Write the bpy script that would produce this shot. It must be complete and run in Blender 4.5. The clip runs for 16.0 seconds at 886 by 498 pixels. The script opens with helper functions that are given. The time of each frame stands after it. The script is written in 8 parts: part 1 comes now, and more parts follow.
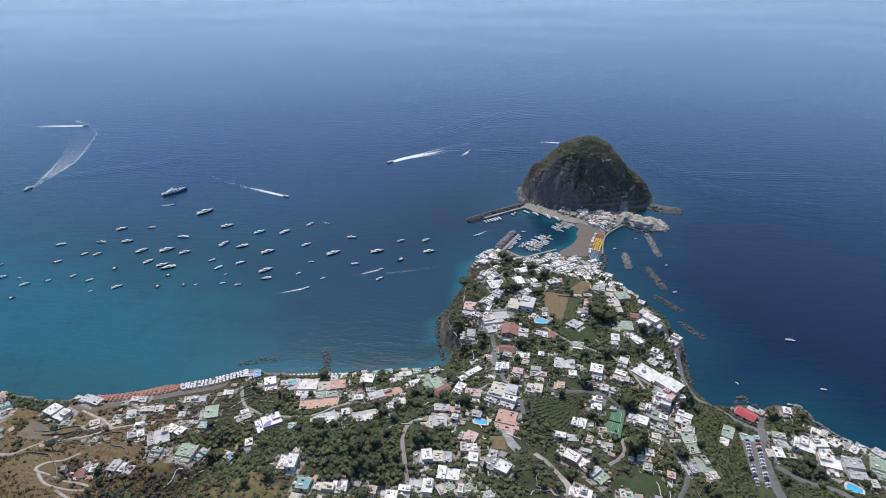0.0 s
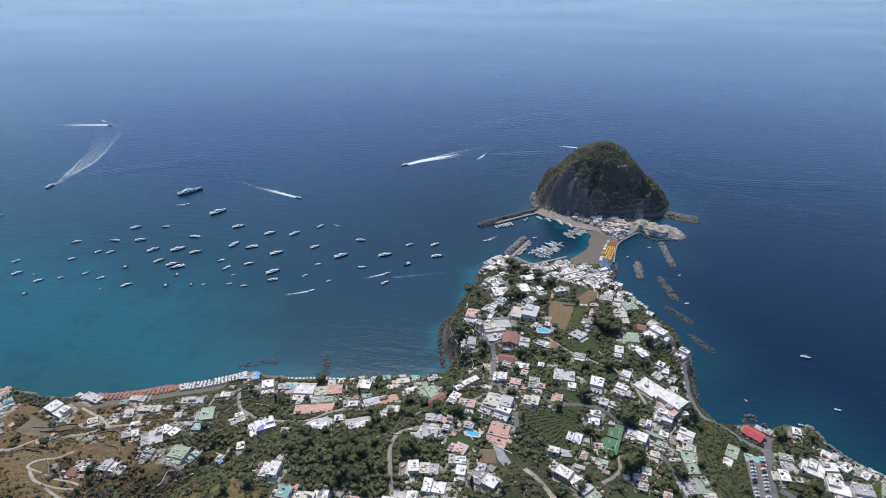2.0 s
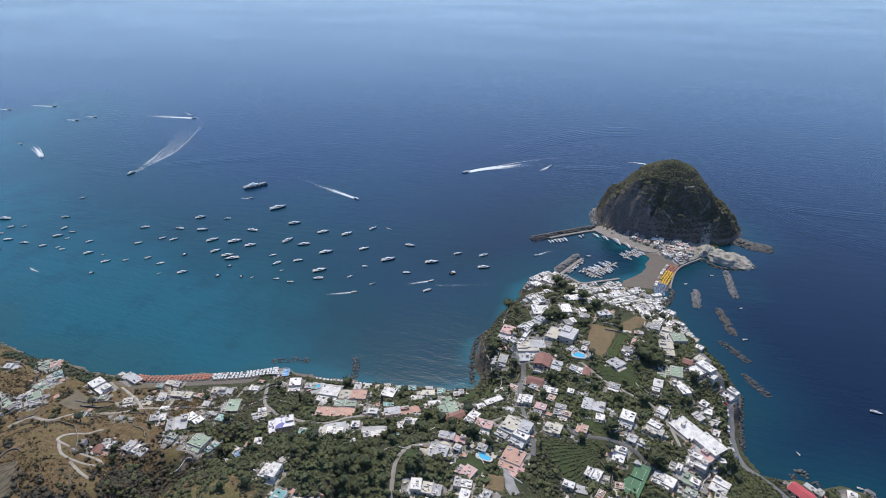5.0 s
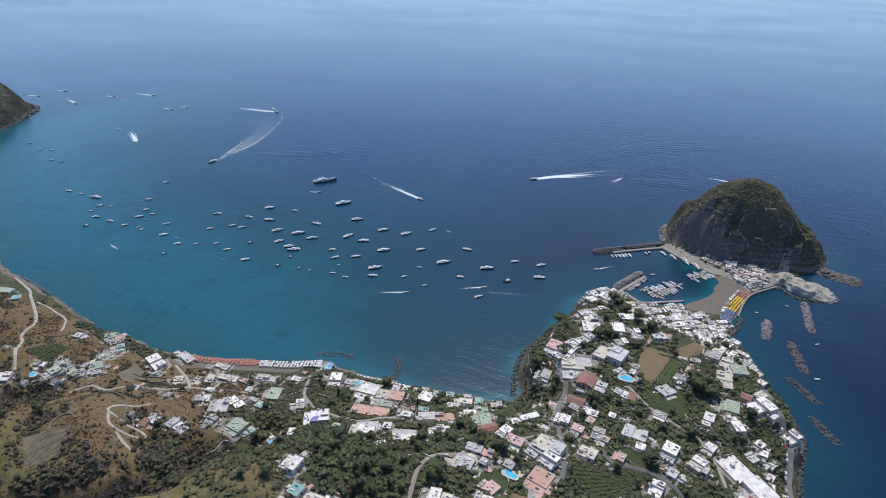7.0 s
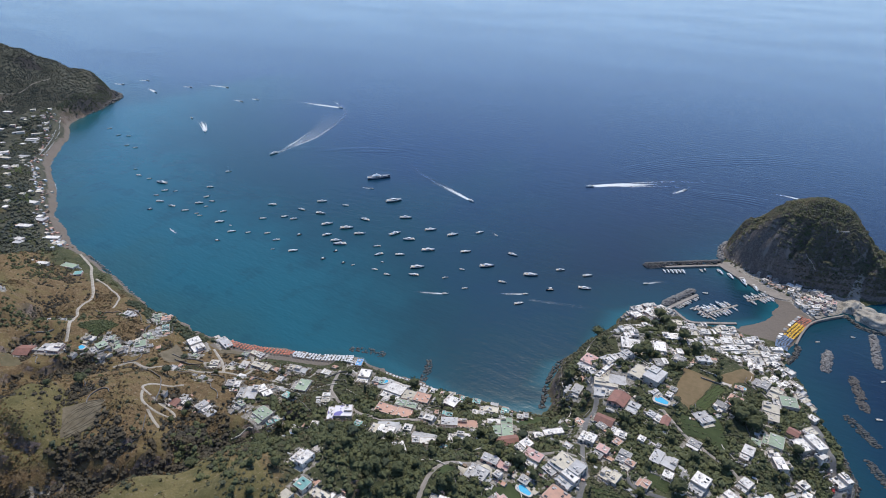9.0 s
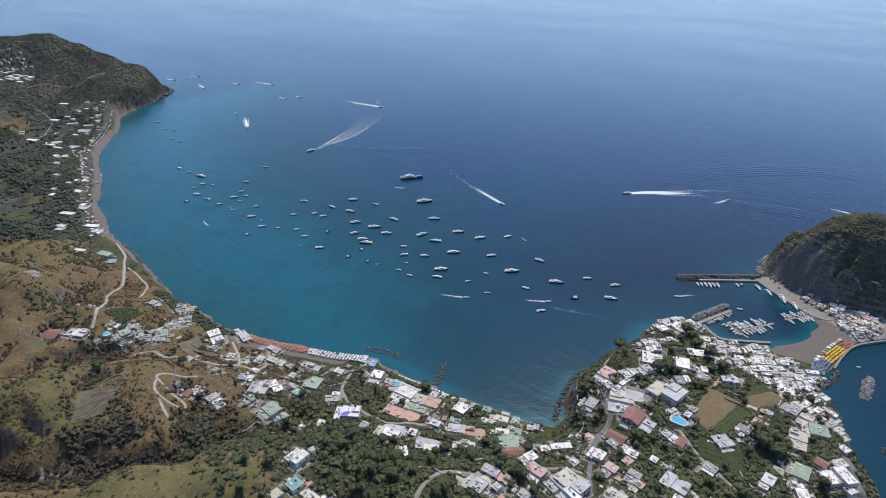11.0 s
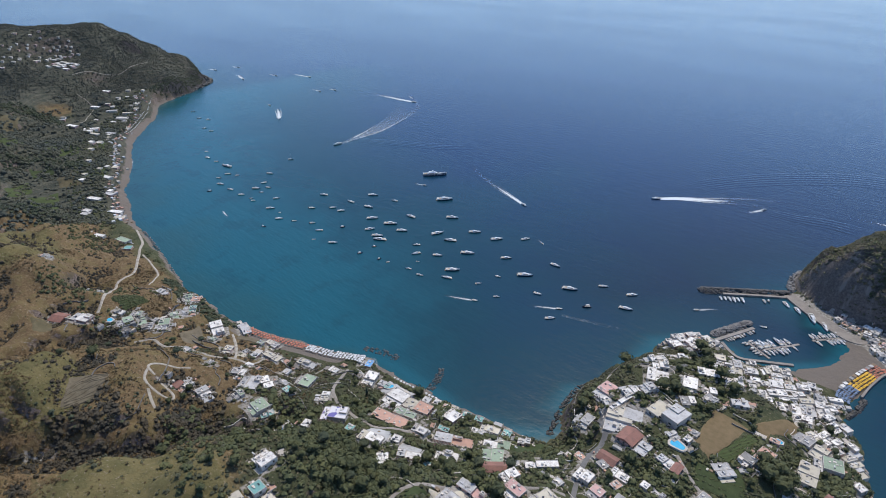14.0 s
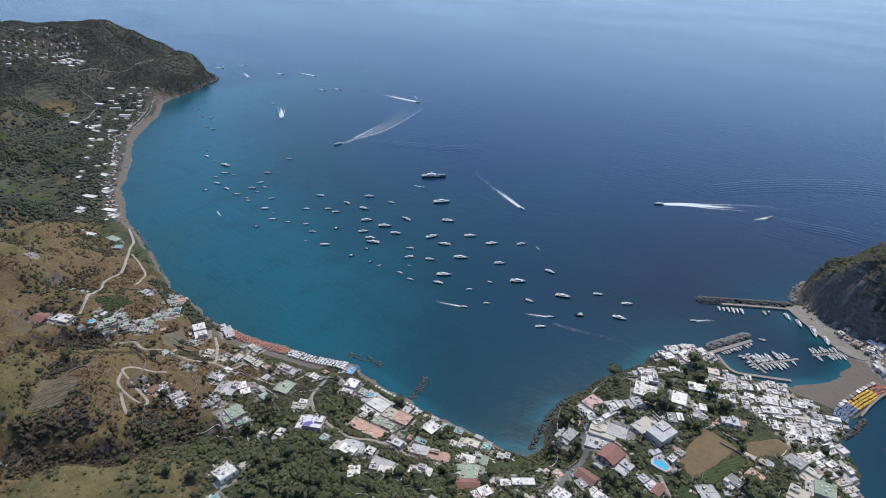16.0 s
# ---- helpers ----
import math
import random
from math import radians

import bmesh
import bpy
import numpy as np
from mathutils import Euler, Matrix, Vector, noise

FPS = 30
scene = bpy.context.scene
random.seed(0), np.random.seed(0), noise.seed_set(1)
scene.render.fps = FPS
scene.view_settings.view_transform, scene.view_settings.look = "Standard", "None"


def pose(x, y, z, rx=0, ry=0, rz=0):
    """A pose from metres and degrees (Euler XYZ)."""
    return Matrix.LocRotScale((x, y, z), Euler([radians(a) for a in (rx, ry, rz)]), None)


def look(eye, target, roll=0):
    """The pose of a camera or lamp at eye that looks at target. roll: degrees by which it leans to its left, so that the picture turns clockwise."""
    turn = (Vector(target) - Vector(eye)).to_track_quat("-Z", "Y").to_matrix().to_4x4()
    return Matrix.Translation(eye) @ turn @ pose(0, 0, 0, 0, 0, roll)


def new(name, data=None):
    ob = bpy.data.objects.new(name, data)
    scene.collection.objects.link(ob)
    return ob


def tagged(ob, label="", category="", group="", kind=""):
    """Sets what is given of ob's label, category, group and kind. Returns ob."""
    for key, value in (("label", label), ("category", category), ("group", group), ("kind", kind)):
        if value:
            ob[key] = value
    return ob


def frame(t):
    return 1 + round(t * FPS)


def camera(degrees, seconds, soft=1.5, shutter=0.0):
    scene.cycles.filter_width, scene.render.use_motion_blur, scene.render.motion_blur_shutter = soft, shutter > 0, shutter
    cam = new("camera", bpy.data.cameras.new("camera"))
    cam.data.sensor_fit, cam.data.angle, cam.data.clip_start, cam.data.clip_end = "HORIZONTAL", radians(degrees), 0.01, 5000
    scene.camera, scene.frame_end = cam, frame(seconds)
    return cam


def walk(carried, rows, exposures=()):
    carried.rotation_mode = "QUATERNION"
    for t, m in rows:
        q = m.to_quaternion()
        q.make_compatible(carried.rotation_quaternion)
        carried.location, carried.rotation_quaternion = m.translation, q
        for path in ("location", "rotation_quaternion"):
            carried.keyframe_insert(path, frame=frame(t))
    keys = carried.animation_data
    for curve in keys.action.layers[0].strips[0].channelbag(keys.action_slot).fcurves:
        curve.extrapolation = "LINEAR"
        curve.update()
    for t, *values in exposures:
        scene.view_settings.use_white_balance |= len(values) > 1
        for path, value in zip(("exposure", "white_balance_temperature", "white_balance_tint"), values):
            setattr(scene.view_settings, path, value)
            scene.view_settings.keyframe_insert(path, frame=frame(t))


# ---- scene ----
cam = camera(73.05, 16.0, soft=0.95)

# ---- the camera and its walk: seconds, place, yaw, pitch, roll
FLIGHT = [
    (0, -85.3, -57.3, 382.9, 4.11, -28.65, -0.14),
    (0.5, -79.6, -54.6, 382.9, 4.51, -28.64, 0.02),
    (1, -74.0, -51.8, 382.8, 4.88, -28.60, 0.07),
    (1.5, -68.3, -48.9, 382.7, 5.61, -28.57, 0.09),
    (2, -62.7, -45.9, 382.5, 6.85, -28.48, 0.05),
    (2.5, -57.1, -42.8, 382.3, 7.91, -28.40, 0.00),
    (3, -51.5, -39.6, 382.0, 9.00, -28.28, -0.06),
    (5.5, -24.7, -21.5, 380.2, 17.31, -27.83, -0.38),
    (6, -19.6, -17.5, 379.7, 19.57, -27.79, -0.45),
    (6.5, -14.5, -13.3, 379.3, 21.64, -27.73, -0.56),
    (7, -9.6, -9.0, 378.8, 23.55, -27.73, -0.66),
    (7.5, -4.7, -4.6, 378.3, 25.43, -27.75, -0.74),
    (8, -0.0, -0.0, 377.8, 27.03, -27.76, -0.82),
    (8.5, 4.6, 4.7, 377.3, 29.01, -27.76, -0.94),
    (9, 9.1, 9.7, 376.8, 30.56, -27.75, -0.98),
    (9.5, 13.5, 14.7, 376.2, 32.11, -27.73, -0.99),
    (12, 33.2, 42.6, 373.8, 37.24, -27.86, -0.99),
    (12.5, 36.7, 48.7, 373.4, 38.22, -27.97, -1.00),
    (13, 39.9, 55.0, 373.0, 38.78, -28.08, -0.99),
    (13.5, 43.1, 61.5, 372.6, 39.42, -28.18, -1.11),
    (14, 46.0, 68.2, 372.3, 40.17, -28.22, -1.20),
    (14.5, 48.7, 75.1, 372.0, 40.65, -28.26, -1.25),
    (15, 51.2, 82.2, 371.7, 41.08, -28.23, -1.36),
    (15.5, 53.6, 89.5, 371.5, 41.35, -28.26, -1.29),
    (16, 55.7, 97.0, 371.3, 41.72, -28.31, -1.37),
]
walk(cam, [(t, pose(x, y, z, 90 + p, r, w)) for t, x, y, z, w, p, r in FLIGHT], [(0, 0.14, 6380, 10), (7, 0.08, 6380, 10), (12, 0.04, 6380, 10), (14.5, -0.01, 6380, 10), (16, -0.01, 6380, 10)])

# ---- daylight: a high sun over the sea ahead, and the sky
SUN_TURN, SUN_UP = 16.0, 58.0
world = bpy.data.worlds.new("sky")
scene.world = world
world.use_nodes = True
sky = world.node_tree.nodes.new("ShaderNodeTexSky")
sky.sky_type, sky.sun_disc = "NISHITA", False
sky.sun_elevation, sky.sun_rotation = radians(SUN_UP), radians(-SUN_TURN)
sky.air_density, sky.dust_density, sky.ozone_density = 0.75, 0.25, 4.0
back = world.node_tree.nodes["Background"]
back.inputs["Strength"].default_value = 0.205
world.node_tree.links.new(sky.outputs[0], back.inputs["Color"])
lamp = new("sun", bpy.data.lights.new("sun", "SUN"))
lamp.data.energy, lamp.data.angle, lamp.data.color = 3.4, radians(0.6), (1.0, 0.91, 0.77)
lamp.matrix_world = look((0, 0, 0), (math.sin(radians(SUN_TURN)) * math.cos(radians(SUN_UP)),
                                     -math.cos(radians(SUN_TURN)) * math.cos(radians(SUN_UP)), -math.sin(radians(SUN_UP))))


# ---- materials
def nodes_of(name):
    m = bpy.data.materials.new(name)
    m.use_nodes = True
    return m, m.node_tree.nodes, m.node_tree.links, m.node_tree.nodes["Principled BSDF"]


def link_in(links, value, socket):
    if isinstance(value, (int, float)):
        socket.default_value = value
    else:
        links.new(value, socket)


def noise_at(nodes, links, coords, size, detail=4.0, rough_=0.6):
    n = nodes.new("ShaderNodeTexNoise")
    n.inputs["Scale"].default_value, n.inputs["Detail"].default_value, n.inputs["Roughness"].default_value = 1 / size, detail, rough_
    links.new(coords, n.inputs["Vector"])
    return n.outputs["Fac"]


def ramp(nodes, links, fac, low, high, smooth=True):
    r = nodes.new("ShaderNodeMapRange")
    r.interpolation_type = "SMOOTHSTEP" if smooth else "LINEAR"
    links.new(fac, r.inputs["Value"])
    r.inputs["From Min"].default_value, r.inputs["From Max"].default_value = low, high
    return r.outputs["Result"]


def mixed(nodes, links, fac, a, b, blend="MIX"):
    m = nodes.new("ShaderNodeMix")
    m.data_type, m.blend_type = "RGBA", blend
    link_in(links, fac, m.inputs["Factor"])
    for value, socket in ((a, m.inputs["A"]), (b, m.inputs["B"])):
        if isinstance(value, tuple):
            socket.default_value = (*value[:3], 1)
        else:
            links.new(value, socket)
    return m.outputs["Result"]


def sums(nodes, links, op, a, b):
    m = nodes.new("ShaderNodeMath")
    m.operation = op
    link_in(links, a, m.inputs[0])
    link_in(links, b, m.inputs[1])
    return m.outputs[0]


def bump_of(nodes, links, fac, strength, distance, onto=None):
    b = nodes.new("ShaderNodeBump")
    b.inputs["Strength"].default_value, b.inputs["Distance"].default_value = strength, distance
    links.new(fac, b.inputs["Height"])
    if onto:
        links.new(onto, b.inputs["Normal"])
    return b.outputs["Normal"]


def surface(name, colour, second=None, size=3.0, rough_=0.8, tint=0.12, metal=0.0, relief=0.03):
    """A worn surface: stains at two scales, a little relief, and each thing a shade of its own."""
    m, nodes, links, bsdf = nodes_of(name)
    place = nodes.new("ShaderNodeNewGeometry").outputs["Position"]
    second = second or tuple(c * 0.7 for c in colour)
    fine, broad = noise_at(nodes, links, place, size * 0.15), noise_at(nodes, links, place, size)
    stain = sums(nodes, links, "MULTIPLY", ramp(nodes, links, broad, 0.38, 0.62), ramp(nodes, links, fine, 0.3, 0.62))
    col = mixed(nodes, links, stain, colour, second)
    own = nodes.new("ShaderNodeObjectInfo").outputs["Random"]
    shade = nodes.new("ShaderNodeHueSaturation")
    links.new(col, shade.inputs["Color"])
    r = nodes.new("ShaderNodeMapRange")
    links.new(own, r.inputs["Value"])
    r.inputs["To Min"].default_value, r.inputs["To Max"].default_value = 1 - tint * 1.6, 1 + tint * 0.6
    links.new(r.outputs["Result"], shade.inputs["Value"])
    links.new(shade.outputs["Color"], bsdf.inputs["Base Color"])
    bsdf.inputs["Roughness"].default_value, bsdf.inputs["Metallic"].default_value = rough_, metal
    if relief:
        links.new(bump_of(nodes, links, fine, 0.5, relief), bsdf.inputs["Normal"])
    return m


def leaves(name, dark, light, size=6.0):
    m, nodes, links, bsdf = nodes_of(name)
    place = nodes.new("ShaderNodeNewGeometry")
    island = place.outputs["Random Per Island"]
    own = nodes.new("ShaderNodeObjectInfo").outputs["Random"]
    broad = ramp(nodes, links, noise_at(nodes, links, place.outputs["Position"], size), 0.3, 0.7)
    col = mixed(nodes, links, sums(nodes, links, "ADD", sums(nodes, links, "MULTIPLY", island, 0.6), 0.2), dark, light)
    col = mixed(nodes, links, sums(nodes, links, "MULTIPLY", broad, 0.7), col, tuple(c * k for c, k in zip(light, (1.35, 1.1, 0.8))))
    col = mixed(nodes, links, sums(nodes, links, "MULTIPLY", own, 0.45), col, dark)
    links.new(col, bsdf.inputs["Base Color"])
    bsdf.inputs["Roughness"].default_value = 0.75
    bsdf.inputs["Specular IOR Level"].default_value = 0.25
    # a crown of small leaves takes the light as a whole, mostly from above
    turned = nodes.new("ShaderNodeVectorMath")
    turned.operation = "MULTIPLY_ADD"
    links.new(place.outputs["Normal"], turned.inputs[0])
    turned.inputs[1].default_value, turned.inputs[2].default_value = (0.45, 0.45, 0.45), (0, 0, 0.6)
    even = nodes.new("ShaderNodeVectorMath")
    even.operation = "NORMALIZE"
    links.new(turned.outputs[0], even.inputs[0])
    links.new(even.outputs[0], bsdf.inputs["Normal"])
    return m


ROOFS = {
    "w": surface("whitewash_roof", (0.84, 0.81, 0.76), (0.54, 0.50, 0.45), 5.0, 0.8, 0.12),
    "g": surface("pale_concrete_roof", (0.52, 0.51, 0.50), (0.36, 0.35, 0.34), 6.0),
    "c": surface("cream_roof", (0.62, 0.56, 0.44), (0.46, 0.42, 0.34), 6.0),
    "n": surface("pale_green_roof", (0.34, 0.42, 0.30), (0.25, 0.31, 0.23), 6.0),
    "t": surface("teal_roof", (0.22, 0.46, 0.42), (0.18, 0.34, 0.32), 5.0),
    "r": surface("red_brown_tiles", (0.27, 0.13, 0.10), (0.19, 0.10, 0.08), 4.0),
    "o": surface("terracotta_roof", (0.58, 0.34, 0.25), (0.44, 0.28, 0.22), 5.0),
    "p": surface("faded_pink_roof", (0.60, 0.36, 0.32), (0.46, 0.31, 0.29), 5.0),
    "b": surface("blue_roof", (0.16, 0.40, 0.72), (0.13, 0.31, 0.58), 4.0),
    "y": surface("weathered_grey_roof", (0.34, 0.33, 0.32), (0.24, 0.23, 0.22), 5.0),
    "v": surface("white_and_violet_roof", (0.62, 0.60, 0.64), (0.18, 0.17, 0.42), 14.0),
    "k": surface("red_sheet_roof", (0.50, 0.08, 0.09), (0.36, 0.07, 0.08), 5.0)}
v_mat, nodes, links, bsdf = nodes_of("white_roof_with_violet_awning")
violet = ramp(nodes, links, noise_at(nodes, links, nodes.new("ShaderNodeNewGeometry").outputs["Position"], 11.0, 2.0, 0.5), 0.52, 0.55)
links.new(mixed(nodes, links, violet, (0.66, 0.64, 0.66), (0.12, 0.11, 0.36)), bsdf.inputs["Base Color"])
ROOFS["v"] = v_mat
ROOF_WORDS = {"w": "whitewashed flat", "g": "pale concrete flat", "c": "cream flat", "n": "pale green flat", "t": "teal flat", "r": "red-brown tiled",
              "o": "terracotta flat", "p": "faded pink flat", "b": "blue flat", "y": "weathered grey flat", "v": "white and violet", "k": "red sheet-metal"}
WALL_WHITE = surface("white_render", (0.66, 0.60, 0.53), (0.44, 0.39, 0.33), 3.5)
WALL_CREAM = surface("cream_render", (0.62, 0.55, 0.45), (0.48, 0.42, 0.35), 3.5)
WALL_PINK = surface("pink_render", (0.58, 0.38, 0.33), (0.46, 0.33, 0.29), 3.5)
GLASS = surface("dark_window", (0.035, 0.04, 0.05), (0.05, 0.055, 0.06), 1.0, 0.12, 0.3, 0, 0)
SHUTTER = surface("grey_green_shutter", (0.16, 0.20, 0.18), None, 1.0, 0.7)
WOOD = surface("weathered_wood", (0.24, 0.17, 0.11), None, 1.0)
MOLE_STONE = surface("dark_grey_boulders", (0.125, 0.115, 0.105), (0.06, 0.056, 0.052), 3.0, 0.9, 0.25, 0, 0.1)
STONE = surface("grey_boulders", (0.24, 0.225, 0.21), (0.10, 0.095, 0.09), 3.0, 0.9, 0.2, 0, 0.1)
DARK_STONE = surface("dark_wet_boulders", (0.075, 0.07, 0.062), (0.04, 0.04, 0.036), 4.0, 0.6, 0.2, 0, 0.1)
TUFF = surface("pale_tuff_rock", (0.42, 0.385, 0.325), (0.20, 0.18, 0.15), 7.0, 0.95, 0.05, 0, 0.9)
REEF_STONE = surface("weedy_reef_rock", (0.040, 0.046, 0.046), (0.020, 0.025, 0.026), 4.0, 0.55, 0.2, 0, 0.1)
CONCRETE = surface("quay_concrete", (0.31, 0.275, 0.24), (0.22, 0.195, 0.17), 8.0)
ASPHALT = surface("worn_asphalt", (0.16, 0.155, 0.15), (0.11, 0.108, 0.105), 9.0)
TRACK = surface("dusty_track", (0.40, 0.36, 0.30), (0.24, 0.21, 0.17), 5.0)
COURT = surface("green_court", (0.10, 0.22, 0.11), (0.08, 0.17, 0.09), 8.0)
LINE = surface("white_paint", (0.75, 0.75, 0.73), None, 2.0)
GEL = surface("white_gelcoat", (0.80, 0.80, 0.79), (0.70, 0.70, 0.69), 3.0, 0.25, 0.08, 0, 0)
# shade and dark reflection under a hull, painted on its lower sides
HULL_SHADE = surface("dark_boot_stripe", (0.02, 0.028, 0.05), None, 3.0, 0.3, 0.1, 0, 0)
NAVY = surface("dark_blue_hull", (0.03, 0.05, 0.10), None, 3.0, 0.25, 0.1, 0, 0)
TEAK = surface("teak_deck", (0.46, 0.37, 0.27), None, 1.0, 0.6)
CUSHION = surface("pale_cushion", (0.68, 0.66, 0.60), None, 1.0)
RUBBER = surface("black_rubber", (0.02, 0.02, 0.02), None, 1.0, 0.8)
METAL = surface("grey_metal", (0.45, 0.45, 0.46), None, 1.0, 0.4, 0.1, 0.8, 0)
CANVAS = {"red": surface("orange_red_canvas", (0.56, 0.19, 0.12), None, 2.0), "white": surface("white_canvas", (0.74, 0.74, 0.73), None, 2.0),
          "yellow": surface("yellow_canvas", (0.78, 0.46, 0.05), None, 2.0), "blue": surface("blue_canvas", (0.19, 0.26, 0.38), None, 2.0)}
PAINT = [surface("car_paint_" + n, c, c, 2.0, 0.3, 0.1, 0, 0) for n, c in
         (("white", (0.70, 0.70, 0.70)), ("silver", (0.42, 0.43, 0.44)), ("black", (0.02, 0.02, 0.022)), ("blue", (0.04, 0.08, 0.2)), ("red", (0.35, 0.03, 0.03)))]
BARK = surface("bark", (0.11, 0.08, 0.055), None, 0.6)
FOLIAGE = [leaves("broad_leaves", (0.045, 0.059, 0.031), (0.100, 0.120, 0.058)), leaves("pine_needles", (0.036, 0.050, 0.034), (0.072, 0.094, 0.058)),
           leaves("olive_leaves", (0.05, 0.065, 0.04), (0.12, 0.14, 0.08))]
SCRUB = leaves("scrub", (0.050, 0.058, 0.036), (0.110, 0.114, 0.067), 40.0)
DRY_SCRUB = leaves("dry_scrub", (0.080, 0.061, 0.036), (0.148, 0.114, 0.060), 30.0)
ISLE_SCRUB = leaves("island_scrub", (0.076, 0.084, 0.060), (0.152, 0.156, 0.108), 22.0)
ISLE_HEATH = leaves("island_heath", (0.080, 0.072, 0.056), (0.136, 0.122, 0.092), 22.0)
# distant scrub, for slopes and cape: greens shifted to blue-grey to paint in haze
HAZY_FAR_SCRUB = leaves("far_scrub", (0.046, 0.058, 0.050), (0.090, 0.104, 0.082), 60.0)
HAZY_CAPE_SCRUB = leaves("cape_scrub", (0.040, 0.050, 0.044), (0.072, 0.084, 0.070), 60.0)
HEATH = leaves("dark_heath", (0.034, 0.033, 0.027), (0.076, 0.070, 0.052), 25.0)
BLOSSOM = leaves("magenta_blossom", (0.06, 0.02, 0.035), (0.22, 0.05, 0.12), 9.0)

# the pool water
POOL, nodes, links, bsdf = nodes_of("pool_water")
place = nodes.new("ShaderNodeNewGeometry").outputs["Position"]
links.new(mixed(nodes, links, noise_at(nodes, links, place, 2.5), (0.05, 0.34, 0.62), (0.10, 0.52, 0.70)), bsdf.inputs["Base Color"])
bsdf.inputs["Roughness"].default_value = 0.08
links.new(bump_of(nodes, links, noise_at(nodes, links, place, 0.8), 0.3, 0.05), bsdf.inputs["Normal"])

# the sea: turquoise over the shallows, deep blue further out, ruffled by the wind
SEA, nodes, links, bsdf = nodes_of("sea_water")
place = nodes.new("ShaderNodeNewGeometry").outputs["Position"]
deep = nodes.new("ShaderNodeAttribute")
deep.attribute_name = "depth"
warp = sums(nodes, links, "ADD", deep.outputs["Fac"], sums(nodes, links, "MULTIPLY", sums(nodes, links, "SUBTRACT", noise_at(nodes, links, place, 90.0, 5.0), 0.5), 0.35))
col = mixed(nodes, links, ramp(nodes, links, warp, 0.0, 0.16), (0.014, 0.078, 0.094), (0.0075, 0.086, 0.118))
col = mixed(nodes, links, ramp(nodes, links, warp, 0.15, 0.55), col, (0.0027, 0.041, 0.060))
col = mixed(nodes, links, ramp(nodes, links, warp, 0.45, 1.0), col, (0.0009, 0.0215, 0.070))
weed = ramp(nodes, links, noise_at(nodes, links, place, 45.0, 6.0, 0.65), 0.52, 0.62)
weed = sums(nodes, links, "MULTIPLY", weed, sums(nodes, links, "SUBTRACT", 1.0, ramp(nodes, links, deep.outputs["Fac"], 0.1, 0.6)))
col = mixed(nodes, links, sums(nodes, links, "MULTIPLY", weed, 0.22), col, (0.006, 0.028, 0.045))
# weaker sky reflection and haze to the east, put in as a darker water colour
dimmed = nodes.new("ShaderNodeAttribute")
dimmed.attribute_name = "drop"
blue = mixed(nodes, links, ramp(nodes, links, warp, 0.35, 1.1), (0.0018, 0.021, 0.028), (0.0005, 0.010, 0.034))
col = mixed(nodes, links, dimmed.outputs["Fac"], col, blue)
links.new(col, bsdf.inputs["Base Color"])
stretch = nodes.new("ShaderNodeMapping")
stretch.inputs["Rotation"].default_value[2] = radians(28)
stretch.inputs["Scale"].default_value = (0.45, 1.0, 1.0)
links.new(place, stretch.inputs["Vector"])
wind = noise_at(nodes, links, stretch.outputs[0], 320.0, 3.0, 0.5)
links.new(sums(nodes, links, "ADD", 0.208, sums(nodes, links, "MULTIPLY", ramp(nodes, links, wind, 0.25, 0.75), 0.03)), bsdf.inputs["Roughness"])
bsdf.inputs["IOR"].default_value = 1.33
ripple = nodes.new("ShaderNodeMapping")
ripple.inputs["Rotation"].default_value[2] = radians(2)
ripple.inputs["Scale"].default_value = (0.22, 1.0, 1.0)
links.new(place, ripple.inputs["Vector"])
rows_ = bump_of(nodes, links, noise_at(nodes, links, ripple.outputs[0], 9.0, 2.0, 0.5), 0.5, 0.5)
swell = bump_of(nodes, links, noise_at(nodes, links, stretch.outputs[0], 22.0, 3.0, 0.5), 0.35, 0.4, rows_)
chop = bump_of(nodes, links, noise_at(nodes, links, stretch.outputs[0], 5.5, 3.0, 0.5), 0.4, 0.34, swell)
links.new(bump_of(nodes, links, noise_at(nodes, links, stretch.outputs[0], 2.8, 3.0, 0.6), 0.6, 0.3, chop), bsdf.inputs["Normal"])

# foam with gaps
FOAM, nodes, links, bsdf = nodes_of("sea_foam")
place = nodes.new("ShaderNodeNewGeometry").outputs["Position"]
thick = nodes.new("ShaderNodeAttribute")
thick.attribute_name = "thick"
cover = sums(nodes, links, "ADD", noise_at(nodes, links, place, 4.0, 6.0, 0.75), sums(nodes, links, "SUBTRACT", thick.outputs["Fac"], 0.75))
bsdf.inputs["Base Color"].default_value = (0.72, 0.76, 0.78, 1)
bsdf.inputs["Roughness"].default_value = 0.9
links.new(sums(nodes, links, "MULTIPLY", ramp(nodes, links, cover, 0.25, 1.05), 0.9), bsdf.inputs["Alpha"])

# the land: scrub soil, dry grass, bare rock on the steeps, grey sand
LAND, nodes, links, bsdf = nodes_of("island_ground")
geo = nodes.new("ShaderNodeNewGeometry")
place = geo.outputs["Position"]


def mask(name):
    a = nodes.new("ShaderNodeAttribute")
    a.attribute_name = name
    return a.outputs["Fac"]


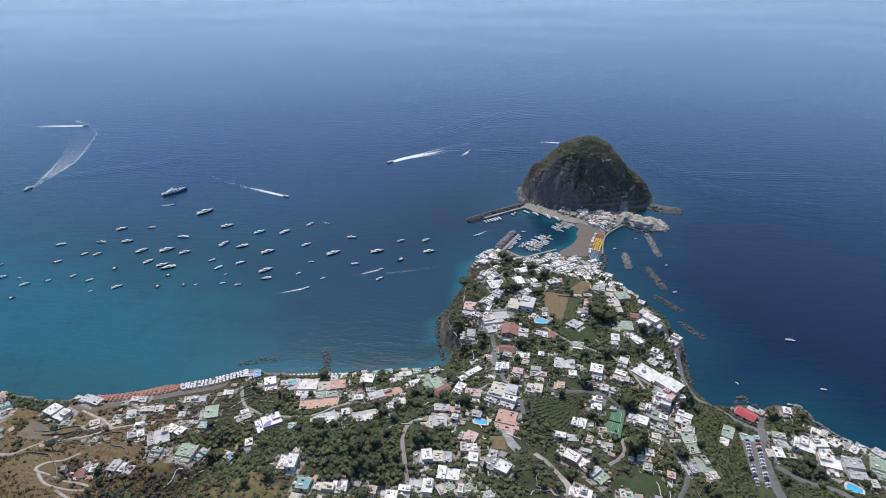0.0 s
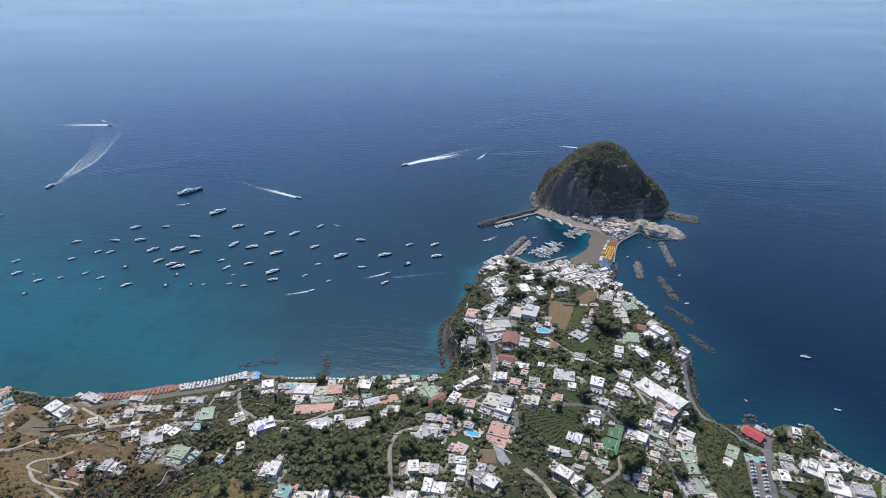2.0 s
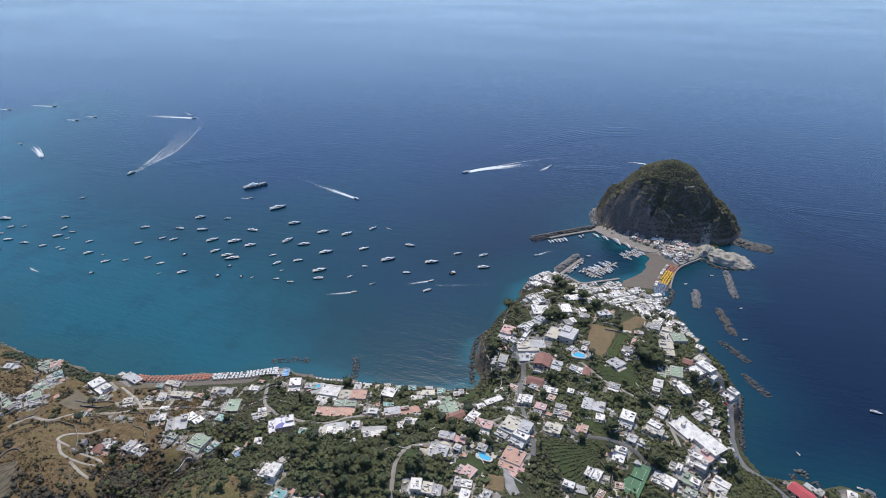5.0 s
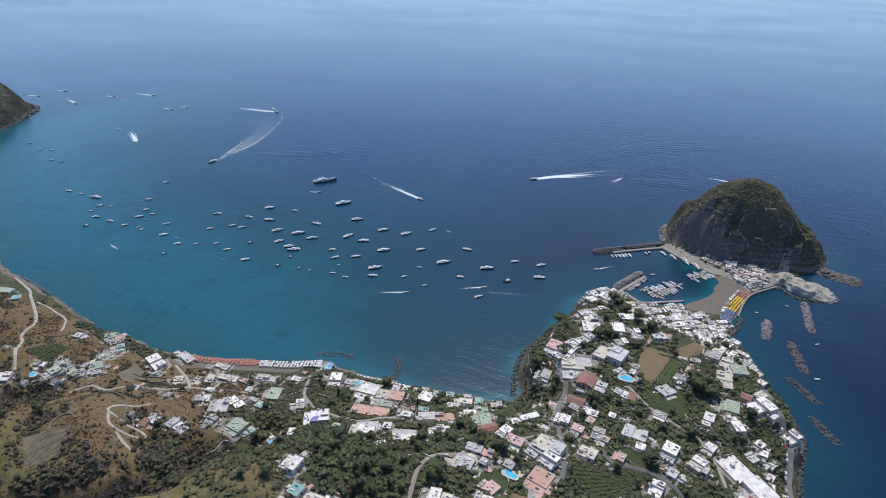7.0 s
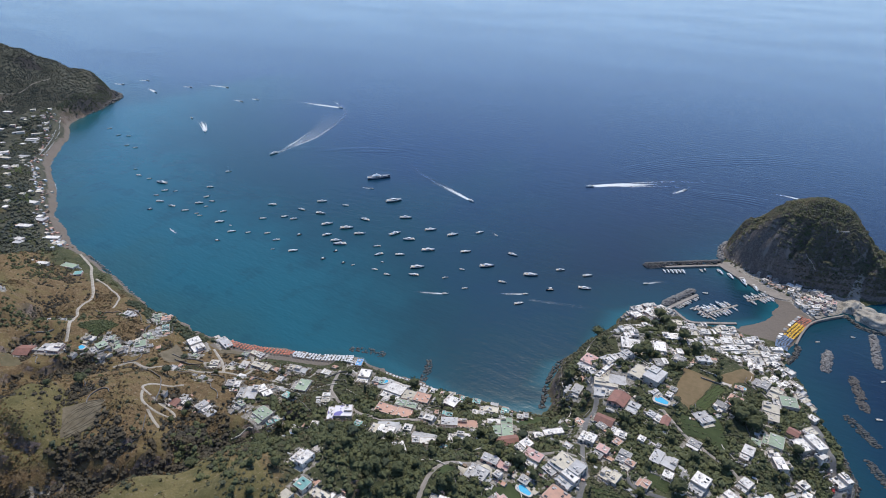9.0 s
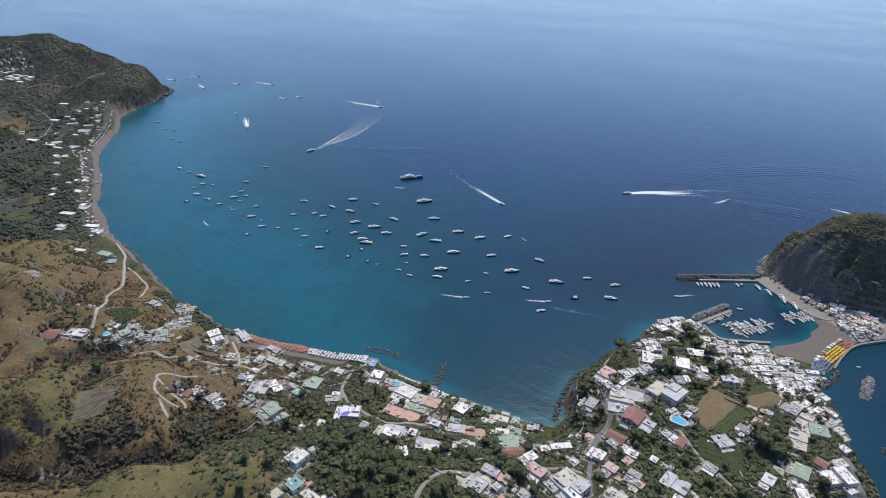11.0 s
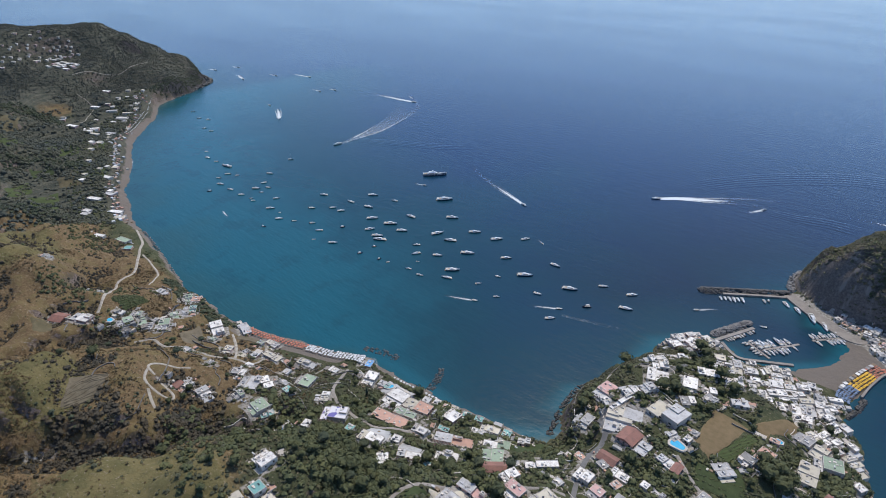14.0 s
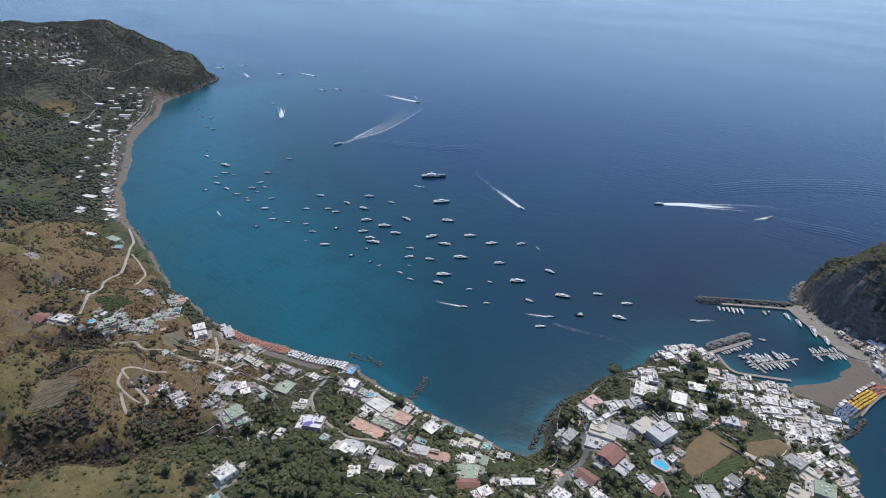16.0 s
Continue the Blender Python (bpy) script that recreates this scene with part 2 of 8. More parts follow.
coarse, medium, grain = noise_at(nodes, links, place, 60.0, 6.0, 0.62), noise_at(nodes, links, place, 14.0, 6.0, 0.65), noise_at(nodes, links, place, 2.2, 5.0, 0.7)
green = mixed(nodes, links, ramp(nodes, links, medium, 0.35, 0.65), (0.042, 0.050, 0.026), (0.080, 0.084, 0.043))
brown = mixed(nodes, links, ramp(nodes, links, grain, 0.35, 0.65), (0.118, 0.079, 0.043), (0.182, 0.129, 0.069))
brown = mixed(nodes, links, ramp(nodes, links, medium, 0.45, 0.62), brown, (0.152, 0.116, 0.055))
dry = ramp(nodes, links, sums(nodes, links, "ADD", mask("dry"), sums(nodes, links, "MULTIPLY", sums(nodes, links, "SUBTRACT", coarse, 0.5), 1.6)), 0.35, 0.65)
col = mixed(nodes, links, dry, green, brown)
straw = mixed(nodes, links, ramp(nodes, links, medium, 0.38, 0.62), (0.152, 0.126, 0.057), (0.104, 0.094, 0.041))
col = mixed(nodes, links, ramp(nodes, links, sums(nodes, links, "ADD", mask("grass"), sums(nodes, links, "MULTIPLY", sums(nodes, links, "SUBTRACT", coarse, 0.5), 0.8)), 0.4, 0.6), col, straw)
maquis = mixed(nodes, links, ramp(nodes, links, medium, 0.35, 0.65), (0.048, 0.054, 0.042), (0.084, 0.084, 0.064))
level = nodes.new("ShaderNodeSeparateXYZ")
links.new(place, level.inputs[0])
ledge = sums(nodes, links, "SINE", sums(nodes, links, "ADD", sums(nodes, links, "MULTIPLY", level.outputs["Z"], 1.25), sums(nodes, links, "MULTIPLY", coarse, 14.0)), 0.0)
maquis = mixed(nodes, links, sums(nodes, links, "MULTIPLY", ramp(nodes, links, ledge, 0.2, 0.9), 0.55), maquis, (0.108, 0.106, 0.076))
col = mixed(nodes, links, ramp(nodes, links, sums(nodes, links, "ADD", mask("maquis"), sums(nodes, links, "MULTIPLY", sums(nodes, links, "SUBTRACT", coarse, 0.5), 1.2)), 0.35, 0.65), col, maquis)
tuft = ramp(nodes, links, noise_at(nodes, links, place, 3.6, 5.0, 0.7), 0.60, 0.66)
col = mixed(nodes, links, sums(nodes, links, "MULTIPLY", tuft, 0.75), col, (0.050, 0.056, 0.026))
col = mixed(nodes, links, ramp(nodes, links, grain, 0.57, 0.70), col, (0.23, 0.19, 0.14))
stone = mixed(nodes, links, ramp(nodes, links, grain, 0.35, 0.7), (0.100, 0.076, 0.066), (0.225, 0.180, 0.155))
strata = nodes.new("ShaderNodeMapping")
strata.inputs["Scale"].default_value = (0.12, 0.12, 0.7)
links.new(place, strata.inputs["Vector"])
stone = mixed(nodes, links, ramp(nodes, links, noise_at(nodes, links, strata.outputs[0], 4.0, 5.0, 0.65), 0.42, 0.6), stone, (0.105, 0.086, 0.060))
runnel = nodes.new("ShaderNodeMapping")
runnel.inputs["Scale"].default_value = (1.0, 1.0, 0.07)
links.new(place, runnel.inputs["Vector"])
stone = mixed(nodes, links, ramp(nodes, links, noise_at(nodes, links, runnel.outputs[0], 6.0, 5.0, 0.6), 0.57, 0.70), stone, (0.235, 0.192, 0.162))
basalt = mixed(nodes, links, ramp(nodes, links, grain, 0.35, 0.7), (0.102, 0.088, 0.080), (0.178, 0.152, 0.136))
basalt = mixed(nodes, links, ramp(nodes, links, noise_at(nodes, links, runnel.outputs[0], 9.0, 5.0, 0.6), 0.55, 0.68), basalt, (0.20, 0.176, 0.158))
stone = mixed(nodes, links, mask("isle"), stone, basalt)
stone = mixed(nodes, links, mask("cape"), stone, mixed(nodes, links, grain, (0.030, 0.028, 0.030), (0.085, 0.076, 0.070)))
up = nodes.new("ShaderNodeSeparateXYZ")
links.new(geo.outputs["True Normal"], up.inputs[0])
turf = sums(nodes, links, "ADD", up.outputs["Z"], sums(nodes, links, "MULTIPLY", mask("dry"), 0.17))
steep = sums(nodes, links, "ADD", turf, sums(nodes, links, "MULTIPLY", sums(nodes, links, "SUBTRACT", medium, 0.5), 0.5))
col = mixed(nodes, links, ramp(nodes, links, steep, 0.80, 0.62), col, stone)
sand = mixed(nodes, links, grain, (0.135, 0.115, 0.098), (0.195, 0.168, 0.142))
sandy = ramp(nodes, links, sums(nodes, links, "ADD", mask("sand"), sums(nodes, links, "MULTIPLY", sums(nodes, links, "SUBTRACT", medium, 0.5), 0.5)), 0.4, 0.6)
col = mixed(nodes, links, sandy, col, sand)
ashy = mixed(nodes, links, ramp(nodes, links, medium, 0.3, 0.7), (0.20, 0.185, 0.165), (0.34, 0.32, 0.285))
col = mixed(nodes, links, ramp(nodes, links, sums(nodes, links, "ADD", mask("pale"), sums(nodes, links, "MULTIPLY", sums(nodes, links, "SUBTRACT", grain, 0.5), 1.2)), 0.4, 0.7), col, ashy)
paving = mixed(nodes, links, ramp(nodes, links, grain, 0.35, 0.65), (0.17, 0.15, 0.12), (0.36, 0.34, 0.31))
col = mixed(nodes, links, ramp(nodes, links, sums(nodes, links, "ADD", mask("paved"), sums(nodes, links, "MULTIPLY", sums(nodes, links, "SUBTRACT", medium, 0.5), 1.3)), 0.45, 0.6), col, paving)
col = mixed(nodes, links, ramp(nodes, links, mask("crag"), 0.3, 0.8), col, mixed(nodes, links, grain, (0.030, 0.029, 0.032), (0.080, 0.074, 0.070)))
links.new(col, bsdf.inputs["Base Color"])
bsdf.inputs["Roughness"].default_value = 0.95
bsdf.inputs["Specular IOR Level"].default_value = 0.15
links.new(bump_of(nodes, links, grain, 0.8, 0.6, bump_of(nodes, links, medium, 0.7, 2.5)), bsdf.inputs["Normal"])


def ground_cover(name, a, b, stripe=0.0, turn=0.0):
    m, nodes, links, bsdf = nodes_of(name)
    place = nodes.new("ShaderNodeNewGeometry").outputs["Position"]
    fac = ramp(nodes, links, noise_at(nodes, links, place, 5.0, 6.0, 0.7), 0.3, 0.7)
    col = mixed(nodes, links, fac, a, b)
    if stripe:
        rows_ = nodes.new("ShaderNodeTexWave")
        rows_.inputs["Scale"].default_value, rows_.inputs["Distortion"].default_value = 0.314 / stripe, 1.5
        mp = nodes.new("ShaderNodeMapping")
        mp.inputs["Rotation"].default_value[2] = radians(turn)
        links.new(place, mp.inputs["Vector"])
        links.new(mp.outputs[0], rows_.inputs["Vector"])
        col = mixed(nodes, links, sums(nodes, links, "MULTIPLY", rows_.outputs["Fac"], 0.6), col, tuple(c * 0.55 for c in a))
    links.new(col, bsdf.inputs["Base Color"])
    bsdf.inputs["Roughness"].default_value = 0.95
    bsdf.inputs["Specular IOR Level"].default_value = 0.18
    return m


FIELD_TAN = ground_cover("dry_field", (0.20, 0.145, 0.082), (0.15, 0.115, 0.062))
FIELD_GREEN = ground_cover("watered_grass", (0.062, 0.080, 0.034), (0.046, 0.062, 0.027))
FIELD_VINE = ground_cover("vine_rows", (0.085, 0.105, 0.042), (0.06, 0.085, 0.032), 2.6, 30)
FIELD_TILL = ground_cover("terraced_earth", (0.175, 0.148, 0.104), (0.12, 0.10, 0.066))
FIELD_MEADOW = ground_cover("dry_meadow", (0.135, 0.112, 0.066), (0.100, 0.088, 0.050))


# ---- the lie of the land: shoreline, spot heights, and the rock island
COAST_BAY = [(-2600, 100), (-2250, 380), (-2000, 640), (-1800, 830), (-1660, 905), (-1545, 917), (-1475, 900), (-1440, 870), (-1385, 804), (-1362, 750), (-1328, 696), (-1246, 646),
             (-1140, 555), (-1067, 508), (-992, 476), (-890, 416), (-782, 375), (-729, 366), (-658, 352), (-588, 335),
             (-523, 326), (-463, 328), (-388, 347), (-334, 368), (-302, 384), (-282, 380), (-240, 382), (-190, 387),
             (-136, 395), (-114, 402)]
COAST_VILLAGE = [(-112, 423), (-122, 450), (-123, 478), (-114, 499), (-105, 534), (-97, 565), (-96, 605), (-80, 632),
                 (-62, 646), (-36, 632), (-30, 617), (-11, 628), (16, 642), (32, 658), (50, 684), (55, 717),
                 (46, 733), (5, 762), (-22, 785), (-14, 805), (10, 830), (60, 850), (150, 850), (172, 818), (158, 790), (140, 772), (126, 756), (117, 740)]
COAST_EAST = [(86, 697), (76, 668), (71, 632), (68, 600), (80, 574), (91, 543), (103, 509), (118, 469), (127, 458),
              (120, 427), (116, 402), (117, 386), (128, 366), (151, 368), (168, 357), (185, 366), (203, 366),
              (211, 340), (238, 313), (300, 285), (420, 230), (600, 200), (900, 100), (900, -400), (-2600, -400)]
SPOTS_VILLAGE = [(-70, 455, 40), (-57, 506, 36), (-26, 540, 30), (13, 513, 31), (52, 570, 8), (20, 455, 35), (78, 468, 27),
                 (-95, 440, 28), (-21, 428, 39), (43, 410, 36), (16, 350, 39), (72, 352, 34), (-50, 355, 37),
                 (-118, 400, 8), (-63, 307, 50), (-105, 284, 54), (-53, 227, 61), (42, 276, 33), (68, 274, 28),
                 (90, 300, 25), (-9, 256, 45), (-80, 600, 13), (-50, 595, 18), (40, 600, 5), (0, 590, 10), (65, 690, 2.2), (95, 420, 20),
                 (-125, 330, 36), (70, 640, 2.5), (30, 640, 2.0), (-40, 625, 3)]
SPOTS_EAST = [(150, 345, 5), (190, 335, 12), (150, 290, 16), (112, 335, 16), (128, 310, 10), (235, 280, 20), (180, 230, 30), (270, 200, 45),
              (110, 372, 8), (110, 395, 9), (60, 734, 2.5), (100, 740, 3)]
SPOTS_BAY = [(-178, 300, 26), (-150, 350, 14), (-250, 306, 15), (-240, 350, 6), (-326, 270, 19), (-345, 238, 26), (-304, 230, 13),
             (-360, 152, 48), (-400, 187, 48), (-338, 122, 32), (-267, 126, 83), (-217, 169, 89), (-250, 175, 72),
             (-195, 210, 82), (-127, 249, 64), (-445, 302, 9), (-545, 202, 30), (-592, 272, 17), (-553, 174, 48),
             (-705, 240, 31), (-677, 335, 14), (-470, 240, 20), (-280, 260, 17), (-330, 330, 6), (-400, 320, 7), (-300, 190, 30)]
SPOTS_FAR = [(-820, 337, 8), (-985, 368, 18), (-917, 303, 14), (-948, 220, 62), (-1235, 510, 9), (-1300, 470, 18),
             (-1516, 595, 78), (-1519, 778, 66), (-1692, 533, 146), (-1667, 620, 140), (-1640, 710, 142), (-1600, 765, 118),
             (-1580, 808, 88), (-1540, 855, 62), (-1478, 880, 38), (-1440, 865, 18), (-1780, 850, 30), (-1680, 920, 20), (-1600, 930, 14), (-1830, 690, 95),
             (-1860, 540, 85), (-1400, 400, 50), (-1150, 200, 90), (-1500, 100, 110), (-800, 60, 95), (-500, 40, 95)]
SPOTS_BACK = [(-440, 138, 62), (-425, 98, 74), (-622, 192, 55), (-655, 140, 84), (-705, 185, 60), (-830, 240, 40), (-250, 20, 130), (0, 90, 105), (200, 60, 95), (500, 50, 120), (-1380, 640, 30), (-2300, 500, 60), (-2200, 900, 40), (-1850, 300, 120)]


def waves_of(x, y, size, seed):
    """Smooth value noise over the plan, about -1 to 1."""
    u, v = x / size + seed * 17.31, y / size + seed * 9.77
    i, j = np.floor(u), np.floor(v)
    fu, fv = u - i, v - j
    fu, fv = fu * fu * (3 - 2 * fu), fv * fv * (3 - 2 * fv)

    def corner(a, b):
        s = np.sin(a * 127.1 + b * 311.7 + seed * 74.7) * 43758.5453
        return (s - np.floor(s)) * 2 - 1
    low = corner(i, j) * (1 - fu) + corner(i + 1, j) * fu
    high = corner(i, j + 1) * (1 - fu) + corner(i + 1, j + 1) * fu
    return low * (1 - fv) + high * fv


def rough(x, y, size, seed, steps=4):
    return sum(waves_of(x, y, size / 2 ** k, seed + k) / 2 ** k for k in range(steps))


def shore(x, y):
    """Metres from the shoreline, inland positive."""
    line = np.array(COAST_BAY + COAST_VILLAGE + COAST_EAST, float)
    best, inside = np.full(x.shape, 1e9), np.zeros(x.shape, bool)
    for (ax, ay), (bx, by) in zip(line, np.roll(line, -1, 0)):
        dx, dy = bx - ax, by - ay
        k = np.clip(((x - ax) * dx + (y - ay) * dy) / (dx * dx + dy * dy), 0, 1)
        best = np.minimum(best, np.hypot(x - ax - k * dx, y - ay - k * dy))
        if dy:
            inside ^= ((ay > y) != (by > y)) & (x < dx * (y - ay) / dy + ax)
    return np.where(inside, best, -best)


def rock_island(x, y):
    """The dome of the rock island: 1 at its middle, 0 at its foot, below 0 outside."""
    u = np.where(x < 72, (72 - x) / 91, (x - 72) / 114)
    v = np.abs(y - 838) / np.where(y > 838, 84, 64)
    return 1 - (u ** 2.5 + v ** 2.5) ** (1 / 2.5) * (1 + 0.05 * rough(x, y, 60, 5, 3))


RAVINES = [([(-380, 88, 34), (-338, 135, 28), (-314, 180, 20), (-298, 225, 12), (-280, 262, 9)], 9, 0.92, 1.9),
           ([(-500, 120, 40), (-492, 160, 30), (-489, 195, 22), (-478, 225, 18), (-466, 250, 17)], 5, 1.1, 0.8),
           ([(-760, 150, 48), (-775, 230, 22), (-790, 300, 8)], 10, 0.8, 0.8),
           ([(-1010, 180, 50), (-1000, 280, 18), (-985, 350, 8)], 10, 0.7, 0.7)]


def ravine_floor(x, y):
    """How high the ground may stand beside the ravines, whose walls are fluted by rain."""
    cap = np.full(x.shape, 1e9)
    flute = 12 * (0.55 - np.abs(rough(x, y, 21, 71, 2))) + 5 * rough(x, y, 45, 77, 2)
    for line, flat, west_side, east_side in RAVINES:
        for (ax, ay, az), (bx, by, bz) in zip(line, line[1:]):
            dx, dy = bx - ax, by - ay
            k = np.clip(((x - ax) * dx + (y - ay) * dy) / (dx * dx + dy * dy), 0, 1)
            off = np.hypot(x - ax - k * dx, y - ay - k * dy)
            left = dx * (y - ay) - dy * (x - ax) > 0
            grade = np.where(left, west_side, east_side)
            reach = np.maximum(off - np.where(left, flat, 2) - flute * np.clip(off / 12, 0, 1), 0)
            cap = np.minimum(cap, az + (bz - az) * k + grade * reach)
    return cap


def height(x, y):
    x, y = np.asarray(x, float), np.asarray(y, float)
    d = shore(x + 3 * rough(x, y, 22, 3, 3), y + 3 * rough(x, y, 22, 8, 3))
    top, weight = np.zeros(x.shape), np.zeros(x.shape)
    for sx, sy, sz in SPOTS_VILLAGE + SPOTS_EAST + SPOTS_BAY + SPOTS_FAR + SPOTS_BACK:
        w = 1 / ((x - sx) ** 2 + (y - sy) ** 2 + 300) ** 2
        top, weight = top + w * sz, weight + w
    top = top / weight
    steep = np.clip((x + 150) / 30, 0, 1) * np.clip((640 - y) / 20, 0, 1) + np.clip((-1300 - x) / 60, 0, 1) + np.clip((-480 - x) / 40, 0, 1) * np.clip((x + 700) / 40, 0, 1) * 0.7
    width = 24 - 16 * np.clip(steep, 0, 1)
    z = np.where(d > 0, 0.4 + top * (1 - np.exp(-np.maximum(d, 0) / width)), np.maximum(d * 0.12, -14))
    wild = np.clip((d - 10) / 40, 0, 1) * np.clip((330 - y - 0.45 * np.abs(x + 60)) / 120, 0, 1) + np.clip((-480 - x) / 100, 0, 1) * np.clip((d - 10) / 60, 0, 1) * (1 - 0.7 * np.clip((-1250 - x) / 200, 0, 1))
    z = z + wild * (5.0 * rough(x, y, 70, 11) + 2.5 * np.abs(rough(x, y, 26, 31)))
    hills = np.clip((-330 - x) / 80, 0, 1) * np.clip((d - 30) / 70, 0, 1) * np.clip((x + 1500) / 200, 0.25, 1)
    z = z + hills * (8 * rough(x, y, 130, 91, 2) + 9 * (0.5 - np.abs(rough(x * 0.8 + y * 0.6, (y * 0.8 - x * 0.6) * 0.5, 42, 95, 3))))
    step = np.clip(0.5 + 1.6 * rough(x, y, 90, 103, 2), 0, 1) * np.clip((d - 25) / 25, 0, 1) * (x < -100)
    z = z + step * 0.75 * np.sin(z * (2 * np.pi / 5.0))
    z = np.where(d > 0, np.minimum(z, np.maximum(ravine_floor(x, y), 1.0)), z)
    r = rock_island(x, y)
    turn = np.arctan2(y - 838, x - 72)
    gully = 0.28 - np.abs(rough(turn * 52, r * 30, 17, 121, 3)) + 0.35 * rough(x, y, 30, 125, 3)
    out = np.clip(1 - np.clip(r, 0, 1) - 0.11 * gully * np.clip(r * 6, 0, 1) * np.clip(1.5 - 1.7 * r, 0, 1), 0, 1)
    lean = np.clip(0.5 + (x - 72) / 90, 0, 1)
    dome = 95 * (1 - (0.60 + 0.33 * lean) * out ** 1.6 - (0.40 - 0.33 * lean) * out ** 5) - 6 * np.clip((72 - x) / 60, 0, 1) * np.clip(r * 3, 0, 1)
    dome = dome + np.clip(r * 8, 0, 1) * (3.4 * rough(x, y, 34, 21) + 5.0 * (0.45 - np.abs(rough(x, y, 24, 27, 2))) + 1.5 * np.sin(dome / 1.3)) * (0.4 + out)
    return np.where(r > 0, np.maximum(z, dome), z)


# ---- mesh helpers
def mesh_np(name, verts, faces, material=None, smooth=False):
    """A mesh from an array of places and one array of faces of equal size."""
    verts, faces = np.asarray(verts, np.float32), np.asarray(faces, np.int32)
    me = bpy.data.meshes.new(name)
    n, k = faces.shape
    me.vertices.add(len(verts))
    me.vertices.foreach_set("co", verts.ravel())
    me.loops.add(n * k)
    me.loops.foreach_set("vertex_index", faces.ravel())
    me.polygons.add(n)
    me.polygons.foreach_set("loop_start", np.arange(0, n * k, k, dtype=np.int32))
    me.polygons.foreach_set("loop_total", np.full(n, k, np.int32))
    me.update(calc_edges=True)
    if smooth:
        me.polygons.foreach_set("use_smooth", np.ones(n, bool))
    if material:
        me.materials.append(material)
    return me


def float_layer(me, name, values):
    me.attributes.new(name, "FLOAT", "POINT").data.foreach_set("value", np.asarray(values, np.float32).ravel())


class Build:
    """Gathers boxes, prisms and tubes into one mesh."""

    def __init__(self):
        self.verts, self.faces, self.slots = [], [], []

    def add(self, verts, faces, slot=0):
        n = len(self.verts)
        self.verts += [tuple(v) for v in verts]
        self.faces += [tuple(n + i for i in f) for f in faces]
        self.slots += [slot] * len(faces)
        return self

    def box(self, x0, x1, y0, y1, z0, z1, slot=0):
        v = [(x, y, z) for z in (z0, z1) for x, y in ((x0, y0), (x1, y0), (x1, y1), (x0, y1))]
        return self.add(v, [(3, 2, 1, 0), (4, 5, 6, 7), (0, 1, 5, 4), (1, 2, 6, 5), (2, 3, 7, 6), (3, 0, 4, 7)], slot)

    def taper(self, x, y, z0, z1, r0, r1, sides=6, slot=0, lean=(0, 0)):
        v = []
        for z, r, lx, ly in ((z0, r0, 0, 0), (z1, r1, *lean)):
            v += [(x + lx + r * math.cos(2 * math.pi * i / sides), y + ly + r * math.sin(2 * math.pi * i / sides), z) for i in range(sides)]
        f = [(i, (i + 1) % sides, sides + (i + 1) % sides, sides + i) for i in range(sides)]
        return self.add(v, f + [tuple(range(sides - 1, -1, -1)), tuple(range(sides, 2 * sides))], slot)

    def mesh(self, name, *materials):
        me = bpy.data.meshes.new(name)
        me.from_pydata(self.verts, [], self.faces)
        for m in materials:
            me.materials.append(m)
        if any(self.slots):
            me.polygons.foreach_set("material_index", self.slots)
        me.update()
        return me


def child(name, me, parent, m=None, label=""):
    ob = new(name, me)
    ob.parent = parent
    if m is not None:
        ob.matrix_local = m
    return tagged(ob, label) if label else ob




# ---- the larger houses: place, width, depth, turn, height to the eaves, roof
HOUSES_HOTEL = [
    (-41, 456, 26, 22, -14, 7, 'g'), (-63, 442, 28, 17, 14, 4.6, 'g'), (-68, 426, 20, 22, 17, 3.8, 'c'), (-75, 446, 26, 4, 75, 3.8, 'w'),
    (-54, 415, 14, 16, -7, 3.8, 'r'), (-41, 409, 9, 13, -7, 3.2, 'g'), (-23, 408, 13, 9, -16, 3.2, 'w'), (-15, 406, 6, 10, -4, 3.2, 'r'),
    (-57, 385, 14, 10, -2, 3.2, 'r'), (-43, 375, 13, 9, -3, 3.2, 'w'), (-62, 358, 12, 11, -3, 3.8, 'w'), (-49, 349, 9, 14, -9, 3.8, 'p'),
    (-33, 353, 9, 12, -5, 3.8, 'y'), (-28, 347, 7, 11, -13, 3.2, 'o'), (-7, 365, 18, 14, -8, 3.2, 'g')]

HOUSES_SPINE = [
    (19, 355, 11, 18, -14, 4.6, 'w'), (39, 354, 10, 13, -27, 4.6, 'w'), (47, 377, 8, 13, -23, 3.8, 'w'), (73, 359, 43, 17, -46, 4.6, 'w'),
    (75, 342, 18, 11, -40, 3.2, 'p'), (71, 332, 14, 11, -24, 3.8, 'w'), (61, 319, 15, 11, -20, 3.2, 'n'), (86, 319, 12, 14, -27, 4.6, 'w'),
    (86, 307, 10, 9, -14, 3.4, 'g'), (84, 296, 12, 11, 4, 3.2, 'n'), (81, 284, 14, 11, 10, 2.8, 'n'), (83, 269, 17, 14, 12, 2.6, 'n'), (90, 259, 9, 8, 14, 2.6, 'c'), (48, 306, 10, 14, -24, 3.8, 'w'), (45, 407, 8, 16, -8, 3.8, 'w'), (66, 420, 19, 10, -64, 4.6, 'w'),
    (62, 442, 15, 15, -3, 3.2, 'n'), (20, 450, 10, 13, -13, 3.8, 'y'), (57, 473, 13, 21, 4, 5.5, 'c'), (67, 495, 19, 16, 14, 4.6, 'n')]

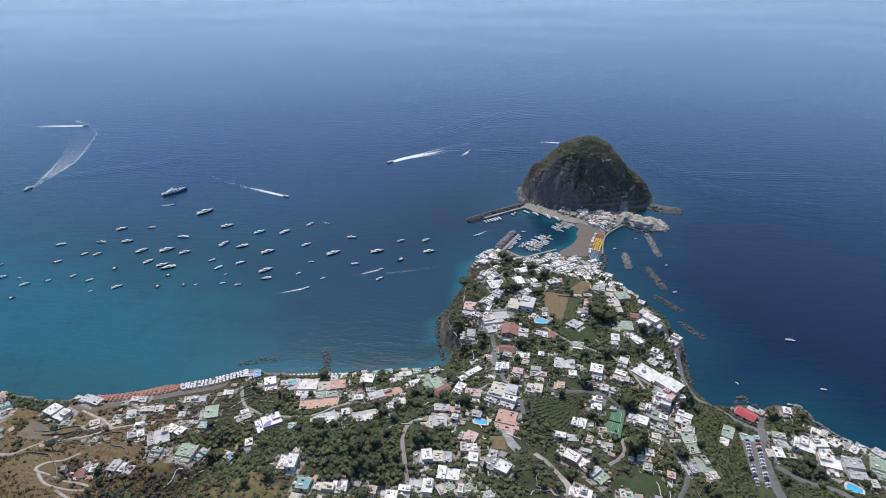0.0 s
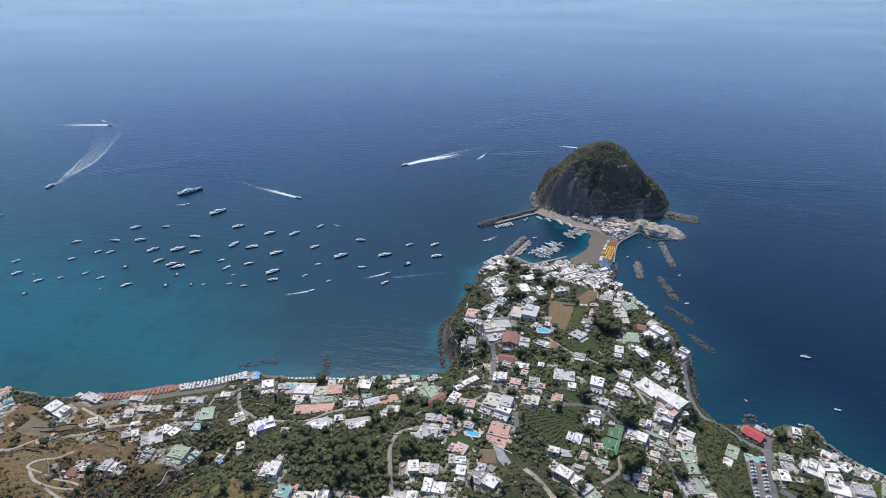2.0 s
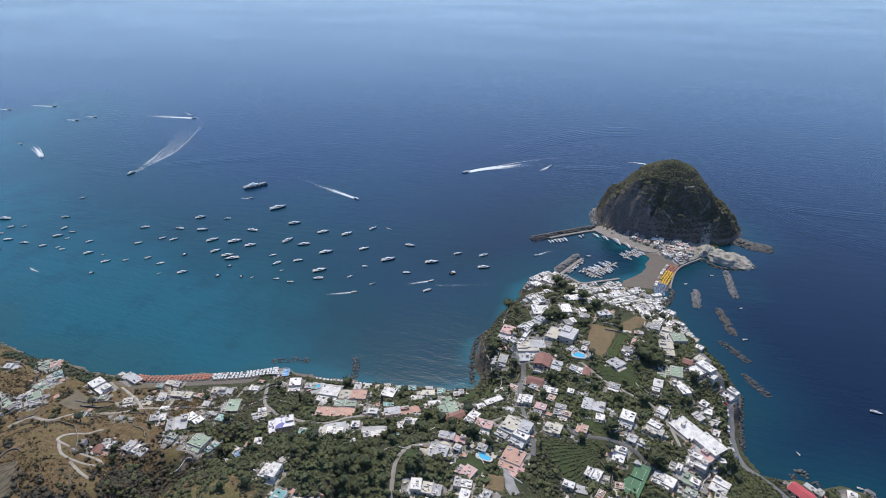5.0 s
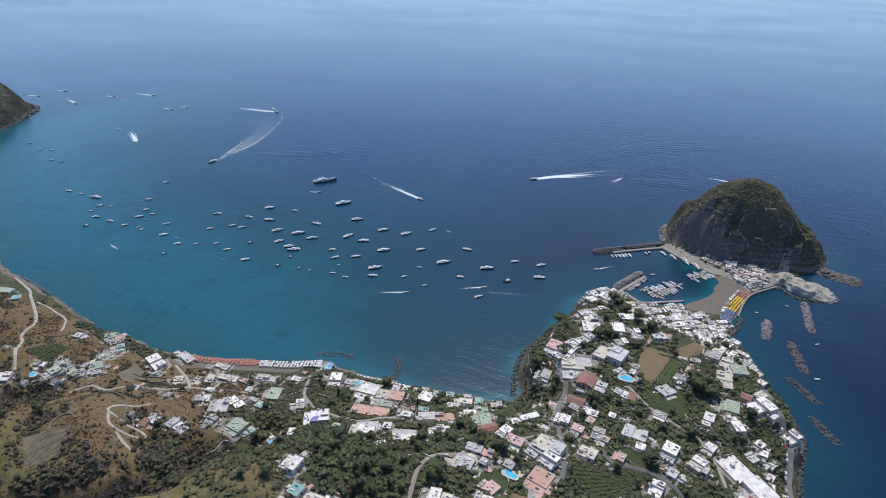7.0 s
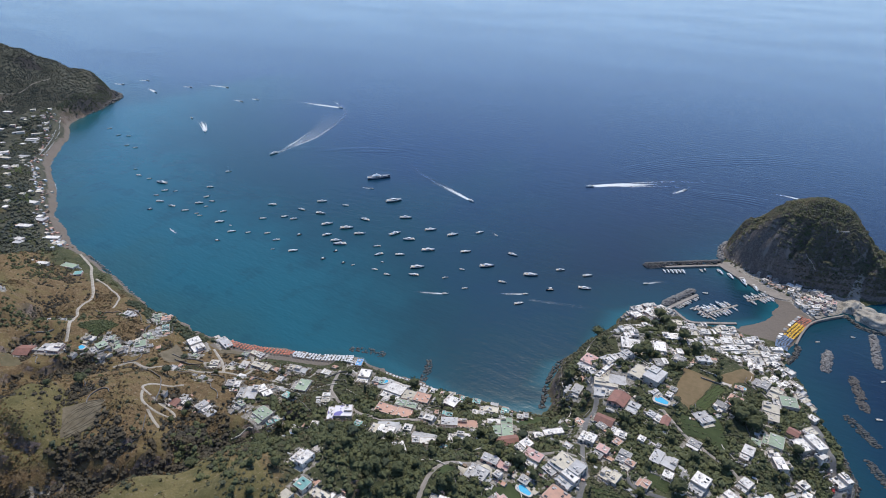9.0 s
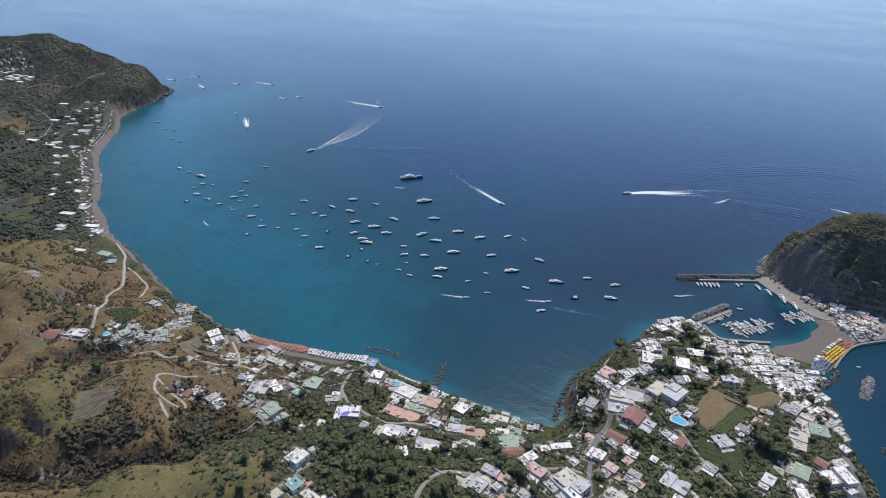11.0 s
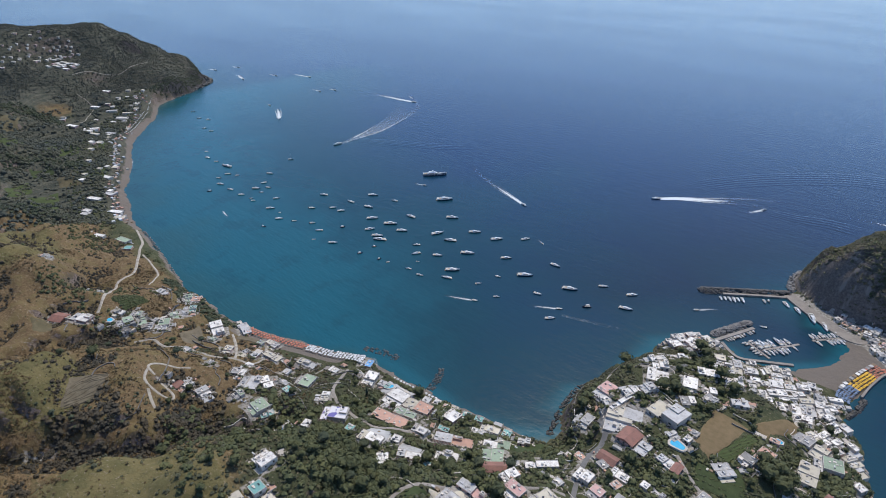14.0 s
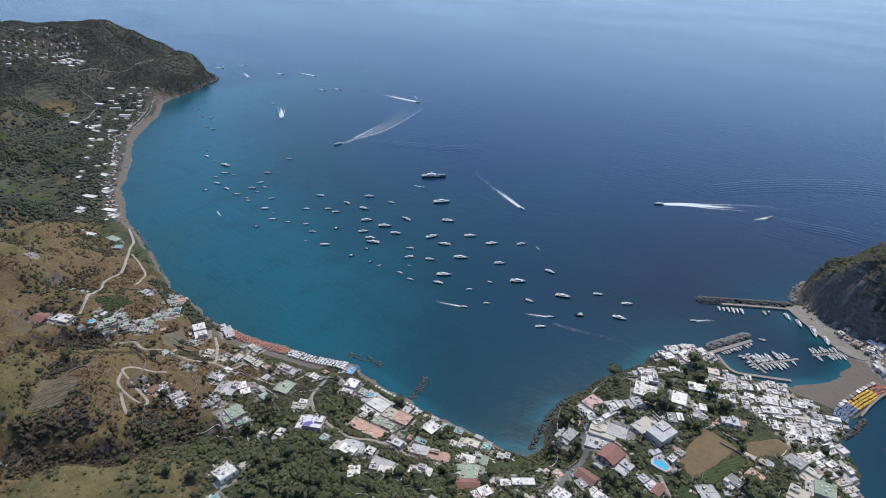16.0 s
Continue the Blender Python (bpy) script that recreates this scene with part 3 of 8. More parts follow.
HOUSES_BROW = [
    (47, 512, 13, 12, -15, 3.2, 'y'), (59, 505, 10, 14, -10, 3.2, 'c'), (86, 451, 16, 22, -46, 7, 'w'), (111, 437, 10, 14, -42, 6.5, 'w'), (-94, 456, 12, 22, -10, 3.8, 'p'),
    (-91, 420, 8, 16, -2, 3.2, 'g'), (-74, 460, 8, 14, -34, 3.8, 'w'), (-66, 497, 18, 17, 19, 3.8, 'w'), (-44, 508, 16, 15, 17, 3.8, 'w'),
    (9, 395, 9, 10, -12, 3.2, 'y'), (29, 465, 11, 14, -12, 3.2, 'o'), (10, 430, 13, 13, -43, 2.7, 'g'), (-23, 501, 10, 12, -15, 3.2, 'y'),
    (80, 397, 9, 8, -43, 3.8, 'g'), (85, 412, 7, 11, -32, 3.8, 'w'), (71, 337, 8, 6, -25, 3.8, 'w'), (86, 468, 12, 8, 49, 4.6, 'c')]

HOUSES_COVE = [
    (-135, 359, 21, 10, 26, 3.2, 'n'), (-121, 332, 16, 13, 30, 3.2, 'n'), (-113, 323, 17, 9, 40, 3.2, 'r'), (-98, 319, 8, 13, -22, 4.6, 'w'),
    (-87, 306, 13, 14, -7, 3.8, 'p'), (-70, 306, 12, 14, -20, 3.8, 'g'), (-59, 300, 12, 13, -20, 5.5, 'w'), (-62, 312, 21, 14, -14, 7, 'g'),
    (-36, 326, 13, 11, -11, 3.8, 'c'), (-106, 287, 20, 7, 1, 3.2, 'p'), (-112, 270, 14, 13, -3, 2.7, 'g'), (-89, 258, 13, 10, -22, 3.8, 'p'),
    (-90, 349, 24, 6, 42, 3.2, 'w'), (-124, 382, 10, 7, 24, 3.2, 'g'), (-61, 282, 15, 20, -13, 1.5, 'o'), (-83, 284, 7, 7, -10, 2.7, 'g')]

HOUSES_TERRACES = [
    (-119, 231, 13, 11, 10, 3.8, 'w'), (-106, 233, 13, 9, 4, 3.8, 'g'), (-88, 245, 12, 8, 4, 4.6, 'w'), (-85, 234, 7, 13, -4, 3.2, 'w'),
    (-69, 229, 19, 11, -28, 3.8, 'w'), (-101, 220, 15, 11, -6, 3.8, 'w'), (-118, 208, 16, 11, -3, 3.8, 'w'), (-102, 209, 12, 8, 30, 3.2, 'n'),
    (-88, 209, 12, 9, -4, 3.2, 'n'), (-11, 252, 19, 9, -31, 4.6, 'w'), (3, 237, 10, 10, -47, 3.2, 'n'), (-14, 215, 15, 8, -17, 3.8, 'w'),
    (14, 318, 9, 14, -12, 3.8, 'w'), (-4, 291, 11, 11, -18, 3.8, 'w')]

HOUSES_ORCHARD = [
    (55, 324, 9, 9, -21, 3.8, 'w'), (42, 267, 10, 7, -8, 2.7, 'o'), (42, 308, 8, 10, -19, 3.2, 'w'), (56, 290, 7, 10, -18, 3.2, 'c'),
    (64, 304, 8, 9, -23, 3.2, 'n'), (19, 225, 9, 7, -1, 2.7, 'n'), (68, 315, 7, 9, -24, 3.8, 'w'), (23, 336, 7, 8, -19, 2.7, 'g'),
    (-128, 200, 8, 10, -2, 3.8, 'w')]

HOUSES_SPA = [
    (-295, 372, 11, 10, 21, 3.2, 'b'), (-274, 356, 11, 17, 20, 3.8, 'w'), (-260, 360, 11, 7, 12, 2.7, 't'), (-239, 354, 18, 20, 4, 3.2, 'w'),
    (-217, 358, 25, 12, 11, 3.8, 'o'), (-221, 329, 34, 11, 9, 3.8, 'o'), (-218, 343, 19, 8, 13, 3.8, 'n'), (-187, 327, 18, 10, 9, 3.8, 'w'),
    (-164, 342, 31, 9, 27, 3.8, 'o'), (-185, 365, 13, 12, -2, 3.2, 'w'), (-150, 316, 17, 9, 20, 3.2, 'w'), (-255, 298, 21, 15, 31, 4.6, 'v'),
    (-278, 307, 7, 11, 32, 3.2, 'w'), (-208, 294, 20, 10, 11, 3.8, 'w')]

HOUSES_BANK = [
    (-185, 284, 12, 9, -44, 3.2, 'w'), (-191, 305, 7, 7, 15, 3.2, 'w'), (-173, 300, 18, 7, 31, 3.2, 'w'), (-276, 266, 9, 9, -33, 2.7, 'b'),
    (-309, 261, 14, 16, -7, 3.8, 'n'), (-297, 262, 7, 11, -23, 3.2, 't'), (-201, 201, 12, 11, -2, 4.6, 'w'), (-187, 186, 8, 8, -4, 3.2, 't'),
    (-175, 187, 13, 6, -3, 3.2, 'c'), (-166, 191, 11, 11, 4, 3.2, 'w'), (-150, 196, 15, 8, -4, 3.2, 'p'), (-137, 196, 11, 7, -0, 3.2, 'w'),
    (-158, 367, 13, 7, 15, 3.2, 'g'), (-153, 376, 16, 7, 16, 2.7, 'c')]

HOUSES_ORCHARDS = [
    (-446, 306, 23, 12, -21, 4.6, 'w'), (-429, 326, 21, 10, -18, 3.8, 'g'), (-355, 274, 12, 8, 30, 3.2, 'w'), (-336, 273, 16, 16, 29, 4.6, 'g'),
    (-327, 283, 16, 10, -24, 3.8, 'w'), (-370, 226, 7, 8, 17, 3.2, 'r'), (-365, 232, 9, 8, 11, 3.2, 'w'), (-347, 236, 11, 10, -6, 3.8, 'w'),
    (-314, 314, 15, 15, 17, 3.8, 'n'), (-335, 332, 19, 8, 15, 3.2, 'g'), (-366, 316, 19, 8, 8, 3.2, 'c'), (-307, 290, 7, 7, -1, 3.2, 't'),
    (-386, 330, 14, 7, 1, 3.2, 'g'), (-330, 257, 8, 9, -7, 3.2, 'n')]

HOUSES_SLOPE = [
    (-546, 200, 14, 14, 27, 3.2, 'r'), (-521, 212, 20, 11, 24, 3.2, 'w'), (-495, 255, 11, 20, 74, 3.8, 'n'), (-499, 241, 15, 10, 77, 3.2, 'n'),
    (-505, 255, 11, 8, 42, 3.2, 'n'), (-490, 285, 8, 12, 72, 3.2, 'n'), (-490, 295, 9, 11, 63, 3.2, 'y'), (-492, 306, 7, 12, 51, 3.2, 't'),
    (-485, 256, 8, 10, 42, 3.2, 'y'), (-477, 268, 10, 18, 53, 3.2, 'n'), (-516, 313, 10, 15, 56, 3.2, 'n'), (-508, 319, 11, 12, 43, 2.7, 'o'),
    (-403, 292, 8, 10, 29, 2.7, 'c')]

HOUSES_HEADLAND = [
    (-701, 329, 21, 22, 13, 3.2, 'n'), (-671, 322, 9, 15, 43, 3.2, 't'), (-625, 224, 13, 11, 32, 3.2, 'y'), (-825, 333, 12, 21, 26, 3.2, 'w'),
    (-928, 407, 31, 30, 16, 3.8, 'w'), (-867, 363, 25, 19, 24, 3.2, 'w'), (-806, 366, 20, 12, 30, 3.0, 'g'), (-785, 362, 16, 12, 30, 3.0, 'g'), (-832, 338, 12, 12, 20, 3.2, 'w'), (-724, 311, 20, 9, 24, 3.0, 'g'), (-872, 386, 18, 16, 15, 3.2, 'w'), (-1187, 493, 45, 54, 98, 7, 'w'),
    (-1295, 482, 27, 41, 45, 3.8, 'g'), (-1236, 573, 32, 39, 38, 3.8, 'g'), (-1154, 514, 20, 23, 24, 3.2, 'w'), (-1235, 478, 28, 30, 22, 3.8, 'w'),
    (-1326, 561, 19, 28, 32, 3.8, 'w'), (-1398, 617, 18, 23, 29, 3.8, 'w')]

HOUSES_COASTROAD = [
    (151, 348, 16, 11, -42, 3.8, 'k'), (184, 348, 7, 12, -13, 3.8, 'w'), (163, 313, 10, 16, -12, 3.2, 'n'), (152, 297, 13, 11, -4, 3.8, 'w'),
    (179, 307, 16, 16, -29, 5.5, 'w'), (192, 306, 11, 15, 4, 4.6, 'w'), (187, 284, 15, 20, -14, 5.5, 'w'), (201, 278, 13, 20, -7, 6.5, 'g'),
    (220, 281, 10, 22, -24, 3.8, 'n'), (122, 315, 9, 24, -28, 2.7, 'n'), (140, 313, 15, 10, -7, 3.2, 't'), (184, 289, 19, 3, -108, 3.2, 'r'),
    (206, 265, 9, 8, -8, 3.2, 'c'), (166, 354, 5, 7, -41, 2.7, 'g')]

# ---- the land, one sheet with finer steps where the village stands
def steps(*runs):
    return np.unique(np.concatenate([np.arange(a, b, s) for a, b, s in runs]))


gx = steps((-2600, -1800, 40), (-1800, -1380, 9), (-1380, -720, 6), (-720, -520, 4), (-520, 270, 3), (270, 905, 25))
gy = steps((-400, 60, 25), (60, 660, 3), (660, 940, 4), (940, 1300, 14))
X, Y = np.meshgrid(gx, gy)
Z = height(X, Y)
D = shore(X, Y)
EXPLICIT = (HOUSES_HOTEL, HOUSES_SPINE, HOUSES_BROW, HOUSES_COVE, HOUSES_TERRACES, HOUSES_ORCHARD, HOUSES_SPA, HOUSES_BANK, HOUSES_ORCHARDS,
            HOUSES_SLOPE, HOUSES_COASTROAD)
# level platforms cut into the slope for the larger houses
for hx, hy, w, d, turn, h, style in sum(EXPLICIT, []):
    z0 = float(height(np.array([hx]), np.array([hy]))[0])
    if z0 < 2:
        continue
    reach = max(w, d) * 0.75 + 9
    i0, i1, j0, j1 = np.searchsorted(gx, hx - reach), np.searchsorted(gx, hx + reach), np.searchsorted(gy, hy - reach), np.searchsorted(gy, hy + reach)
    px, py, c, s = X[j0:j1, i0:i1] - hx, Y[j0:j1, i0:i1] - hy, math.cos(radians(turn)), math.sin(radians(turn))
    u, v = np.abs(px * c + py * s) - w / 2, np.abs(py * c - px * s) - d / 2
    k = np.clip(1.25 - np.maximum(np.maximum(u, v), 0) / 6.5, 0, 1) * (Z[j0:j1, i0:i1] > 1.2)
    Z[j0:j1, i0:i1] += k * (z0 - Z[j0:j1, i0:i1])
LIE = Z
cols, nrows = len(gx), len(gy)
grid = np.arange(cols * nrows).reshape(nrows, cols)
quads = np.stack([grid[:-1, :-1], grid[:-1, 1:], grid[1:, 1:], grid[1:, :-1]], -1).reshape(-1, 4)
land_me = mesh_np("ground", np.stack([X, Y, Z], -1).reshape(-1, 3), quads, LAND, True)


def lie(x, y):
    """The height of the ground sheet itself at many places."""
    x, y = np.asarray(x, float), np.asarray(y, float)
    i, j = np.clip(np.searchsorted(gx, x) - 1, 0, cols - 2), np.clip(np.searchsorted(gy, y) - 1, 0, nrows - 2)
    u, v = (x - gx[i]) / (gx[i + 1] - gx[i]), (y - gy[j]) / (gy[j + 1] - gy[j])
    return (LIE[j, i] * (1 - u) + LIE[j, i + 1] * u) * (1 - v) + (LIE[j + 1, i] * (1 - u) + LIE[j + 1, i + 1] * u) * v


def ground_at(x, y):
    return float(lie(x, y))


isthmus = np.clip((X - 8) / 10, 0, 1) * np.clip((Y - 628) / 10, 0, 1) * np.clip((742 - Y) / 8, 0, 1)
wide = 15 + 5 * waves_of(X, Y, 70, 33) + 12 * np.clip((-1180 - X) / 120, 0, 1)
long_beach = np.clip((-725 - X) / 20, 0, 1) * np.clip((X + 1372) / 10, 0, 1) * np.clip((wide - D) / 4, 0, 1) * (Y < 728) * (Z < 6)
small_beach = np.clip((-310 - X) / 10, 0, 1) * np.clip((X + 446) / 16, 0, 1) * np.clip((24 - D) / 6, 0, 1)
float_layer(land_me, "sand", np.clip(np.maximum.reduce([isthmus, long_beach, small_beach, np.clip((7 - D) / 3, 0, 1) * (Z < 3.5) * (X > -730) * (X < -135)]), 0, 1))
west = np.clip((-310 - X) / 60, 0, 1) * np.clip((345 - Y) / 60, 0, 1) * np.clip((X + 860) / 60, 0, 1)
scar = 0.75 * np.exp(-((X - 127 - 0.12 * (Y - 760) - 3 * waves_of(X, Y, 14, 37)) / (4 + 0.12 * np.clip(800 - Y, 0, 60))) ** 2) * np.clip((806 - Y) / 9, 0, 1) * np.clip((Y - 738) / 8, 0, 1)
badlands = 0.6 * np.exp(-(((X + 364) / 14) ** 2 + ((Y - 120) / 16) ** 2)) * (0.4 + 1.0 * waves_of(X, Y, 6, 45)) + 0.45 * np.exp(-(((X + 503) / 22) ** 2 + ((Y - 165) / 14) ** 2)) * (0.4 + 1.0 * waves_of(X, Y, 6, 43)) + 0.42 * np.exp(-(((X + 312) / 16) ** 2 + ((Y - 226) / 20) ** 2)) * (0.4 + 1.0 * waves_of(X, Y, 6, 29)) + 0.34 * np.exp(-(((X + 345) / 32) ** 2 + ((Y - 165) / 60) ** 2)) * (0.5 + 0.9 * waves_of(X, Y, 7, 19)) + 0.2 * np.exp(-(((X + 390) / 40) ** 2 + ((Y - 110) / 25) ** 2))
float_layer(land_me, "pale", np.clip(scar * 1.5 + badlands + 0.5 * np.exp(-(((X + 795) / 28) ** 2 + ((Y - 272) / 16) ** 2)) * (0.6 + 0.8 * waves_of(X, Y, 7, 23)), 0, 1))
far_brown = np.clip(1.3 - np.hypot((X + 1378) / 80, (Y - 478) / 62), 0, 1)
ridge = 0.75 * np.clip(1.6 - np.hypot((X + 235) / 75, (Y - 135) / 45), 0, 1)
knoll = np.clip(1.4 - np.hypot((X + 415) / 42, (Y - 140) / 40), 0, 1) + 0.8 * np.clip(1.5 - np.hypot((X + 700) / 90, (Y - 200) / 60), 0, 1)
float_layer(land_me, "grass", np.clip(ridge * 1.3 + knoll, 0, 1))
float_layer(land_me, "isle", 1.0 * (rock_island(X, Y) > -0.02))
float_layer(land_me, "crag", np.clip((-1352 - X) / 14, 0, 1) * np.clip((Y - 705) / 16, 0, 1) * np.clip((45 - D) / 30, 0, 1))
float_layer(land_me, "cape", np.clip((-1366 - X) / 10, 0, 1) * np.clip((Y - 715) / 20, 0, 1))
float_layer(land_me, "maquis", np.clip((rock_island(X, Y) > 0) * 1.0 + np.clip((-1330 - X) / 60, 0, 1) * 0.95 + 0.8 * np.clip((-760 - X) / 80, 0, 1) * (X > -1400) * (1 - far_brown), 0, 1))
float_layer(land_me, "dry", np.clip(np.maximum.reduce([west * 1.05, far_brown, ridge, 0 * X]) + 0.24 * (rock_island(X, Y) < 0), 0, 1))
ground = tagged(new("ground", land_me), "steep volcanic island ground with scrub, dry grass and sand", "ground", kind="structure")

# ---- the sea
sx = steps((-9000, -2000, 350), (-2000, 500, 25), (500, 9000, 350))
sy = steps((-3000, 100, 300), (100, 1500, 25), (1500, 9000, 350))
X, Y = np.meshgrid(sx, sy)
grid = np.arange(len(sx) * len(sy)).reshape(len(sy), len(sx))
quads = np.stack([grid[:-1, :-1], grid[:-1, 1:], grid[1:, 1:], grid[1:, :-1]], -1).reshape(-1, 4)
sea_me = mesh_np("water", np.stack([X, Y, np.zeros_like(X)], -1).reshape(-1, 3), quads, SEA)


def sea_layers(me, X, Y):
    """How deep the water is, and where its colour is darkened for weaker haze and reflection."""
    off = np.maximum(-shore(X, Y), 0)
    east_side = np.clip((X + 60) / 160, 0, 1)
    shelf = 210 * east_side + (1 - east_side) * (480 + 120 * np.clip((-100 - X) / 400, 0, 1))
    least = np.where(X > 60, 0.52, 0.55 * np.clip((X + 450) / 300, 0, 1) * np.clip(off / 10, 0, 1))
    least = np.maximum(least, 0.5 * np.clip((-1330 - X) / 60, 0, 1) * np.clip((Y - 715) / 60, 0, 1))
    shoal = 0.3 * np.exp(-(np.hypot(X - 175, Y - 655) / 26) ** 2) + 0.25 * np.exp(-(np.hypot(X - 215, Y - 615) / 16) ** 2)
    float_layer(me, "depth", np.minimum(least + off / shelf, 1.2) - shoal)
    # drop in brightness: painted in, growing eastwards and away from the shore
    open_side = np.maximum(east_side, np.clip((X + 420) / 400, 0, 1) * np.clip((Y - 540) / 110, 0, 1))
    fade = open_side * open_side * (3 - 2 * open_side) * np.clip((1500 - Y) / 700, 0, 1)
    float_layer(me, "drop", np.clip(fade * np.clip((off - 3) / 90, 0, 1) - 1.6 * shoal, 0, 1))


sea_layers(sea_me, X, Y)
tagged(new("water", sea_me), "deep blue sea turning turquoise over the shallow bay", "sea", kind="structure")


# ---- ribbons and patches that follow the ground
def along(points, step):
    pts = [Vector(p) for p in points]
    if len(pts) > 2:
        out = []
        for i in range(len(pts) - 1):
            p0, p1, p2, p3 = pts[max(i - 1, 0)], pts[i], pts[i + 1], pts[min(i + 2, len(pts) - 1)]
            n = max(2, int((p2 - p1).length / step))
            for k in range(n):
                t = k / n
                out.append(0.5 * (2 * p1 + (p2 - p0) * t + (2 * p0 - 5 * p1 + 4 * p2 - p3) * t * t + (3 * p1 - p0 - 3 * p2 + p3) * t ** 3))
        return np.array([tuple(p) for p in out] + [tuple(pts[-1])])
    n = max(2, int((pts[1] - pts[0]).length / step))
    return np.array([tuple(pts[0].lerp(pts[1], k / n)) for k in range(n + 1)])


def sideways(line):
    d = np.gradient(line, axis=0)
    d /= np.maximum(np.hypot(d[:, 0], d[:, 1]), 1e-6)[:, None]
    return np.stack([-d[:, 1], d[:, 0]], 1)


ROAD_PLACES = []


def road(name, points, width, material, label, lift=0.35):
    line = along(points, 2.5)
    side = sideways(line)
    lanes = np.array([-0.5, -0.25, 0, 0.25, 0.5])
    wob = 1 + 0.12 * waves_of(line[:, 0], line[:, 1], 9, 4)
    P = line[:, None, :] + side[:, None, :] * (lanes[None, :, None] * width * wob[:, None, None])
    Zr = lie(P[..., 0], P[..., 1])
    Zr = np.maximum(Zr, Zr[:, 2:3] - 0.2) + lift
    Zr[:, 0] -= 0.3
    Zr[:, -1] -= 0.3
    V = np.concatenate([P, Zr[..., None]], -1).reshape(-1, 3)
    g = np.arange(len(V)).reshape(len(line), 5)
    f = np.stack([g[:-1, :-1], g[1:, :-1], g[1:, 1:], g[:-1, 1:]], -1).reshape(-1, 4)[:, ::-1]
    ROAD_PLACES.append((line, width))
    return tagged(new(name, mesh_np(name, V, f, material, True)), label, "road", kind="structure")


def patch(name, corners, material, label, category="field", lift=0.3, flat=False, kind="structure"):
    """A patch of ground with a slightly uneven edge between four corners."""
    a, b, c, d = [np.array(p, float) for p in corners]
    n = 14
    u, v = np.meshgrid(np.linspace(0, 1, n), np.linspace(0, 1, n))
    P = (a * ((1 - u) * (1 - v))[..., None] + b * (u * (1 - v))[..., None] + c * (u * v)[..., None] + d * ((1 - u) * v)[..., None])
    wob = 0 if flat else 1.6
    P = P + wob * np.stack([waves_of(P[..., 0], P[..., 1], 8, 2), waves_of(P[..., 0], P[..., 1], 8, 6)], -1)
    Zp = lie(P[..., 0], P[..., 1])
    Zp = (np.full_like(Zp, Zp.mean() + 0.9) if flat else Zp) + lift
    edge = (u == 0) | (u == 1) | (v == 0) | (v == 1)
    Zp = np.where(edge, Zp - (3.0 if flat else 0.4), Zp)
    g = np.arange(n * n).reshape(n, n)
    f = np.stack([g[:-1, :-1], g[:-1, 1:], g[1:, 1:], g[1:, :-1]], -1).reshape(-1, 4)
    FIELD_PLACES.append(corners)
    return tagged(new(name, mesh_np(name, np.concatenate([P, Zp[..., None]], -1).reshape(-1, 3), f, material)), label, category, kind=kind)


FIELD_PLACES = []
road("road", [(-471, 235), (-463, 248), (-443, 251), (-420, 263), (-398, 270), (-384, 286), (-365, 292), (-370, 309), (-390, 325)], 3.0, TRACK, "pale dusty valley road between terraces")
road("road", [(-428, 312), (-404, 301), (-384, 287)], 2.6, TRACK, "pale lane down to the beach")
road("road", [(-528, 228), (-574, 264), (-587, 273), (-604, 299), (-660, 331), (-689, 347), (-733, 360)], 3.0, TRACK, "pale road winding along the dry hillside")
road("path", [(-642, 326), (-586, 316), (-569, 304), (-558, 293)], 2.2, TRACK, "narrow dusty path")
road("path", [(-380, 244), (-389, 229), (-389, 214), (-372, 216), (-359, 217), (-356, 213), (-366, 207), (-377, 205), (-386, 212)], 2.0, TRACK, "bare zigzag track on the slope")
road("path", [(-369, 203), (-360, 200), (-350, 198)], 2.2, TRACK, "bare eroded spur below the track")
road("road", [(-92, 393), (-70, 385), (-71, 411), (-82, 425), (-77, 442), (-70, 480), (-55, 540)], 4.0, ASPHALT, "grey village lane behind the cliff")
road("road", [(-47, 290), (-51, 316), (-57, 332), (-66, 361), (-70, 385)], 3.6, ASPHALT, "grey lane between the hotels")
road("road", [(-32, 354), (-23, 331), (9, 332), (32, 322), (60, 300), (72, 262), (60, 236)], 3.4, ASPHALT, "grey lane through the gardens")
road("road", [(90, 483), (107, 440), (110, 415), (109, 386), (114, 360), (132, 344), (152, 332), (154, 323)], 6.0, ASPHALT, "grey asphalt coast road above the sea")
road("road", [(154, 323), (144, 296), (137, 249), (132, 210)], 7.0, ASPHALT, "grey asphalt road beside the car park")
road("road", [(154, 323), (166, 350), (186, 356)], 5.0, ASPHALT, "grey asphalt spur to the shore")
road("road", [(148, 284), (166, 265), (186, 240)], 5.0, ASPHALT, "grey road below the gardens")
road("path", [(-127, 212), (-135, 249), (-125, 273), (-106, 281)], 3.0, CONCRETE, "curved concrete path round a garden")
road("path", [(-42, 246), (-36, 241), (-28, 236), (-21, 222), (-18, 204)], 4.6, TRACK, "bare earth path on the slope")
road("path", [(-300, 352), (-290, 330), (-281, 318), (-265, 310)], 3.0, CONCRETE, "pale lane from the beach")
patch("field", [(-16, 497), (13, 493), (-2, 431), (-17, 444)], FIELD_TAN, "mown tan field above the village")
patch("field", [(0, 428), (33, 412), (29, 401), (-9, 417)], FIELD_GREEN, "green garden strip")
patch("field", [(8, 234), (44, 258), (56, 242), (19, 223)], FIELD_GREEN, "green lawn among terraces")
patch("field", [(-136, 362), (-112, 396), (-104, 386), (-111, 355)], FIELD_GREEN, "green lawn above the cove")
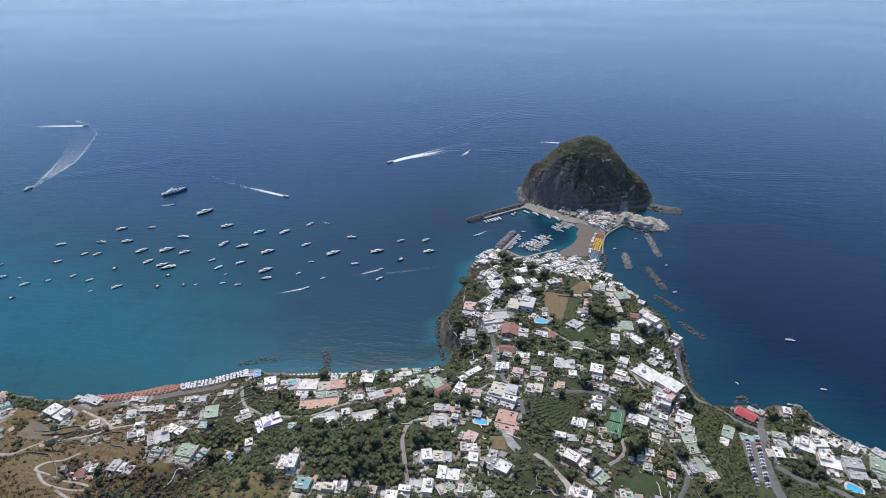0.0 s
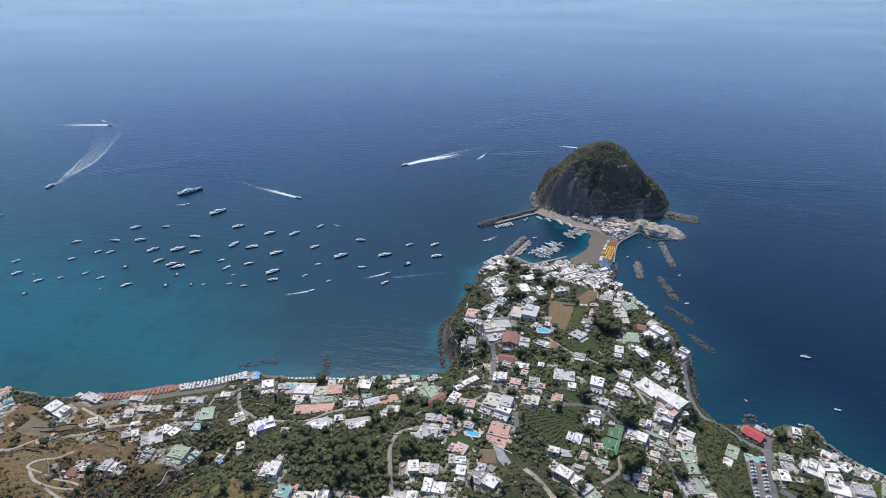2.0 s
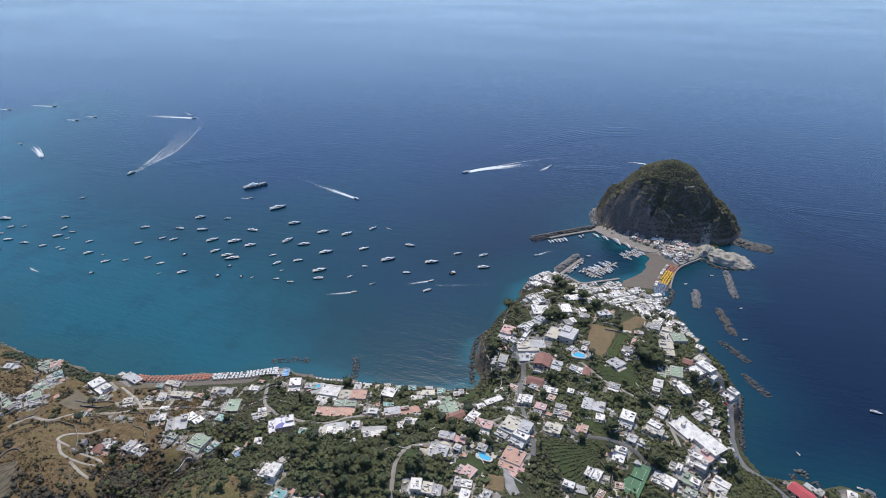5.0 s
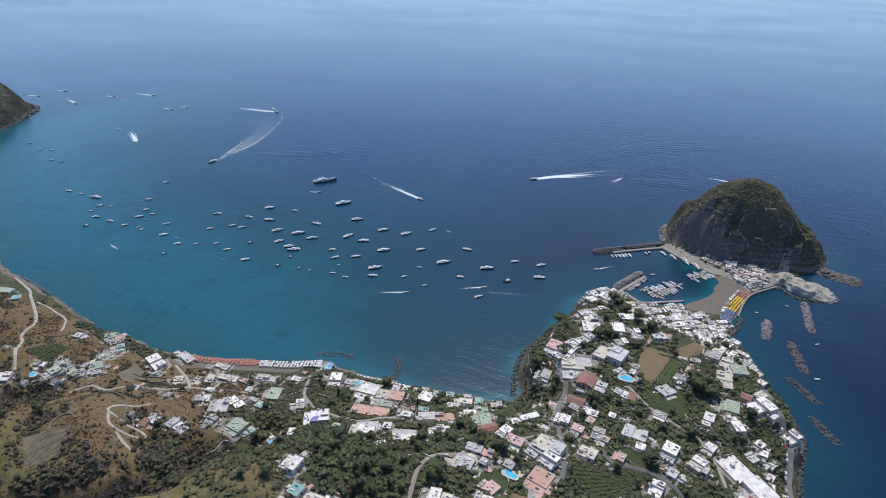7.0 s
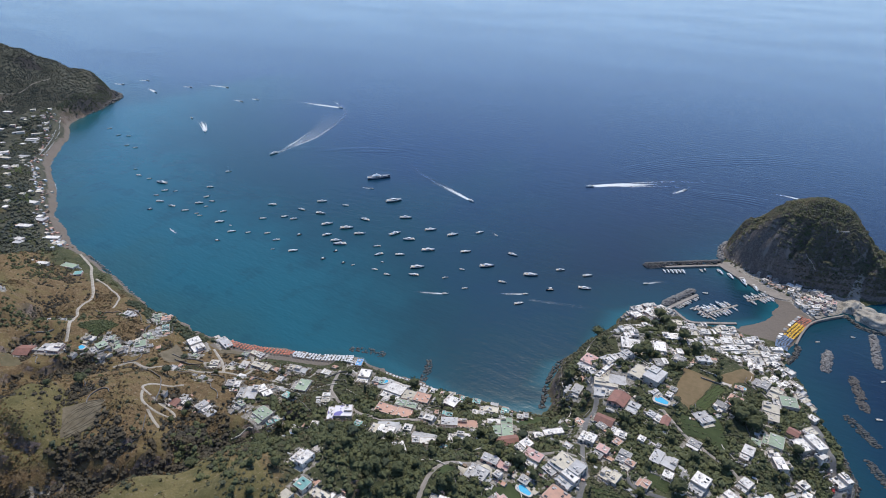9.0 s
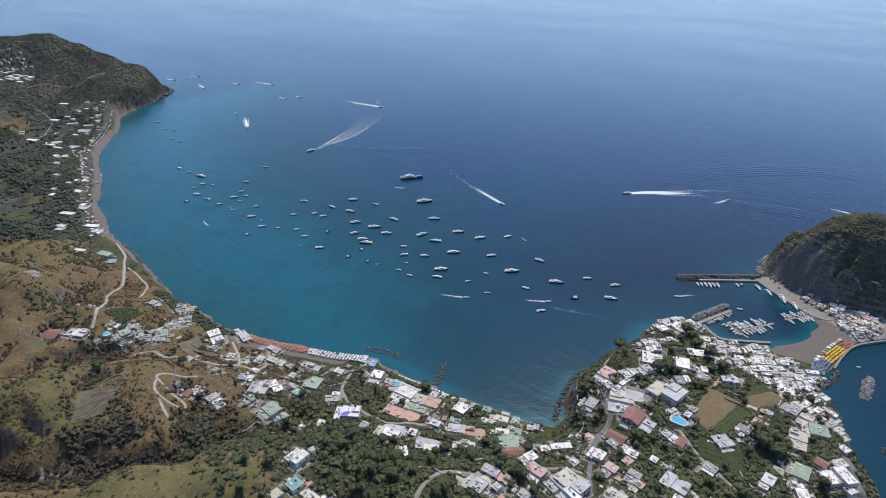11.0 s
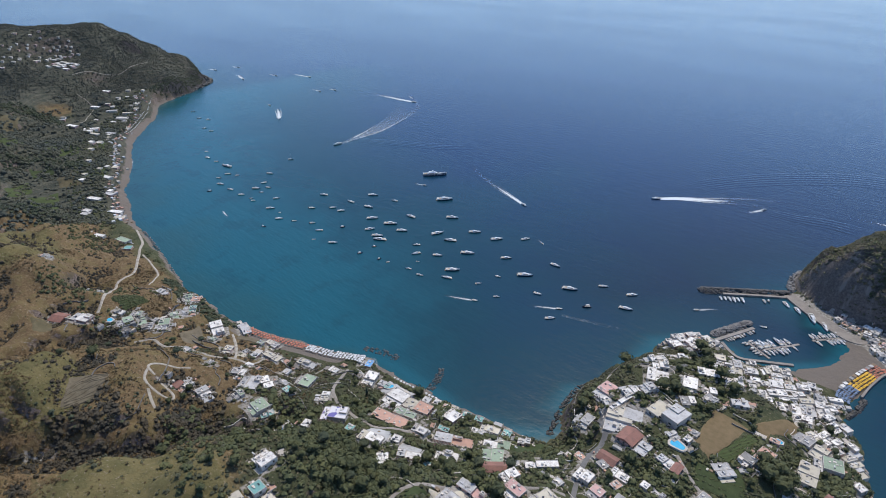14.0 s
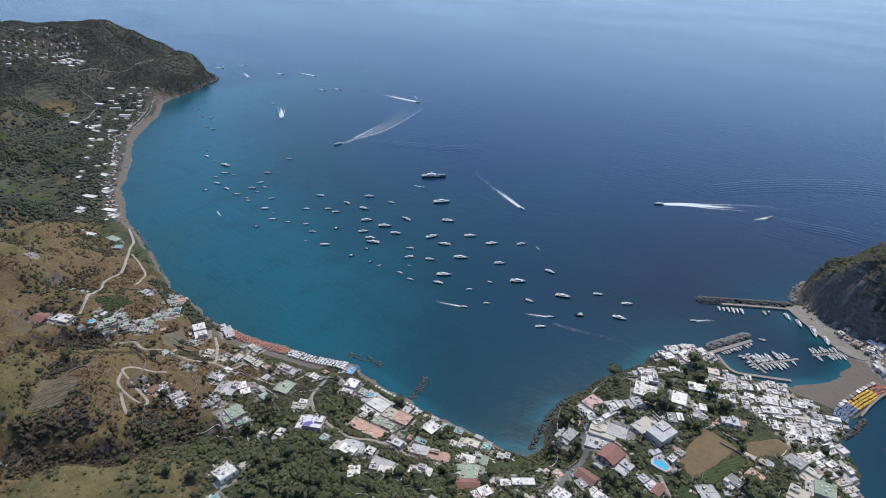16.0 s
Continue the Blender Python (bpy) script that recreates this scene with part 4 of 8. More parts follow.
patch("field", [(24, 488), (46, 528), (36, 534), (12, 498)], FIELD_TAN, "small dry field beside white houses")
patch("field", [(-384, 146), (-413, 163), (-394, 187), (-378, 166)], FIELD_TILL, "bare terraced plot with pale earth")
patch("field", [(-543, 247), (-541, 271), (-520, 276), (-517, 249)], FIELD_GREEN, "green orchard beside pale roofs")
patch("field", [(-549, 178), (-545, 194), (-514, 183), (-523, 170)], FIELD_MEADOW, "grassy plot above the ravine")
patch("field", [(-459, 273), (-465, 299), (-428, 282), (-438, 267)], FIELD_TILL, "bare brown plot beside the road")
for corners_, cover, words_ in (([(-8, 422), (20, 443), (32, 408), (-3, 403)], FIELD_GREEN, "unmown green terrace below a tan field"), ([(-45, 307), (-2, 328), (-1, 303), (-17, 273)], FIELD_GREEN, "lush green garden plot among houses"),
                                ([(-1, 441), (14, 487), (22, 482), (11, 440)], FIELD_VINE, "green vine rows beside a tan field"), ([(-15, 352), (3, 350), (1, 337), (-16, 337)], FIELD_GREEN, "square vegetable garden between lanes"),
                                ([(-133, 261), (-123, 266), (-121, 247), (-130, 244)], FIELD_GREEN, "bright lawn inside a curved path"), ([(-90, 278), (-77, 269), (-78, 258), (-100, 265)], FIELD_GREEN, "green lawn beside a pool"),
                                ([(-73, 257), (-62, 258), (-61, 246), (-73, 246)], FIELD_TAN, "bare earth plot between houses"),):
    patch("field", corners_, cover, words_)
patch("field", [(205, 288), (222, 300), (235, 280), (215, 268)], FIELD_VINE, "terraced vine rows by the shore")
road("path", [(-20, 420), (-2, 405), (24, 392), (46, 380), (60, 345)], 2.6, CONCRETE, "pale concrete footpath through the gardens")
road("path", [(-62, 332), (-80, 318), (-100, 300), (-106, 281)], 2.8, CONCRETE, "pale concrete lane between houses")
road("path", [(-128, 340), (-170, 330), (-215, 312), (-262, 308)], 2.8, CONCRETE, "pale concrete lane behind the beach houses")
road("path", [(-340, 300), (-320, 318), (-318, 345)], 1.9, TRACK, "pale lane down to the beach huts")
road("path", [(12, 250), (28, 272), (30, 285), (44, 292)], 2.6, CONCRETE, "pale concrete footpath by the court")
for corners_, cover, words_ in (([(-918, 293), (-920, 333), (-863, 315), (-822, 271)], FIELD_VINE, "green terraced field above the long beach"), ([(-953, 278), (-991, 319), (-942, 307), (-916, 270)], FIELD_VINE, "vine terrace above the long beach"),
                                ([(-1188, 398), (-1098, 442), (-1043, 415), (-1067, 371)], FIELD_VINE, "long green terrace on the far slope"), ([(-1148, 336), (-1231, 392), (-1115, 362), (-1114, 327)], FIELD_VINE, "vine terrace on the far slope"),
                                ([(-969, 389), (-968, 423), (-926, 412), (-927, 379)], FIELD_GREEN, "green plot behind the long beach"),
                                ([(-993, 358), (-956, 380), (-920, 369), (-937, 342)], FIELD_MEADOW, "dry plot behind the long beach"), ([(-1313, 382), (-1318, 418), (-1277, 398), (-1264, 364)], FIELD_MEADOW, "dry meadow on the far slope"),
                                ([(-1110, 475), (-1099, 492), (-1034, 464), (-1040, 446)], FIELD_VINE, "vine rows behind the long beach"), ([(-1033, 336), (-1029, 367), (-999, 357), (-1012, 330)], FIELD_GREEN, "green plot on the far slope")):
    patch("field", corners_, cover, words_, lift=0.7)
    FIELD_PLACES.pop()
road("road", [(-1482, 762), (-1457, 687), (-1458, 621), (-1449, 575)], 1.0, TRACK, "pale road cut along the far cape", 0.9)
road("road", [(-1255, 500), (-1271, 517), (-1332, 558), (-1388, 554)], 1.2, TRACK, "pale road climbing to the far village", 0.9)
patch("paving", [(-126, 267), (-110, 283), (-102, 278), (-109, 264)], ROOFS["c"], "pale paved patio with loungers above the lawn", "paving", 0.5)
patch("paving", [(-65, 288), (-54, 291), (-52, 273), (-60, 264)], ROOFS["p"], "faded pink paved court beside the hotel", "paving", 0.5)
patch("paving", [(-70, 279), (-65, 284), (-51, 250), (-57, 246)], ROOFS["y"], "grey paved ramp beside a pink court", "paving", 0.5)
patch("paving", [(-224, 307), (-201, 311), (-193, 299), (-209, 289)], ROOFS["g"], "pale stone patio above the woods", "paving", 0.5)
patch("paving", [(-187, 306), (-165, 312), (-163, 307), (-183, 296)], ROOFS["g"], "pale stone terrace above the woods", "paving", 0.5)
patch("paving", [(-262, 368), (-232, 372), (-230, 356), (-258, 352)], ROOFS["g"], "pale paved pool terrace behind the beach", "paving", 0.5)
patch("paving", [(-73, 262), (-62, 261), (-60, 249), (-72, 247)], FIELD_TAN, "bare brown plot below a wall", "paving", 0.5)
patch("paving", [(-424, 318), (-396, 328), (-398, 321), (-422, 311)], FIELD_TILL, "dusty bathing deck behind the umbrellas", "paving", 0.5)
patch("car_park", [(132, 311), (118, 245), (133, 243), (144, 310)], ASPHALT, "grey asphalt car park beside the road", "car park", 0.1, True)


# ---- houses
def window_mesh(name, w, h, rim=0.12, sill=0.1, trim=None):
    """A window in one piece: a proud surround, its reveal, and the recessed glass."""
    x, o = w / 2, rim
    ring = [(-x - o, -0.08, -o), (x + o, -0.08, -o), (x + o, -0.08, h + o), (-x - o, -0.08, h + o)]
    inner = [(-x, -0.08, 0), (x, -0.08, 0), (x, -0.08, h), (-x, -0.08, h)]
    glass = [(p, -0.02, q) for p, _, q in inner]
    wall = [(p, 0.03, q) for p, _, q in ring]
    b = Build().add(ring + inner + glass + wall, [(i, (i + 1) % 4, 4 + (i + 1) % 4, 4 + i) for i in range(4)] + [(4 + i, 4 + (i + 1) % 4, 8 + (i + 1) % 4, 8 + i) for i in range(4)]
                    + [(12 + i, 12 + (i + 1) % 4, (i + 1) % 4, i) for i in range(4)] + [(8, 9, 10, 11)])
    b.slots[-1] = 1
    return b.mesh(name, trim or WALL_WHITE, GLASS)


WINDOW_MESHES = [window_mesh("window", 1.1, 1.4), window_mesh("window", 1.0, 1.5, 0.3, 0.1, SHUTTER), window_mesh("window", 2.4, 1.6), window_mesh("window", 1.6, 2.2)]
DOOR_MESH = window_mesh("door", 1.0, 2.1, 0.12, 0, WOOD)
TANK_MESH = Build().taper(0, 0, 0.2, 1.4, 0.55, 0.55, 10).box(-0.5, 0.5, -0.5, 0.5, 0, 0.2).mesh("water_tank", METAL)
CHIMNEY_MESH = Build().box(-0.3, 0.3, -0.3, 0.3, 0, 1.1).box(-0.42, 0.42, -0.42, 0.42, 1.1, 1.25).mesh("chimney", WALL_WHITE)
HUT_MESH = Build().box(-1.3, 1.3, -1.5, 1.5, 0, 2.3).box(-1.45, 1.45, -1.65, 1.65, 2.3, 2.45).mesh("stair_hut", WALL_WHITE)
FOOTPRINTS = []
ROOF_TOPS = []
PAVING = [ROOFS[k] for k in "ggycgy"] + [CONCRETE, CONCRETE]
rng = random.Random(11)


def house(x, y, w, d, turn, h, style, far=False):
    """A flat-roofed island house: walls, roof, parapet, windows, door and things fixed to its roof."""
    if far:
        style, w, d, h = rng.choice("wwgwcw") if style in "wg" else style, min(w, 12 + 0.35 * w), min(d, 7 + 0.1 * d), min(h, 2.6)
    h = h if far else h * (0.88 if x > -300 else 0.75)
    c, s = math.cos(radians(turn)), math.sin(radians(turn))
    ground_z = [ground_at(x + c * u * w / 2 - s * v * d / 2, y + s * u * w / 2 + c * v * d / 2) for u in (-1, 0, 1) for v in (-1, 0, 1)]
    if max(ground_z) - min(ground_z) > 5:  # on a steep bank a smaller house is cut into the slope
        k = 5 / (max(ground_z) - min(ground_z))
        w, d = max(w * k, 5), max(d * k, 5)
        ground_z = [ground_at(x + c * u * w / 2 - s * v * d / 2, y + s * u * w / 2 + c * v * d / 2) for u in (-1, 0, 1) for v in (-1, 0, 1)]
    low, mid = min(ground_z) - 0.8, ground_at(x, y)
    top = max(0.6 * mid + 0.4 * min(ground_z), 0.8) + h - low
    category = "village house" if far else "hotel" if w * d > 300 else "cottage" if h < 3.6 and w * d < 70 else "villa" if w * d > 160 else "house"
    root = new({"hotel": "hotel_building", "village house": "village_house"}.get(category, category), None)
    root.empty_display_size = 1
    root.matrix_world = pose(x, y, low, 0, 0, turn)
    wall_mat = rng.choices((WALL_WHITE, WALL_CREAM, WALL_PINK), (0.8, 0.13, 0.07))[0]
    if far:
        wall_mat = rng.choice((WALL_CREAM, WALL_WHITE, WALL_WHITE, WALL_PINK))
    if style in "pro" and rng.random() < 0.5:
        wall_mat = WALL_PINK
    words = "low" if h <= 4 else "two-storey" if h < 7.5 else "tall"
    tagged(root, words + " " + {WALL_WHITE: "white", WALL_CREAM: "cream", WALL_PINK: "pink"}[wall_mat] + " rendered " + category + " with " + ROOF_WORDS[style] + " roof", category, "island houses")
    FOOTPRINTS.append((x, y, w / 2, d / 2, radians(turn)))
    ROOF_TOPS.append(None)
    hw, hd = w / 2, d / 2
    storeys = max(1, int(h / 3))
    # the house as one to three blocks of unequal height: x0, x1, y0, y1, top
    blocks = [(-hw, hw, -hd, hd, top)]
    if style not in "rk" and not far and max(w, d) > 8:
        cut, drop = rng.uniform(0.25, 0.6), rng.uniform(0.7, min(2.6, h * 0.6))
        low_first = rng.random() < 0.5
        tops = (top - drop, top) if low_first else (top, top - drop)
        if w >= d:
            m = -hw + cut * w
            blocks = [(-hw, m, -hd, hd * rng.choice((1, 1, 0.6)), tops[0]), (m, hw, -hd * rng.choice((1, 1, 0.7)), hd, tops[1])]
        else:
            m = -hd + cut * d
            blocks = [(-hw, hw * rng.choice((1, 1, 0.6)), -hd, m, top - drop), (-hw, hw, m, hd, top)]
        if max(w, d) > 13 and rng.random() < 0.4:
            x0, x1, y0, y1, z1 = blocks[-1]
            a, b2 = (x1 - x0) * rng.uniform(0.35, 0.6), (y1 - y0) * rng.uniform(0.35, 0.65)
            ox = rng.choice((x0 + 0.5, x1 - a - 0.5))
            blocks.append((ox, ox + a, y1 - b2 - 0.5, y1 - 0.5, z1 + rng.uniform(1.0, 2.2)))
    ROOF_TOPS[-1] = None if far or style in "rk" else (x, y, radians(turn), low, blocks)
    walls, slab, deck, rim, e = Build(), Build(), Build(), Build(), 0.03
    two_tone = len(blocks) > 1 and rng.random() < 0.42
    tall = rng.choice((0.15, 0.25, 0.4))
    for k, (x0, x1, y0, y1, z1) in enumerate(blocks):
        walls.box(x0, x1, y0, y1, 0 if k < 2 else top - 3, z1)
        if style in "rk" and not far:
            continue
        (deck if two_tone and k == 0 else slab).box(x0 + 0.24, x1 - 0.24, y0 + 0.24, y1 - 0.24, z1 - 0.05, z1 + 0.12)
        loops = [(x0 - e, x1 + e, y0 - e, y1 + e, z1 - 0.25), (x0 - e, x1 + e, y0 - e, y1 + e, z1 + tall), (x0 + 0.22, x1 - 0.22, y0 + 0.22, y1 - 0.22, z1 + tall), (x0 + 0.22, x1 - 0.22, y0 + 0.22, y1 - 0.22, z1 - 0.25)]
        rim.add([p for l0, l1, m0, m1, zz in loops for p in ((l0, m0, zz), (l1, m0, zz), (l1, m1, zz), (l0, m1, zz))],
                [(4 * r_ + i, 4 * r_ + (i + 1) % 4, (4 * r_ + 4 + (i + 1) % 4) % 16, (4 * r_ + 4 + i) % 16) for r_ in range(4) for i in range(4)])
    child("wall", walls.mesh("wall", wall_mat), root)
    if style in "rk" and not far:
        lo, hi = top, top + min(w, d) * 0.16
        b = Build()
        if w >= d:
            b.add([(-hw - 0.4, -hd - 0.4, lo - 0.1), (hw + 0.4, -hd - 0.4, lo - 0.1), (hw + 0.4, hd + 0.4, lo - 0.1), (-hw - 0.4, hd + 0.4, lo - 0.1), (-hw - 0.4, 0, hi), (hw + 0.4, 0, hi)],
                  [(0, 1, 5, 4), (2, 3, 4, 5), (0, 4, 3), (1, 2, 5), (3, 2, 1, 0)])
        else:
            b.add([(-hw - 0.4, -hd - 0.4, lo - 0.1), (hw + 0.4, -hd - 0.4, lo - 0.1), (hw + 0.4, hd + 0.4, lo - 0.1), (-hw - 0.4, hd + 0.4, lo - 0.1), (0, -hd - 0.4, hi), (0, hd + 0.4, hi)],
                  [(0, 4, 5, 3), (1, 2, 5, 4), (0, 1, 4), (2, 3, 5), (3, 2, 1, 0)])
        child("roof", b.mesh("roof", ROOFS[style]), root)
    else:
        roof = child("roof", slab.mesh("roof", ROOFS[style]), root)
        if two_tone:
            child("roof_terrace", deck.mesh("roof_terrace", ROOFS[rng.choice("gggycwy")]), root)
        child("parapet", rim.mesh("parapet", WALL_WHITE if wall_mat is WALL_PINK else wall_mat), root)
        if not far:
            x0, x1, y0, y1, z1 = blocks[0]
            for me, chance in ((TANK_MESH, 0.25), (CHIMNEY_MESH, 0.4), (HUT_MESH, 0.12 if min(w, d) > 8 else 0.0)):
                if rng.random() < chance and min(x1 - x0, y1 - y0) > 4:
                    child(me.name.split(".")[0], me, roof, pose(rng.uniform(x0 + 1.6, x1 - 1.6), rng.uniform(y0 + 1.7, y1 - 1.7), z1 + 0.12, 0, 0, rng.choice((0, 90))))
    if not far and rng.random() < 0.7:  # a paved terrace on one side
        side, reach = rng.choice((-1, 1)), rng.uniform(2.5, 6.5)
        z = max(mid, 0.8) - low + rng.uniform(0.1, 0.7)
        if rng.random() < 0.5:
            q = (*sorted((side * hw, side * (hw + reach))), -hd * rng.uniform(0.5, 1.1), hd * rng.uniform(0.4, 1.0))
        else:
            q = (-hw * rng.uniform(0.6, 1.2), hw * rng.uniform(0.6, 1.2), -hd - reach, -hd)
        child("terrace", Build().box(*q, -2.5, z).mesh("terrace", rng.choice(PAVING)), root)
    if far:
        child("window", WINDOW_MESHES[3], root, pose(-hw / 2, -hd, top - 2.6))
        return root
    kind = WINDOW_MESHES[rng.choice((0, 0, 1, 1, 2, 3))]
    for length, at, angle in ((w, hd, 0), (d, hw, 90), (d, hw, -90)):
        n = max(1, min(3, int(length / 4.6)))
        for level in range(min(storeys, 3)):
            for k in range(n):
                if rng.random() < 0.7:
                    child("window", kind, root, pose(0, 0, 0, 0, 0, angle) @ pose((k + 0.5) / n * length - length / 2, -at, top - 2.2 - 3 * level))
    child("door", DOOR_MESH, root, pose(rng.uniform(-0.3, 0.3) * w, -hd, top - 3 * storeys + 0.1))
    if rng.random() < 0.35 and w > 7:  # a slatted sun shelter along the front
        b = Build()
        z = top - 3 * storeys + 2.6
        for k in range(int(w / 1.2)):
            b.box(-hw + 0.4 + k * 1.2, -hw + 0.55 + k * 1.2, -hd - 2.6, -hd, z, z + 0.12)
        b.box(-hw, hw, -hd - 2.5, -hd - 2.35, z - 0.15, z).box(-hw, -hw + 0.18, -hd - 2.5, -hd - 2.32, 0, z - 0.15).box(hw - 0.18, hw, -hd - 2.5, -hd - 2.32, 0, z - 0.15)
        child("pergola", b.mesh("pergola", rng.choice((WOOD, WALL_WHITE))), root)
    return root


for cluster in EXPLICIT:
    for row in cluster:
        house(*row)
for row in HOUSES_HEADLAND:
    house(*row, far=True)


def free(x, y, r):
    for hx, hy, hw, hd, a in FOOTPRINTS:
        u, v = (x - hx) * math.cos(a) + (y - hy) * math.sin(a), -(x - hx) * math.sin(a) + (y - hy) * math.cos(a)
        if abs(u) < hw + r and abs(v) < hd + r:
            return False
    return True


def in_field(x, y):
    """Whether a place lies in a field or on a road."""
    for corners in FIELD_PLACES:
        sides = [(bx - ax) * (y - ay) - (by - ay) * (x - ax) for (ax, ay), (bx, by) in zip(corners, corners[1:] + corners[:1])]
        if all(s > 0 for s in sides) or all(s < 0 for s in sides):
            return True
    return any(np.min(np.hypot(line[:, 0] - x, line[:, 1] - y)) < width / 2 + 3 for line, width in ROAD_PLACES)


def quarter(corners, gap, turn, sizes, heights, styles, far=False, keep=0.9):
    """A tight quarter of small houses, filled row by row between four corners."""
    a, b, c, d = [Vector(p) for p in corners]
    across, deep = max(1, int(max((b - a).length, (c - d).length) / gap)), max(1, int(max((d - a).length, (c - b).length) / gap))
    for j in range(deep):
        for i in range(across):
            stray = 0.48 if far else 0.22
            u, v = (i + 0.5 + rng.uniform(-stray, stray)) / across, (j + 0.5 + rng.uniform(-stray, stray)) / deep
            p = a.lerp(b, u).lerp(d.lerp(c, u), v)
            w, dd = rng.uniform(*sizes), rng.uniform(*sizes)
            if rng.random() < keep and free(p.x, p.y, min(w, dd) * 0.3) and not in_field(p.x, p.y) and ground_at(p.x, p.y) > 0.5 and float(rock_island(np.array(p.x), np.array(p.y))) < -0.02:
                house(p.x, p.y, w, dd, turn + rng.gauss(0, 7), rng.uniform(*heights), rng.choice(styles), far)


# houses and terraces filling the brow of the village, where there is room
for row in ((-51, 508, 22, 9, 24, 4, 'w'),
            (-70, 513, 14, 10, 30, 4, 'w'),
            (-65, 473, 13, 10, 60, 5, 'g'),
            (-27, 512, 13, 9, 25, 4, 'w'),
            (-15, 542, 15, 10, 28, 4, 'w'),
            (-77, 453, 12, 9, 55, 4, 'p'),
            (-84, 442, 12, 9, 50, 4, 'g'),
            (-42, 460, 17, 14, 35, 5, 'g'), (-35, 484, 12, 10, 35, 4.5, 'w'), (-92, 428, 12, 8, 60, 4, 'w'), (-96, 413, 12, 8, 60, 4, 'c'), (63, 503, 17, 10, 20, 4, 'p'), (76, 501, 18, 10, 20, 4, 'c'), (54, 516, 14, 8, 20, 4, 'g'), (32, 460, 12, 12, 35, 3, 'g'), (-63, 507, 23, 10, 30, 4, 'w'), (-42, 516, 24, 10, 28, 4, 'w'), (-74, 475, 15, 10, 60, 4, 'p'), (-82, 453, 13, 10, 55, 4, 'g'), (-69, 555, 26, 10, 40, 4, 'w'), (-77, 526, 16, 9, 50, 4, 'w'), (-36, 539, 18, 10, 28, 4, 'w'), (-26, 512, 17, 9, 30, 4, 'c'), (-15, 545, 26, 10, 28, 4, 'w'), (-3, 516, 14, 9, 30, 4, 'g'), (-34, 578, 26, 9, 25, 4, 'w')):
    if free(row[0], row[1], 3.5) and not in_field(row[0], row[1]):
        house(*row)
quarter([(-93, 588), (-62, 572), (-48, 632), (-82, 628)], 8.0, 62, (8, 13), (3.5, 5.5), "wwwwwwwc")
quarter([(-48, 560), (-12, 545), (-4, 618), (-34, 612)], 9.5, 30, (7, 13), (3.2, 5), "wwwwgc", keep=0.75)
quarter([(-12, 560), (40, 535), (62, 590), (0, 622)], 8.2, 28, (8, 14), (3.5, 5.5), "wwwwwwwcg")
quarter([(44, 520), (84, 515), (78, 572), (58, 582)], 8.6, 60, (8, 13), (3.5, 5.5), "wwwwgc")
quarter([(0, 618), (58, 590), (62, 612), (14, 634)], 8.2, 25, (7, 12), (3.5, 5.5), "wwwwcg")
quarter([(56, 738), (112, 738), (104, 765), (58, 772)], 8.5, -10, (6.5, 9.5), (3.5, 6.5), "wwwwwgcp")
quarter([(68, 727), (94, 704), (108, 732), (72, 742)], 8.5, 40, (6, 9), (3.2, 5.5), "wwwwgcp")
quarter([(28, 762), (54, 748), (58, 768), (36, 778)], 8.0, -25, (6, 9), (3, 5), "wwco")
quarter([(84, 500), (100, 470), (112, 440), (94, 440)], 9.0, 65, (6.5, 10), (3.5, 6.5), "wwwgp", keep=0.8)
quarter([(96, 415), (106, 360), (92, 352), (84, 410)], 9.5, 80, (6.5, 10), (3.2, 5), "wwwgn", keep=0.7)
quarter([(200, 335), (235, 305), (228, 280), (190, 320)], 11.0, -35, (7, 12), (3.5, 6), "wwwgn", keep=0.8)
quarter([(-340, 352), (-300, 356), (-310, 318), (-350, 318)], 14.0, 15, (7, 11), (3, 4), "gwcny", keep=0.5)
quarter([(-130, 388), (-230, 374), (-235, 366), (-140, 374)], 10.0, 8, (5, 8), (3, 3.5), "wgtco", keep=0.7)
quarter([(-1560, 476), (-1556, 640), (-1590, 634), (-1604, 480)], 10.0, 35, (5, 15), (2.6, 4.5), "wgcwpyww", True, 0.7)
quarter([(-1462, 575), (-1480, 606), (-1530, 596), (-1520, 535)], 10.0, 20, (5, 14), (2.6, 4.5), "wgcwpww", True, 0.62)
quarter([(-1536, 470), (-1530, 640), (-1640, 620), (-1640, 450)], 22.0, 60, (5, 10), (2.6, 4), "ggcgpy", True, 0.3)
for row in ((-1196, 497, 46, 9, 58, 5, "w"), (-1184, 484, 26, 12, 30, 4, "g"), (-1166, 490, 20, 7, 20, 4, "w"), (-1300, 486, 24, 9, 40, 4, "g"), (-1287, 576, 26, 9, 60, 4, "w"),
            (-1240, 575, 26, 14, 45, 4, "g"), (-1262, 596, 18, 8, 50, 3.5, "c")):
    house(*row, far=True)
quarter([(-1348, 690), (-1240, 600), (-1290, 560), (-1390, 640)], 17.0, 40, (6, 10), (3, 4), "yggcy", True, 0.4)
quarter([(-1230, 585), (-860, 385), (-890, 350), (-1260, 530)], 19.0, 30, (6, 10), (3, 4), "ygcyg", True, 0.26)

